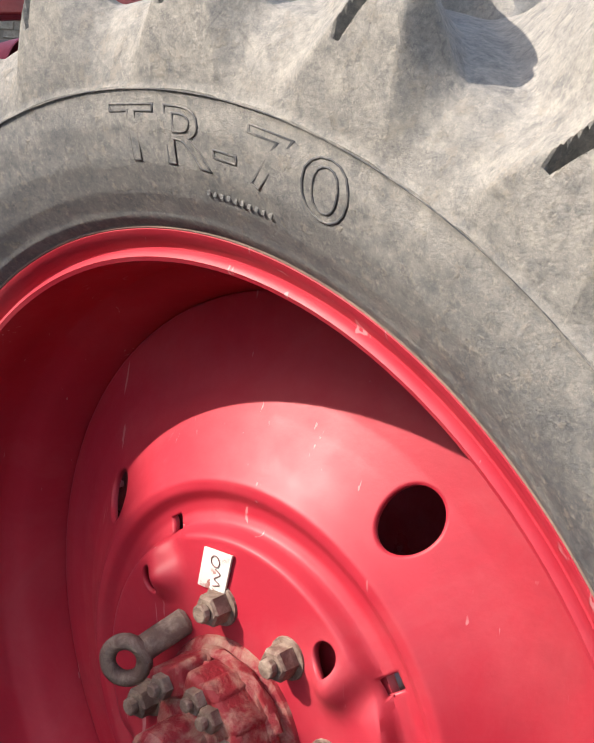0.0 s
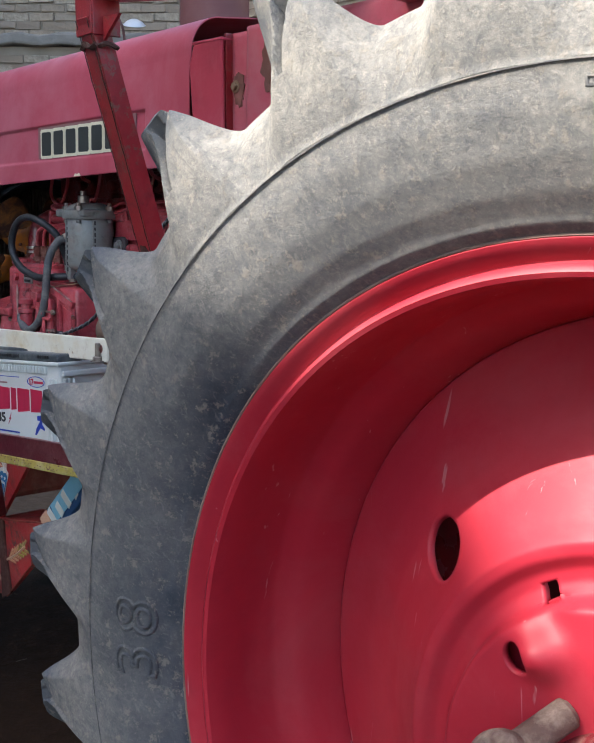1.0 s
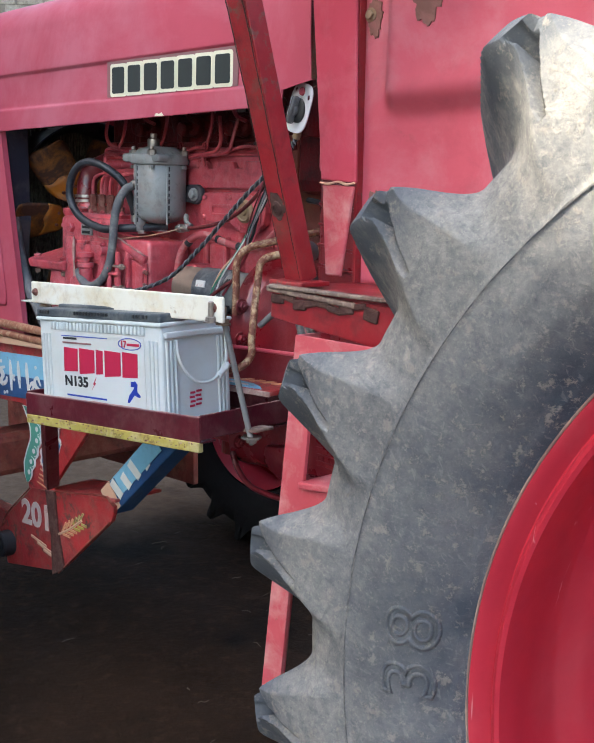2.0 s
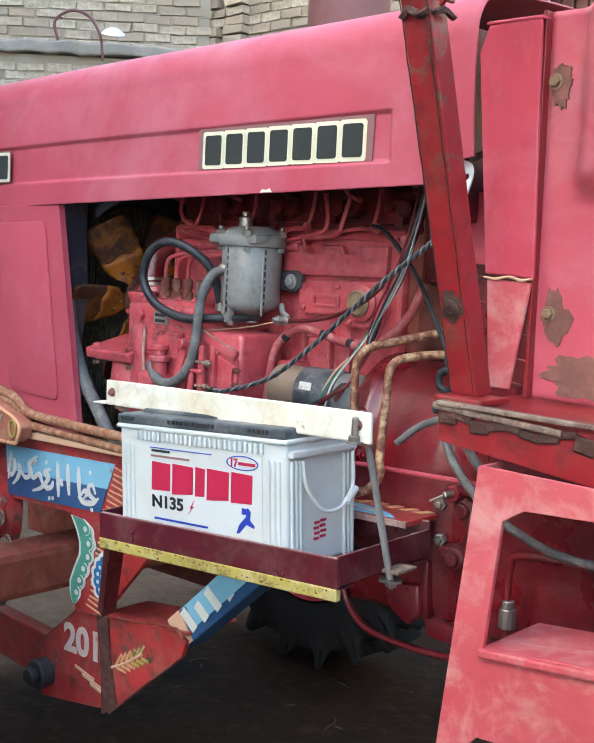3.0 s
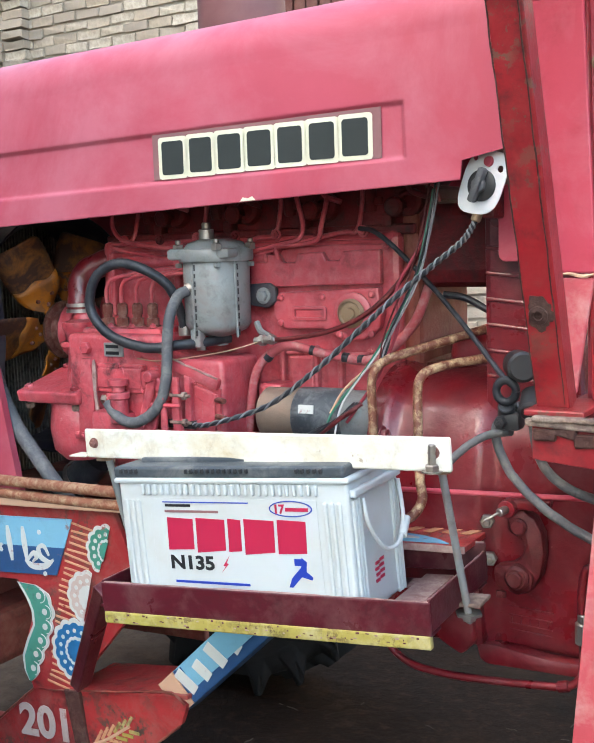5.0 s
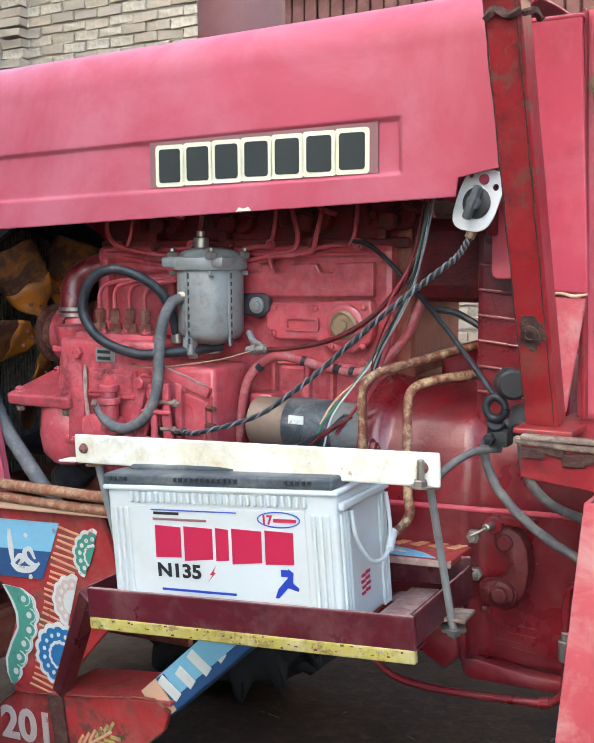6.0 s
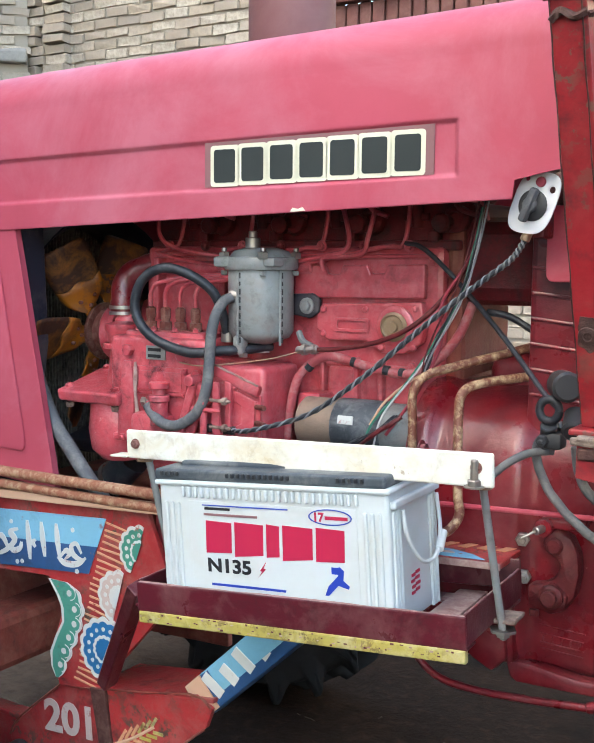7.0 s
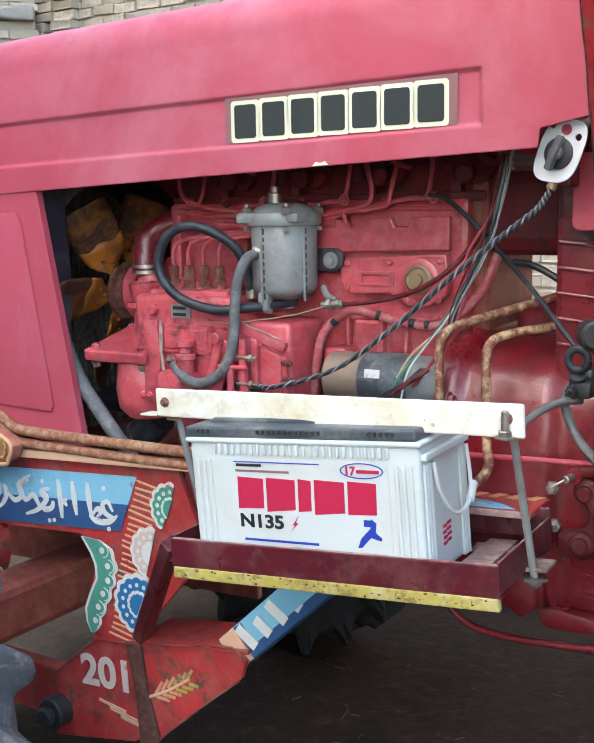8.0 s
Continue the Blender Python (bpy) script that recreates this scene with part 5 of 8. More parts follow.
def injection_pump():
    p = part("injection_pump", boxes(box((-2.93, 1.345, 1.045), (0.235, 0.105, 0.165), 0.012, seg=3), box((-2.925, 1.345, 1.122), (0.19, 0.075, 0.03), 0.006)), M["engine"], tractor, "red injection pump with four delivery valves", smooth=True)
    for k in range(4):
        x = -2.989 + 0.0365 * k
        part("delivery_valve", boxes(rod((x, 1.35, 1.118), (x, 1.35, 1.140), 0.0145, 12), lathe([(0, 0), (0.0125, 0), (0.0125, 0.013), (0, 0.013)], (x, 1.35, 1.140), (0, 0, 1), 6), rod((x, 1.35, 1.152), (x, 1.35, 1.162), 0.0085, 12), lathe([(0, 0), (0.0105, 0), (0.0105, 0.018), (0.006, 0.022), (0, 0.022)], (x, 1.35, 1.160), (0, 0, 1), 6)), M["valve"], p)
    part("name_plate", box((-2.928, 1.290, 1.098), (0.046, 0.003, 0.026), 0.001), M["filter"], p, "worn pale maker's plate")
    for dz in (0.006, -0.006):
        part("plate_bar", box((-2.93, 1.288, 1.098 + dz), (0.030, 0.002, 0.006), 0), M["label_black"], p)
    for x, z in ((-2.995, 1.100), (-2.865, 1.095), (-2.91, 1.055), (-2.83, 1.06)):
        part("plug", hexnut((x, 1.292, z), (0, -1, 0), 0.012, 0.010, 0, 0), M["engine"], p)
    # hand primer
    part("primer", boxes(rod((-2.905, 1.27, 0.965), (-2.905, 1.27, 1.010), 0.017), rod((-2.905, 1.27, 1.010), (-2.905, 1.27, 1.022), 0.021), rod((-2.905, 1.27, 1.022), (-2.905, 1.27, 1.034), 0.012), rod((-2.905, 1.27, 1.034), (-2.905, 1.27, 1.046), 0.019)), M["engine"], p, smooth=True)
    part("lift_pump", boxes(box((-2.93, 1.30, 0.955), (0.09, 0.07, 0.06), 0.012), rod((-2.945, 1.30, 0.985), (-2.945, 1.30, 1.005), 0.013)), M["engine"], p, smooth=True)
    part("union", boxes(rod((-2.955, 1.30, 1.002), (-2.915, 1.295, 1.0), 0.010), hexnut((-2.955, 1.30, 1.002), (-1, 0, 0), 0.013, 0.012, 0, 0)), M["steel"], p)
    # governor housing with sloping lid and levers
    g = part("governor", boxes(box((-2.755, 1.35, 1.00), (0.145, 0.12, 0.17), 0.012, seg=3), box((-2.775, 1.345, 1.07), (0.18, 0.128, 0.022), 0.006, Matrix.Rotation(radians(19), 3, "Y"))), M["engine"], tractor, "red governor housing with linkage levers", smooth=True)
    for x, z in ((-2.845, 1.100), (-2.705, 1.055), (-2.72, 1.052)):
        part("lid_bolt", hexnut((x, 1.31, z), (0, 0, 1), 0.009, 0.008, 0.004, 0.003), M["engine"], g)
    part("lever", boxes(box((-2.835, 1.268, 1.01), (0.018, 0.010, 0.10), 0.004, Matrix.Rotation(radians(18), 3, "Y")), rod((-2.85, 1.29, 0.965), (-2.85, 1.255, 0.965), 0.013), rod((-2.822, 1.29, 1.055), (-2.822, 1.252, 1.055), 0.010)), M["engine"], g)
    part("lever", boxes(box((-2.795, 1.262, 0.985), (0.014, 0.009, 0.09), 0.004), rod((-2.795, 1.29, 1.02), (-2.795, 1.25, 1.02), 0.009), rod((-2.82, 1.258, 1.005), (-2.755, 1.258, 1.005), 0.004), rod((-2.81, 1.258, 0.955), (-2.755, 1.258, 0.955), 0.004)), M["engine"], g)
    for z in (0.955, 0.985, 1.015):
        part("stud", rod((-2.70, 1.29, z), (-2.672, 1.275, z), 0.005), M["valve"], g)
    part("link_rod", tube([(-2.86, 1.275, 1.085), (-2.80, 1.27, 1.083), (-2.69, 1.30, 1.098), (-2.63, 1.335, 1.115)], 0.0012, 6), M["brass"], tractor)
    # flanged housing at the front of the pump
    f = part("drive_flange", boxes(box((-3.088, 1.345, 1.020), (0.160, 0.15, 0.024), 0.005, Matrix.Rotation(radians(14), 3, "X")), box((-3.09, 1.345, 0.998), (0.13, 0.12, 0.02), 0.005)), M["engine"], tractor, "red flanged housing with corner bolts")
    part("flange_body", lathe([(0.0, 0.12), (0.058, 0.12), (0.062, 0.11), (0.066, 0.06), (0.060, 0.02), (0.040, 0.0), (0, 0)], (-3.062, 1.345, 0.875), (0, 0, 1), 32), M["engine"], f, smooth=True)
    for x, y in ((-3.150, 1.290), (-3.03, 1.290), (-3.150, 1.400), (-3.03, 1.400)):
        zt = 1.0315 + (y - 1.345) * 0.249
        part("corner_bolt", hexnut((x, y, zt), (0, -0.24, 0.97), 0.009, 0.007, 0.004, 0.002), M["engine"], f)
        part("corner_bolt", hexnut((x, y, zt - 0.030), (0, 0.24, -0.97), 0.009, 0.010, 0, 0), M["dusty"], f)
    part("bracket", prism([(-3.006, 1.080), (-2.984, 1.080), (-2.978, 1.020), (-2.982, 0.930), (-3.022, 0.925), (-3.018, 0.990)], 1.284, 1.296, 0.003), M["engine"], f, smooth=True)
    part("bare_strip", prism([(-2.972, 1.078), (-2.967, 1.080), (-2.964, 1.050), (-2.967, 1.020), (-2.962, 0.990), (-2.958, 0.960), (-2.968, 0.958), (-2.971, 1.000), (-2.974, 1.040)], 1.2775, 1.2805, 0.0008), M["pale_dust"], f, "bare pale patch where paint is gone")
    part("pump_neck", lathe([(0, -0.01), (0.028, -0.01), (0.031, 0.0), (0.026, 0.030), (0.024, 0.070), (0.030, 0.095), (0.034, 0.104), (0.034, 0.114), (0.020, 0.118), (0, 0.118)], (-3.064, 1.35, 1.030), (0, 0, 1), 28), M["engine"], f, smooth=True)
    part("neck_collar", lathe([(0.034, 0), (0.038, 0.002), (0.038, 0.010), (0.034, 0.012)], (-3.064, 1.35, 1.095), (0, 0, 1), 28), M["engine"], f, smooth=True)
    # linkage in front of the governor
    part("pivot_ring", lathe([(0.010, 0), (0.022, 0), (0.024, 0.006), (0.022, 0.012), (0.014, 0.014), (0.010, 0.010)], (-2.806, 1.290, 1.032), (0, -1, 0), 26, closed=True), M["engine"], g, smooth=True)
    part("pivot_bolt", hexnut((-2.806, 1.284, 1.032), (0, -1, 0), 0.0085, 0.010, 0.005, 0.005), M["dusty"], g)
    part("crank_arm", prism([(-2.842, 1.062), (-2.830, 1.066), (-2.796, 1.040), (-2.800, 1.022), (-2.815, 1.026)], 1.268, 1.276, 0.002), M["engine"], g)
    part("crank_arm", prism([(-2.775, 1.056), (-2.764, 1.056), (-2.761, 0.985), (-2.755, 0.955), (-2.775, 0.952), (-2.778, 0.99)], 1.262, 1.270, 0.002), M["engine"], g)
    part("crank_arm", prism([(-2.820, 1.010), (-2.806, 1.008), (-2.822, 0.950), (-2.842, 0.940), (-2.846, 0.956)], 1.266, 1.274, 0.002), M["engine"], g)
    for x, z in ((-2.770, 1.023), (-2.770, 0.975), (-2.833, 0.952)):
        part("cross_pin", boxes(rod((x - 0.012, 1.262, z), (x + 0.034, 1.262, z), 0.0032, 10), hexnut((x + 0.018, 1.262, z), (1, 0, 0), 0.0075, 0.007, 0, 0)), M["dusty"], g)
    part("worn_edge", tube([(-2.820 + 0.013 * k, 1.2815, 1.0970 - 0.00448 * k + 0.0007 * math.sin(k * 2.1)) for k in range(11)], 0.0019, 6, 2, 0.35, 3), M["pale_dust"], g, "pale worn lid edge", smooth=True)
    part("raised_band", prism([(-2.742, 1.040), (-2.700, 1.026), (-2.700, 0.930), (-2.742, 0.930), (-2.742, 0.975), (-2.728, 0.982), (-2.728, 1.012), (-2.742, 1.020)], 1.284, 1.2905, 0.0025), M["engine"], g)
    part("raised_band", prism([(-2.762, 1.058), (-2.748, 1.054), (-2.748, 0.930), (-2.762, 0.930)], 1.279, 1.2905, 0.0025), M["engine"], g)


injection_pump()


def fuel_filter():
    x, y = -2.738, 1.362
    b = part("fuel_filter", lathe([(0.0, -0.004), (0.016, -0.004), (0.018, 0.012), (0.030, 0.016), (0.052, 0.024), (0.060, 0.036), (0.0605, 0.146), (0.058, 0.150)], (x, y, 1.100), (0, 0, 1), 40), M["filter"], tractor, "grey cast fuel filter bowl with seams", smooth=True)
    part("filter_lid", boxes(lathe([(0.0, 0.040), (0.030, 0.040), (0.050, 0.034), (0.058, 0.024), (0.0665, 0.022), (0.068, 0.018), (0.068, 0.004), (0.066, 0.0), (0.0, 0.0)], (x, y, 1.248), (0, 0, 1), 40), box((x - 0.034, y - 0.045, 1.262), (0.066, 0.03, 0.020), 0.006), box((x + 0.042, y - 0.030, 1.262), (0.044, 0.05, 0.018), 0.006)), M["filter"], b, smooth=True)
    part("bleed_screw", boxes(rod((x - 0.012, y - 0.01, 1.286), (x - 0.012, y - 0.01, 1.306), 0.014), rod((x - 0.012, y - 0.01, 1.306), (x - 0.012, y - 0.01, 1.318), 0.008)), M["steel"], b, smooth=True)
    for dx, dy in ((-0.062, -0.030), (0.040, -0.055), (0.062, 0.02)):
        part("lid_bolt", hexnut((x + dx, y + dy, 1.268), (0, 0, 1), 0.010, 0.012, 0.005, 0.008), M["steel"], b)
        part("lid_bolt", hexnut((x + dx, y + dy, 1.246), (0, 0, -1), 0.0065, 0.008, 0, 0), M["filter"], b)
    for a in (-100, -22, 160):
        q = radians(a)
        part("seam", box((x + 0.0605 * math.cos(q), y + 0.0605 * math.sin(q), 1.18), (0.005, 0.004, 0.135), 0.0015, Matrix.Rotation(q, 3, "Z")), M["filter"], b)
        q2 = q + 0.075
        for k in range(9):
            part("seam_gap", box((x + 0.0598 * math.cos(q2), y + 0.0598 * math.sin(q2), 1.122 + 0.0145 * k), (0.003, 0.0034, 0.0105 - 0.003 * (k % 3 == 1)), 0.0006, Matrix.Rotation(q2, 3, "Z"), 1), M["black"], b)
    part("drain_block", box((x - 0.014, y - 0.046, 1.112), (0.022, 0.022, 0.034), 0.005), M["filter"], b)
    part("drain_plug", hexnut((x - 0.008, y - 0.046, 1.098), (0, 0, -1), 0.009, 0.008, 0, 0), M["steel"], b)
    part("filter_bracket", prism([(-2.700, 1.166), (-2.660, 1.160), (-2.640, 1.172), (-2.640, 1.196), (-2.655, 1.206), (-2.700, 1.204)], 1.404, 1.416, 0.003), M["navy"], b, "dark bolted bracket")
    part("bracket_bolt", boxes(lathe([(0, 0), (0.015, 0), (0.015, 0.003), (0, 0.003)], (-2.664, 1.403, 1.183), (0, -1, 0), 20), hexnut((-2.664, 1.400, 1.183), (0, -1, 0), 0.0100, 0.008, 0, 0)), M["filter"], b)
    part("drain_pipe", tube([(-2.67, 1.385, 1.135), (-2.655, 1.375, 1.120), (-2.635, 1.372, 1.112)], 0.006, 8), M["filter"], b, smooth=True)
    b.location.z += 0.008


fuel_filter()


def starter():
    s = part("starter_motor", lathe([(0, 0), (0.040, 0), (0.046, 0.006), (0.046, 0.075), (0, 0.075)], (-2.640, 1.36, 0.985), (1, 0.03, 0), 36), M["starter"], tractor, "starter motor with bare and black bands", smooth=True)
    part("starter_band", lathe([(0.0470, 0), (0.0485, 0.002), (0.0485, 0.092), (0.0470, 0.094), (0, 0.094), (0, 0)], (-2.566, 1.362, 0.985), (1, 0.03, 0), 36), M["band"], s, "dusty black body band", smooth=True)
    part("starter_nose", lathe([(0, 0), (0.046, 0), (0.046, 0.03), (0.036, 0.05), (0.030, 0.10), (0, 0.10)], (-2.472, 1.365, 0.985), (1, 0.03, 0), 32), M["filter"], s, "grey cast nose", smooth=True)
    part("paper_label", box((-2.533, 1.316, 1.002), (0.030, 0.003, 0.015), 0.001, Matrix.Rotation(radians(-10), 3, "X")), M["sign_white"], s)
    part("terminal_cover", box((-2.49, 1.30, 0.948), (0.10, 0.05, 0.018), 0.006, Matrix.Rotation(radians(-8), 3, "Y")), M["black"], s)
    for k in range(3):
        part("taped_lead", tube([(-2.535 + 0.012 * k, 1.300, 0.952), (-2.50 + 0.012 * k, 1.298, 0.972 + 0.004 * k), (-2.465 + 0.010 * k, 1.302, 0.990 + 0.006 * k), (-2.435 + 0.006 * k, 1.310, 1.018)], 0.0040, 8, 8, 0.08, 3), M["hose" if k < 2 else "lever"], s, smooth=True)


starter()


# ---- clutch housing and gearbox
def housing():
    n, m = 72, 72
    V = np.zeros((n, m, 3))
    for i in range(n):
        x = -2.415 + 0.635 * i / (n - 1)
        back = float(sstep(-2.232, -2.196, x))
        ring = 1 - float(sstep(-2.385, -2.368, x))
        hz = 1.070 - 0.022 * back + 0.012 * ring
        zl = 0.618
        cz, h = (hz + zl) / 2, (hz - zl) / 2
        fr = 0.262 - 0.020 * back + 0.012 * ring
        for j in range(m):
            a = 2 * math.pi * j / m
            c, s = math.cos(a), math.sin(a)
            e = 0.62 - 0.14 * back if s > 0 else 0.20
            V[i, j] = (x, 1.575 - fr * math.copysign(abs(c) ** e, c), cz + h * math.copysign(abs(s) ** e, s))
    me = grid_mesh("clutch_housing", V, closed_v=True)
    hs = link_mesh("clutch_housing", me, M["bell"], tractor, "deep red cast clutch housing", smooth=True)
    part("top_case", box((-2.185, 1.63, 1.055), (0.31, 0.32, 0.13), 0.03, seg=3), M["bell"], hs, smooth=True)
    part("gearbox", box((-1.45, 1.575, 0.80), (0.80, 0.40, 0.42), 0.03), M["bell"], hs)
    part("rear_axle_case", box((-0.90, 1.575, 0.80), (0.55, 0.62, 0.50), 0.05), M["bell"], hs)
    part("half_axle", rod((AX, 0.80, AZ), (AX, 2.35, AZ), 0.065, 28), M["bell"], hs, smooth=True)
    part("foot_flange", prism([(-2.235, 0.640), (-2.228, 0.612), (-2.215, 0.606), (-1.80, 0.616), (-1.80, 0.636), (-2.12, 0.632), (-2.20, 0.642)], 1.318, 1.350, 0.006), M["bell"], hs, smooth=True)
    part("foot_lug", prism([(-2.300, 0.690), (-2.232, 0.700), (-2.225, 0.650), (-2.250, 0.622), (-2.285, 0.640), (-2.305, 0.660)], 1.296, 1.335, 0.008), M["bell"], hs, smooth=True)
    part("cast_web", prism([(-2.236, 0.745), (-2.222, 0.745), (-2.216, 0.640), (-2.232, 0.640)], 1.306, 1.345, 0.006), M["bell"], hs, smooth=True)
    for k, (z, w) in enumerate(((0.703, 0.074), (0.689, 0.070), (0.675, 0.070), (0.665, 0.068))):
        part("cast_line", box((-2.148, 1.3325, z), (w, 0.004, 0.0022), 0.0009, Matrix.Rotation(radians(2.5), 3, "Y")), M["bell"], hs)
    for k in range(5):
        part("cast_line", box((-2.178 + 0.0145 * k, 1.3325, 0.682), (0.0022, 0.004, 0.010), 0.0009), M["bell"], hs)
    for x, z in ((-2.216, 0.842), (-2.212, 0.782)):
        part("housing_bolt", boxes(rod((x, 1.345, z), (x + 0.004, 1.315, z), 0.0065), hexnut((x + 0.003, 1.322, z), (0.25, -0.97, 0), 0.0115, 0.012, 0.0060, 0.007)), M["steel"], hs)
    # cross-shaft lever
    lv = part("clutch_lever", boxes(prism([(-2.172, 0.850), (-2.166, 0.864), (-2.148, 0.870), (-2.128, 0.860), (-2.117, 0.838), (-2.114, 0.805), (-2.120, 0.770), (-2.134, 0.748), (-2.155, 0.744), (-2.178, 0.752), (-2.182, 0.772), (-2.166, 0.786), (-2.150, 0.796), (-2.143, 0.815), (-2.152, 0.828), (-2.168, 0.834)], 1.292, 1.322, 0.005), rod((-2.153, 1.34, 0.768), (-2.153, 1.276, 0.768), 0.019, 24, 0.004), rod((-2.152, 1.33, 0.846), (-2.152, 1.284, 0.846), 0.013, 20, 0.003)), M["lever"], hs, "cast lever on its shaft", smooth=True)
    part("shaft_end", rod((-2.153, 1.277, 0.768), (-2.153, 1.268, 0.768), 0.012, 16), M["lever"], lv)
    part("lever_clamp", boxes(prism([(-2.192, 0.780), (-2.150, 0.790), (-2.128, 0.772), (-2.132, 0.748), (-2.155, 0.738), (-2.190, 0.750)], 1.286, 1.316, 0.006), hexnut((-2.180, 1.290, 0.742), (0, -0.2, -1), 0.008, 0.010, 0, 0)), M["lever"], lv, smooth=True)
    part("pivot", boxes(rod((-2.170, 1.33, 0.872), (-2.170, 1.285, 0.872), 0.014), box((-2.14, 1.305, 0.878), (0.06, 0.016, 0.016), 0.004), hexnut((-2.118, 1.300, 0.887), (1, 0, 0), 0.010, 0.014, 0, 0)), M["bell"], hs)
    part("bleed_nipple", boxes(rod((-2.170, 1.288, 0.872), (-2.176, 1.270, 0.870), 0.0065), rod((-2.176, 1.270, 0.870), (-2.196, 1.262, 0.858), 0.0022)), M["steel"], hs)
    part("linkage_rod", rod((-2.40, 1.292, 0.884), (-1.60, 1.28, 0.920), 0.0042, 10), M["dash"], tractor)
    part("drain_pipe", tube([(-2.40, 1.30, 0.655), (-2.380, 1.298, 0.622), (-2.340, 1.295, 0.596), (-2.28, 1.292, 0.590), (-2.20, 1.29, 0.594), (-2.12, 1.288, 0.602), (-2.080, 1.288, 0.608), (-2.058, 1.288, 0.625), (-2.053, 1.288, 0.66), (-2.055, 1.29, 0.77), (-2.03, 1.29, 0.80), (-1.9, 1.29, 0.81)], 0.0064, 10), M["bell"], tractor, "red pipe under the housing", smooth=True)
    part("pipe_union", rod((-2.092, 1.288, 0.605), (-2.074, 1.288, 0.610), 0.0090, 12), M["bell"], tractor)
    part("pipe_valve", boxes(rod((-2.052, 1.288, 0.680), (-2.052, 1.288, 0.712), 0.014, 12), rod((-2.052, 1.288, 0.712), (-2.052, 1.288, 0.725), 0.010)), M["steel"], tractor)
    tilt = Matrix.Rotation(radians(-3), 4, "Y")

    def flat(poly, lift):
        """A thin painted shape lying on the sill plate, its outline given in x and y."""
        bm = prism(poly, lift, lift + 0.0012)
        bmesh.ops.transform(bm, matrix=Matrix.Translation((-2.315, 1.270, 0.8205)) @ tilt @ Matrix(((1, 0, 0, 0), (0, 0, 1, 0), (0, 1, 0, 0), (0, 0, 0, 1))), verts=bm.verts)
        bmesh.ops.recalc_face_normals(bm, faces=bm.faces[:])
        return bm
    part("sill_plate", box((-2.315, 1.270, 0.815), (0.205, 0.088, 0.010), 0.002, Matrix.Rotation(radians(-3), 3, "Y")), M["painted"], tractor, "painted sill plate beside the tray")
    part("painted_flash", flat([(-0.100, -0.040), (0.075, -0.040), (0.050, -0.020), (0.015, -0.004), (-0.030, 0.006), (-0.100, 0.012)], 0.0004), M["sky_blue"], tractor, "light blue painted flash")
    for k in range(3):
        x = -0.080 + 0.040 * k
        part("painted_lobe", flat([(x + 0.020 * math.cos(t), -0.018 - 0.004 * k + (0.016 - 0.003 * k) * math.sin(t)) for t in np.linspace(0, math.pi, 12)], 0.0018), M["sign_dull"], tractor)
    for k in range(6):
        x = -0.090 + 0.032 * k
        part("painted_stripe", flat([(x, 0.020), (x + 0.016, 0.016), (x + 0.026, 0.042), (x + 0.010, 0.042)], 0.0004), M["sign_orange"], tractor)
    part("plate_edge", box((-2.315, 1.2245, 0.8145), (0.205, 0.003, 0.011), 0.001, Matrix.Rotation(radians(-3), 3, "Y")), M["pale_dust"], tractor)


housing()



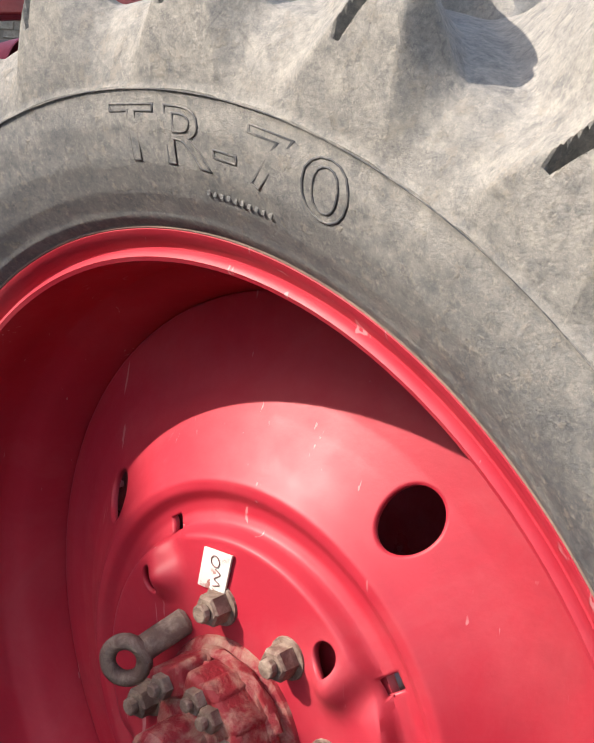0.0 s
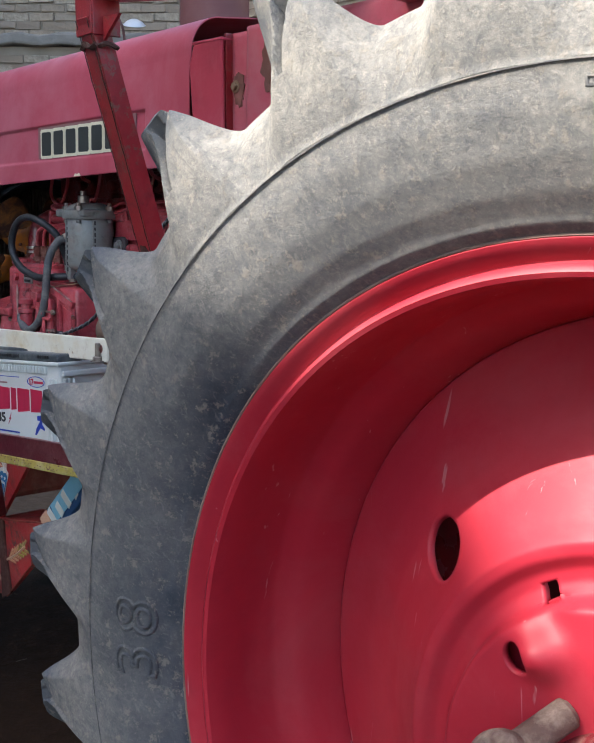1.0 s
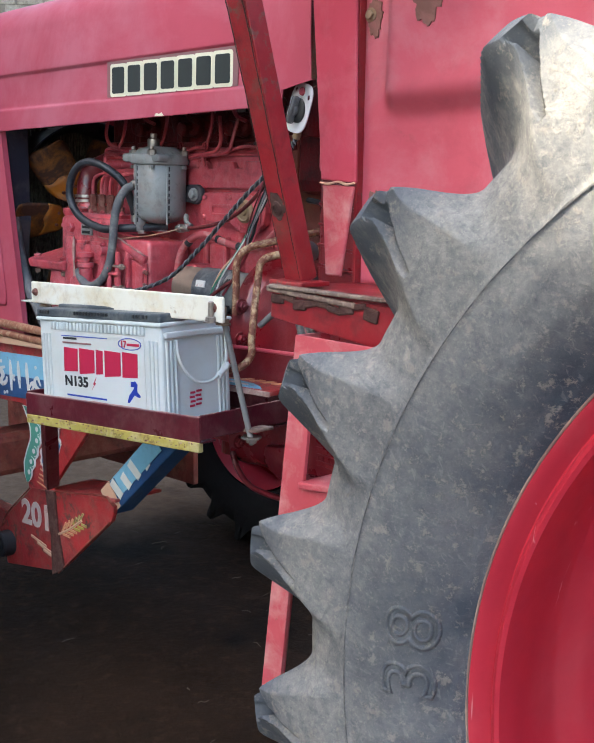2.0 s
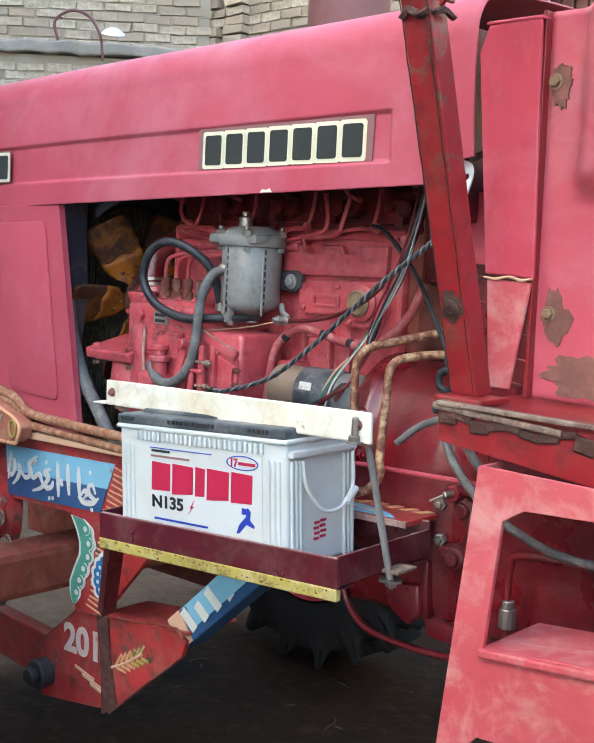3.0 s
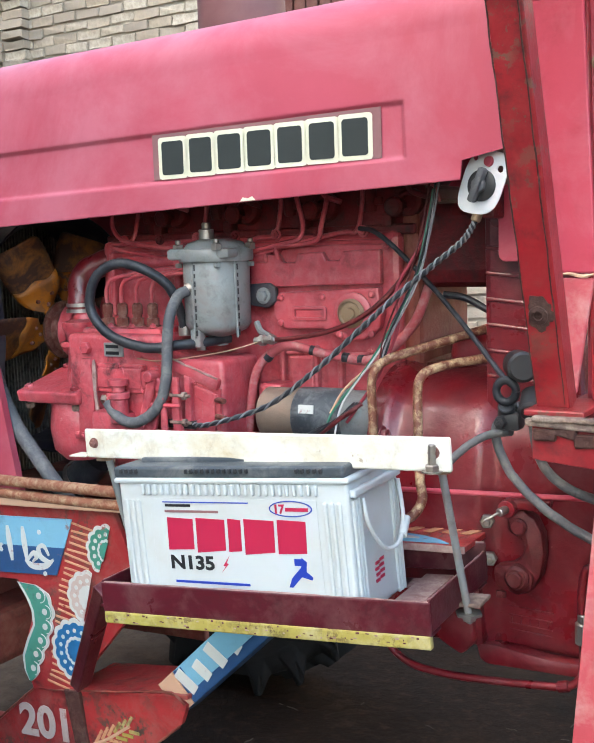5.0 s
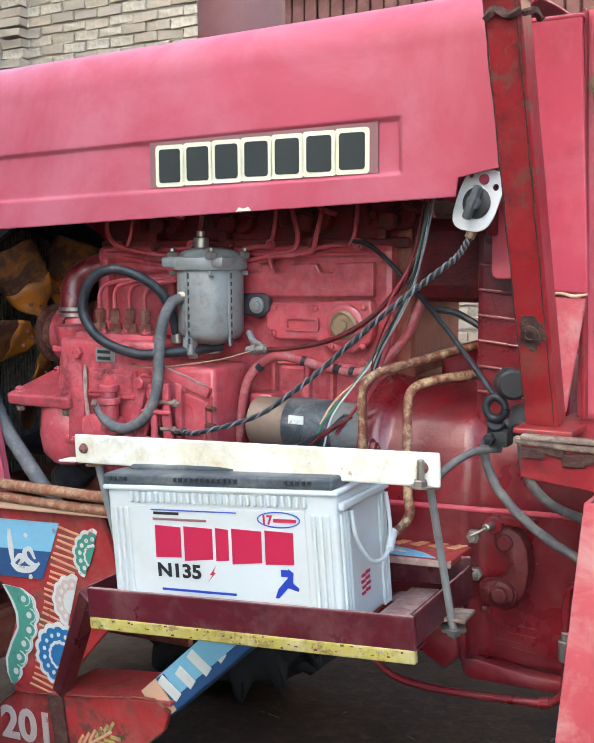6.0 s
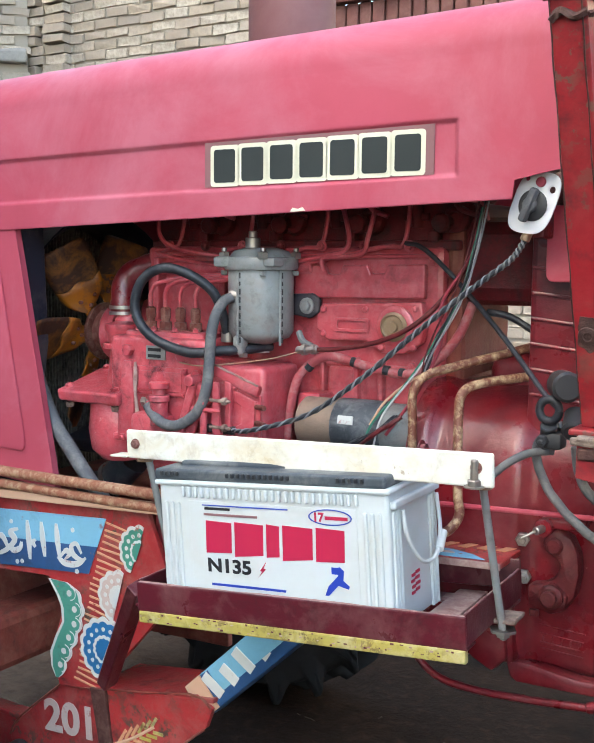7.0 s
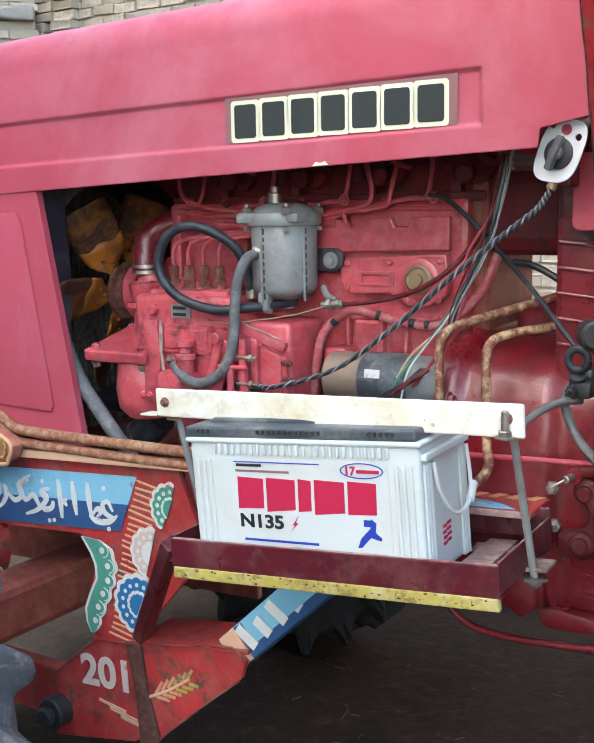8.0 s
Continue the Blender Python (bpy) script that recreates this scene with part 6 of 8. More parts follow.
# ---- small castings, bolts and pipes that break up the engine's faces
def engine_details():
    rnd = random.Random(21)
    F = 1.43

    def bolt(x, y, z, d=(0, -1, 0), r=0.0085, mat="engine"):
        part("engine_bolt", boxes(lathe([(0, 0), (r * 1.45, 0), (r * 1.4, 0.0018), (0, 0.0018)], (x, y, z), d, 14), hexnut(Vector((x, y, z)) + Vector(d) * 0.0015, d, r, r * 0.8, r * 0.45, r * 0.4)), M[mat], tractor)
    # seams and stepped bosses of the block
    for z, x0, x1 in ((1.282, -3.02, -2.42), (1.086, -2.66, -2.42), (0.936, -2.68, -2.42)):
        part("cast_seam", tube([(x0 + (x1 - x0) * k / 9, F - 0.003, z + rnd.uniform(-0.0015, 0.0015)) for k in range(10)], 0.0045, 8, 2), M["engine"], tractor, smooth=True)
    for k in range(7):
        bolt(-2.995 + 0.088 * k, F - 0.012, 1.300, r=0.0075, mat="head" if k % 2 else "engine")
    for x, z in ((-2.655, 1.09), (-2.60, 1.09), (-2.46, 1.09), (-2.425, 1.055), (-2.43, 0.985), (-2.655, 0.945), (-2.57, 0.94), (-2.49, 0.94), (-2.645, 1.275), (-2.425, 1.275)):
        bolt(x, F - 0.004, z, r=0.007)
    for k in range(4):
        x = -2.972 + 0.165 * k
        part("head_boss", lathe([(0.026, 0), (0.024, 0.014), (0.017, 0.020), (0.012, 0.020), (0.011, 0.012), (0, 0.012)], (x + 0.082, 1.462, 1.345), (0, -1, 0.15), 20), M["head"], tractor, smooth=True)
        part("head_pipe", tube([(x + 0.02, 1.44, 1.392), (x + 0.05, 1.42, 1.402), (x + 0.085, 1.415, 1.395), (x + 0.10, 1.42, 1.365), (x + 0.13, 1.425, 1.352)], 0.0048, 8), M["head"] if k % 2 else M["engine"], tractor, smooth=True)
        part("banjo_union", boxes(rod((x + 0.02, 1.452, 1.392), (x + 0.02, 1.428, 1.392), 0.0095, 12), hexnut((x + 0.02, 1.428, 1.392), (0, -1, 0), 0.0085, 0.006, 0, 0)), M["steel"], tractor)
        part("stud_block", box((x + 0.045, 1.448, 1.318), (0.020, 0.024, 0.022), 0.004), M["head"], tractor)
    # ribs and pads between pump and block
    for x, w in ((-3.02, 0.012), (-2.86, 0.016), (-2.815, 0.010)):
        part("cast_rib", box((x, F - 0.012, 1.215), (w, 0.03, 0.125), 0.004), M["engine"], tractor)
    part("upper_gallery", rod((-3.03, F - 0.012, 1.255), (-2.66, F - 0.012, 1.262), 0.0125, 16, 0.003), M["engine"], tractor, smooth=True)
    # pump body: seams, cover plate and screws
    part("pump_cover", boxes(box((-2.915, 1.290, 1.045), (0.125, 0.008, 0.055), 0.004), box((-2.915, 1.286, 1.045), (0.105, 0.006, 0.038), 0.003)), M["engine"], tractor)
    for x, z in ((-2.972, 1.066), (-2.858, 1.066), (-2.972, 1.024), (-2.858, 1.024), (-2.915, 1.068)):
        bolt(x, 1.285, z, r=0.0048)
    for x in (-2.995, -2.955, -2.905, -2.855, -2.825):
        bolt(x, 1.318, 1.1375, (0, 0, 1), 0.0058)
    part("pump_foot", boxes(box((-2.93, 1.31, 0.930), (0.21, 0.05, 0.016), 0.005), box((-2.99, 1.30, 0.945), (0.02, 0.02, 0.05), 0.004)), M["engine"], tractor)
    for x in (-3.005, -2.94, -2.87):
        bolt(x, 1.286, 0.932, r=0.007)
    # governor: raised edge, bolts, springs
    part("governor_edge", tube([(-2.803, 1.288, 1.052), (-2.803, 1.288, 0.930), (-2.690, 1.288, 0.930), (-2.690, 1.288, 1.035)], 0.0038, 6, 1, straight=True), M["engine"], tractor)
    for x, z in ((-2.795, 1.035), (-2.697, 1.020), (-2.697, 0.94), (-2.795, 0.94), (-2.745, 1.045)):
        bolt(x, 1.290, z, r=0.0052)
    # drain and bleed pipes low on the block
    part("oil_pipe", tube([(-3.03, 1.36, 0.95), (-2.99, 1.335, 0.91), (-2.90, 1.33, 0.895), (-2.76, 1.34, 0.90), (-2.68, 1.37, 0.92), (-2.64, 1.40, 0.955)], 0.0065, 10), M["engine"], tractor, smooth=True)
    # housing: bolts on the flange and cast ridges
    for z in (0.68, 0.75, 0.90, 0.97):
        bolt(-2.382, 1.300, z, (1, 0, 0), 0.011, "bell")


engine_details()


# ---- hoses, cables and pipes on the engine
def lines():
    def run(name, pts, r, mat, label="", **kw):
        part(name, tube(pts, r, **kw), M[mat], tractor, label, smooth=True)
    run("fuel_hose", [(-2.722, 1.372, 1.116), (-2.745, 1.325, 1.112), (-2.785, 1.288, 1.109), (-2.836, 1.268, 1.106), (-2.910, 1.258, 1.130), (-2.948, 1.255, 1.178), (-2.935, 1.258, 1.232), (-2.893, 1.266, 1.257), (-2.845, 1.280, 1.248), (-2.806, 1.305, 1.215), (-2.795, 1.325, 1.165), (-2.795, 1.335, 1.130)], 0.0092, "hose", "black rubber hose in a loop", seg=14)
    run("fuel_hose", [(-2.762, 1.305, 1.207), (-2.775, 1.290, 1.195), (-2.782, 1.270, 1.150), (-2.786, 1.260, 1.050), (-2.806, 1.256, 1.000), (-2.846, 1.254, 0.973), (-2.880, 1.254, 0.972), (-2.908, 1.258, 0.986), (-2.928, 1.266, 1.000)], 0.0098, "greyhose", "grey rubber hose", seg=14)
    part("hose_end", rod((-2.770, 1.308, 1.210), (-2.745, 1.315, 1.210), 0.010), M["steel"], tractor)
    part("hose_end", rod((-2.795, 1.336, 1.142), (-2.795, 1.336, 1.122), 0.0125), M["steel"], tractor)
    run("battery_cable", [(-2.760, 1.285, 0.968), (-2.700, 1.270, 0.974), (-2.580, 1.266, 1.013), (-2.480, 1.262, 1.078), (-2.399, 1.262, 1.144), (-2.330, 1.262, 1.200), (-2.268, 1.265, 1.247), (-2.225, 1.268, 1.280), (-2.205, 1.272, 1.312)], 0.0040, "hose", "black cable with a pale twisted strand", seg=12, n=14)
    core = smooth_path([(-2.760, 1.285, 0.968), (-2.700, 1.270, 0.974), (-2.580, 1.266, 1.013), (-2.480, 1.262, 1.078), (-2.399, 1.262, 1.144), (-2.330, 1.262, 1.200), (-2.268, 1.265, 1.247), (-2.225, 1.268, 1.280), (-2.205, 1.272, 1.312)], 40)
    for ph in (0.0, math.pi):
        twist = []
        for k, c in enumerate(core):
            t = (core[min(k + 1, len(core) - 1)] - core[max(k - 1, 0)]).normalized()
            s = Vector((0, 1, 0)).cross(t).normalized()
            w = 0.36 * k + 0.5 * math.sin(k * 0.11) + ph
            twist.append(c + s * 0.0034 * math.cos(w) + Vector((0, -0.0034, 0)) * math.sin(w))
        part("cable_strand", tube(twist, 0.0019, 6, 1, straight=True), M["strand" if ph else "greyhose"], tractor, smooth=True)
    part("cable_lug", boxes(box((-2.775, 1.29, 0.968), (0.07, 0.03, 0.014), 0.004)), M["black"], tractor)
    part("cable_boot", rod((-2.208, 1.270, 1.306), (-2.200, 1.272, 1.326), 0.0075), M["brass"], tractor)
    run("throttle_cable", [(-2.640, 1.338, 1.116), (-2.560, 1.334, 1.122), (-2.481, 1.330, 1.138), (-2.420, 1.330, 1.165), (-2.371, 1.338, 1.208), (-2.330, 1.345, 1.265), (-2.311, 1.350, 1.325), (-2.318, 1.37, 1.375)], 0.0044, "lever", "thin red control cable")
    part("cable_nut", boxes(rod((-2.645, 1.338, 1.115), (-2.600, 1.336, 1.119), 0.007), hexnut((-2.632, 1.337, 1.116), (1, 0, 0.1), 0.011, 0.008, 0, 0), hexnut((-2.612, 1.337, 1.118), (1, 0, 0.1), 0.010, 0.006, 0, 0)), M["steel"], tractor)
    run("control_cable", [(-2.300, 1.335, 1.360), (-2.306, 1.33, 1.315), (-2.330, 1.33, 1.22), (-2.372, 1.33, 1.150), (-2.384, 1.328, 1.110), (-2.394, 1.318, 1.080)], 0.0036, "hose", seg=8)
    run("wire", [(-2.298, 1.33, 1.360), (-2.310, 1.322, 1.290), (-2.330, 1.318, 1.215), (-2.372, 1.316, 1.140), (-2.420, 1.312, 1.070), (-2.475, 1.305, 1.003), (-2.49, 1.30, 0.96)], 0.0022, "wire_g", "green wire", seg=8)
    run("wire", [(-2.296, 1.33, 1.360), (-2.303, 1.324, 1.30), (-2.318, 1.322, 1.235), (-2.345, 1.318, 1.175), (-2.395, 1.314, 1.100), (-2.455, 1.306, 1.02), (-2.47, 1.30, 0.965)], 0.0018, "wire_w", "white wire", seg=8)
    run("wire", [(-2.303, 1.34, 1.360), (-2.320, 1.332, 1.280), (-2.365, 1.33, 1.205), (-2.365, 1.33, 1.14), (-2.40, 1.32, 1.06), (-2.452, 1.31, 0.985)], 0.0028, "wire_r", "red wire", seg=8)
    run("wire", [(-2.480, 1.306, 1.00), (-2.455, 1.31, 1.040), (-2.415, 1.315, 1.075), (-2.375, 1.32, 1.10)], 0.0020, "sign_peach", seg=8)
    for dx, col in ((0.006, "hose"), (0.012, "strand"), (-0.004, "lever")):
        run("wire", [(-2.298 + dx, 1.325, 1.372), (-2.310 + dx, 1.318, 1.300), (-2.330 + dx, 1.314, 1.230), (-2.362 + dx, 1.312, 1.165), (-2.384 + dx * 0.5, 1.314, 1.115), (-2.392, 1.318, 1.080)], 0.0016, col, seg=8)
    run("wire", [(-2.33, 1.34, 1.372), (-2.30, 1.335, 1.365), (-2.288, 1.33, 1.34)], 0.0026, "redhose", seg=8)
    run("black_pipe", [(-2.47, 1.41, 1.305), (-2.440, 1.400, 1.300), (-2.400, 1.390, 1.275), (-2.338, 1.375, 1.222), (-2.250, 1.315, 1.155), (-2.165, 1.255, 1.083), (-2.14, 1.24, 1.066)], 0.0042, "hose", "black flexible pipe", seg=10)
    run("black_pipe", [(-2.325, 1.43, 1.190), (-2.29, 1.43, 1.185), (-2.255, 1.43, 1.168), (-2.21, 1.43, 1.140)], 0.006, "hose", seg=8)
    run("heater_hose", [(-2.682, 1.365, 0.945), (-2.670, 1.362, 1.020), (-2.655, 1.362, 1.065), (-2.625, 1.368, 1.094), (-2.590, 1.376, 1.103), (-2.519, 1.392, 1.086), (-2.450, 1.395, 1.080), (-2.400, 1.398, 1.108), (-2.365, 1.405, 1.150), (-2.345, 1.415, 1.205)], 0.0082, "redhose", "dusty red hose", seg=12)
    for a, b in (((-2.560, 1.3835, 1.0965), (-2.552, 1.3850, 1.0945)), ((-2.640, 1.3645, 1.0795), (-2.632, 1.3660, 1.0875)), ((-2.500, 1.3930, 1.0840), (-2.488, 1.3935, 1.0825)), ((-2.470, 1.3945, 1.0805), (-2.460, 1.3948, 1.0800))):
        part("tape_wrap", rod(a, b, 0.0089, 12, 0.001), M["hose"], tractor)
    run("hydraulic_pipe", [(-2.20, 1.47, 1.150), (-2.281, 1.400, 1.124), (-2.350, 1.345, 1.102), (-2.385, 1.318, 1.088), (-2.399, 1.302, 1.062), (-2.397, 1.298, 1.000), (-2.396, 1.296, 0.95)], 0.0076, "brown_pipe", "rusty yellow-flecked steel pipe", seg=12)
    run("hydraulic_pipe", [(-2.16, 1.44, 1.100), (-2.241, 1.375, 1.090), (-2.290, 1.315, 1.082), (-2.306, 1.284, 1.068), (-2.308, 1.276, 1.030), (-2.296, 1.252, 0.920), (-2.290, 1.246, 0.885), (-2.300, 1.230, 0.862), (-2.322, 1.215, 0.853)], 0.0076, "brown_pipe", "rusty yellow-flecked steel pipe", seg=12)
    # cable clamps and rubber parts near the running board
    part("rubber_buffer", boxes(rod((-2.135, 1.24, 1.100), (-2.108, 1.185, 1.103), 0.0215, 24, 0.004)), M["black"], tractor, "black rubber buffer", smooth=True)
    ring = [Vector((-2.140 + 0.0145 * math.cos(t), 1.205, 1.066 + 0.0155 * math.sin(t))) for t in np.linspace(0, 2 * math.pi, 17)]
    part("iron_eye", boxes(tube(ring, 0.0062, 10, 2), rod((-2.14, 1.205, 1.045), (-2.15, 1.235, 1.01), 0.012)), M["hose"], tractor, smooth=True)
    part("knuckle", boxes(rod((-2.103, 1.215, 1.062), (-2.096, 1.18, 1.040), 0.018, 20, 0.004), box((-2.135, 1.215, 1.022), (0.03, 0.03, 0.024), 0.005), hexnut((-2.146, 1.20, 1.022), (0, -1, 0), 0.009, 0.010, 0.004, 0.004)), M["black"], tractor, smooth=True)
    run("grey_cable", [(-2.128, 1.23, 1.042), (-2.160, 1.245, 1.020), (-2.172, 1.25, 0.990), (-2.145, 1.245, 0.935), (-2.083, 1.235, 0.885), (-2.000, 1.225, 0.850), (-1.90, 1.22, 0.835), (-1.70, 1.25, 0.84)], 0.0070, "greyhose", "thick grey taped cable", seg=12, ripple=0.05, ripple_n=1)
    run("grey_cable", [(-2.235, 1.215, 0.952), (-2.205, 1.225, 0.980), (-2.176, 1.235, 0.996), (-2.140, 1.225, 1.004)], 0.0060, "greyhose", seg=12)
    run("grey_cable", [(-2.096, 1.19, 1.02), (-2.092, 1.195, 0.985), (-2.078, 1.20, 0.955), (-2.04, 1.20, 0.93), (-1.96, 1.20, 0.91)], 0.0068, "greyhose", seg=12)


lines()


def switch_plate():
    c = Vector((-2.192, 1.262, 1.361))
    rot = Matrix.Rotation(radians(10), 4, "Y") @ Matrix.Rotation(radians(-12), 4, "Z")
    pts = []
    for t in np.linspace(0, 2 * math.pi, 40, endpoint=False):
        c0, s0 = math.cos(t), math.sin(t)
        u, v = 0.036 * math.copysign(abs(c0) ** 0.62, c0), 0.046 * math.copysign(abs(s0) ** 0.62, s0)
        pts.append((u + 0.18 * v, v))
    bm = prism(pts, -0.0015, 0.0015, 0.001, holes=[circle_pts(0.026, 0.022, 0.005, 12), circle_pts(-0.018, 0.034, 0.004, 12)])
    bmesh.ops.transform(bm, matrix=Matrix.Translation(c) @ rot, verts=bm.verts)
    sp = part("switch_plate", bm, M["plate"], tractor, "pale metal switch plate hanging under the bonnet")
    for name, bm, mat in (("switch_ring", lathe([(0.0, 0.006), (0.019, 0.006), (0.023, 0.003), (0.023, 0.0)], (0, -0.0016, -0.004), (0, -1, 0), 28), "black"), ("switch_knob", boxes(box((0, -0.014, -0.004), (0.012, 0.014, 0.052), 0.004, Matrix.Rotation(radians(14), 3, "Y")), rod((0, -0.007, -0.004), (0, -0.016, -0.004), 0.011)), "greyhose"), ("plate_screw", lathe([(0.008, 0), (0.007, 0.004), (0, 0.005)], (0.006, -0.0016, 0.031), (0, -1, 0), 14), "wire_r")):
        bmesh.ops.transform(bm, matrix=Matrix.Translation(c) @ rot, verts=bm.verts)
        part(name, bm, M[mat], sp, smooth=True)
    part("plate_strap", boxes(box((-2.165, 1.285, 1.412), (0.09, 0.003, 0.012), 0.001, Matrix.Rotation(radians(-22), 3, "Y"))), M["dusty"], sp)


switch_plate()


# ---- roll frame post, cowl, cab side, running board and step
def beam(p0, p1, w, d, bevel=0.004, up=(0, 1, 0)):
    p0, p1 = Vector(p0), Vector(p1)
    z = (p1 - p0).normalized()
    y = (Vector(up) - z * Vector(up).dot(z)).normalized()
    x = y.cross(z)
    rot = Matrix((x, y, z)).transposed()
    return box((p0 + p1) / 2, (w, d, (p1 - p0).length), bevel, rot)


def roll_frame():
    f = part("roll_frame_post", boxes(beam((-2.048, 1.116, 1.062), (-2.058, 0.948, 1.60), 0.037, 0.006, 0.0015), beam((-2.027, 1.132, 1.062), (-2.037, 0.964, 1.60), 0.006, 0.036, 0.0015)), M["frame"], tractor, "red angle-iron roll frame post with chipped paint")
    part("weld", boxes(tube([(-2.075, 0.957, 1.548), (-2.062, 0.955, 1.557), (-2.047, 0.956, 1.549), (-2.034, 0.959, 1.555)], 0.0042, 8, 6, 0.35, 3), tube([(-2.034, 0.963, 1.552), (-2.024, 0.977, 1.556), (-2.022, 0.997, 1.550)], 0.0040, 8, 6, 0.25, 3)), M["scorch"], f, "burnt weld", smooth=True)
    part("upper_post", boxes(beam((-2.058, 0.952, 1.57), (-2.080, 0.940, 2.30), 0.050, 0.006, 0.0015), beam((-2.032, 0.979, 1.57), (-2.054, 0.967, 2.30), 0.006, 0.055, 0.0015)), M["frame"], f)
    part("cross_beam", beam((-2.034, 0.975, 1.655), (-1.33, 1.42, 1.655), 0.055, 0.05, 0.004, (0, 0, 1)), M["frame"], f, "red cross beam")
    part("gusset", prism([(-2.026, 1.56), (-2.026, 1.60), (-1.976, 1.60)], 0.969, 0.975), M["frame"], f)
    part("post_boss", boxes(lathe([(0.013, 0), (0.012, 0.002), (0.006, 0.003), (0.005, 0.0), (0.0, 0.0)], (-2.052, 1.075, 1.183), (0, -1, -0.3), 20)), M["scorch"], f, "scorched bolt boss")
    axis = Vector((0, -0.95, -0.296))
    blot = []
    for k in range(40):
        t = 2 * math.pi * k / 40
        q = 0.019 * (0.9 + 0.5 * noise.noise(Vector((math.cos(t), math.sin(t), 3.1)) * 1.6) + 0.2 * noise.noise(Vector((math.cos(t), math.sin(t), 7.7)) * 6))
        blot.append((q * math.cos(t), q * math.sin(t) * 1.25))
    bm = prism(blot, -0.0006, 0.0006)
    bmesh.ops.transform(bm, matrix=Matrix.Translation((-2.050, 1.0745, 1.184)) @ Matrix.Rotation(radians(17.4), 4, "X"), verts=bm.verts)
    part("burn_mark", bm, M["scorch"], f, "scorched patch round the bolt boss")
    for x in (-2.0665, -2.0295):
        pts = [(x - 0.010 * k / 16 + 0.0006 * math.sin(k * 2.3), 1.1125 - 0.168 * k / 16, 1.066 + 0.53 * k / 16) for k in range(17)]
        part("worn_edge", tube(pts, 0.0009, 6, 2, 0.5, 3), M["scorch"], f, smooth=True)
    part("foot_plate", box((-2.036, 1.118, 1.058), (0.078, 0.07, 0.008), 0.002), M["frame"], f)


roll_frame()


def running_board():
    rb = part("running_board", boxes(prism([(-2.062, 1.000), (-2.050, 0.998), (-1.35, 0.93), (-1.35, 1.035), (-2.062, 1.048)], 1.078, 1.086, 0.001), box((-1.70, 1.20, 1.046), (0.72, 0.24, 0.008), 0.002)), M["frame"], tractor, "red running board with a torn dirty edge")
    part("board_edge", boxes(box((-1.71, 1.074, 1.053), (0.70, 0.014, 0.007), 0.002), box((-1.97, 1.076, 1.043), (0.20, 0.010, 0.010), 0.003, Matrix.Rotation(radians(3), 3, "Y"))), M["dusty"], rb, "bent rusty edge strip")
    for k in range(9):
        x = -2.045 + 0.026 * k
        part("torn_edge", box((x, 1.0765, 1.032 + 0.006 * math.sin(k * 2.1)), (0.030, 0.006, 0.016 + 0.006 * math.sin(k * 3.3)), 0.003, Matrix.Rotation(radians(12 * math.sin(k * 1.7)), 3, "Y")), M["scorch"], rb)
    # step ladder plate with two big openings
    outer = [(-1.968, 0.982), (-1.62, 0.982), (-1.62, 0.30), (-2.030, 0.30)]
    h1 = [(-1.945, 0.735), (-1.93, 0.915), (-1.90, 0.935), (-1.80, 0.942), (-1.68, 0.93), (-1.68, 0.775), (-1.86, 0.752)]
    h2 = [(-1.985, 0.36), (-1.965, 0.590), (-1.945, 0.615), (-1.90, 0.620), (-1.70, 0.575), (-1.68, 0.36)]
    st = part("step_plate", prism(outer, 1.048, 1.056, 0.0012, holes=[h1, h2]), M["step"], rb, "faded pink-red step plate with two openings")
    part("step_side", prism([(-1.972, 0.982), (-1.966, 0.982), (-2.028, 0.30), (-2.034, 0.30)], 1.048, 1.10, 0.001), M["step"], st)
    part("step_tread", boxes(box((-1.80, 1.12, 0.752), (0.30, 0.16, 0.012), 0.003, Matrix.Rotation(radians(-7), 3, "Y"))), M["step"], st, "worn step tread")


running_board()


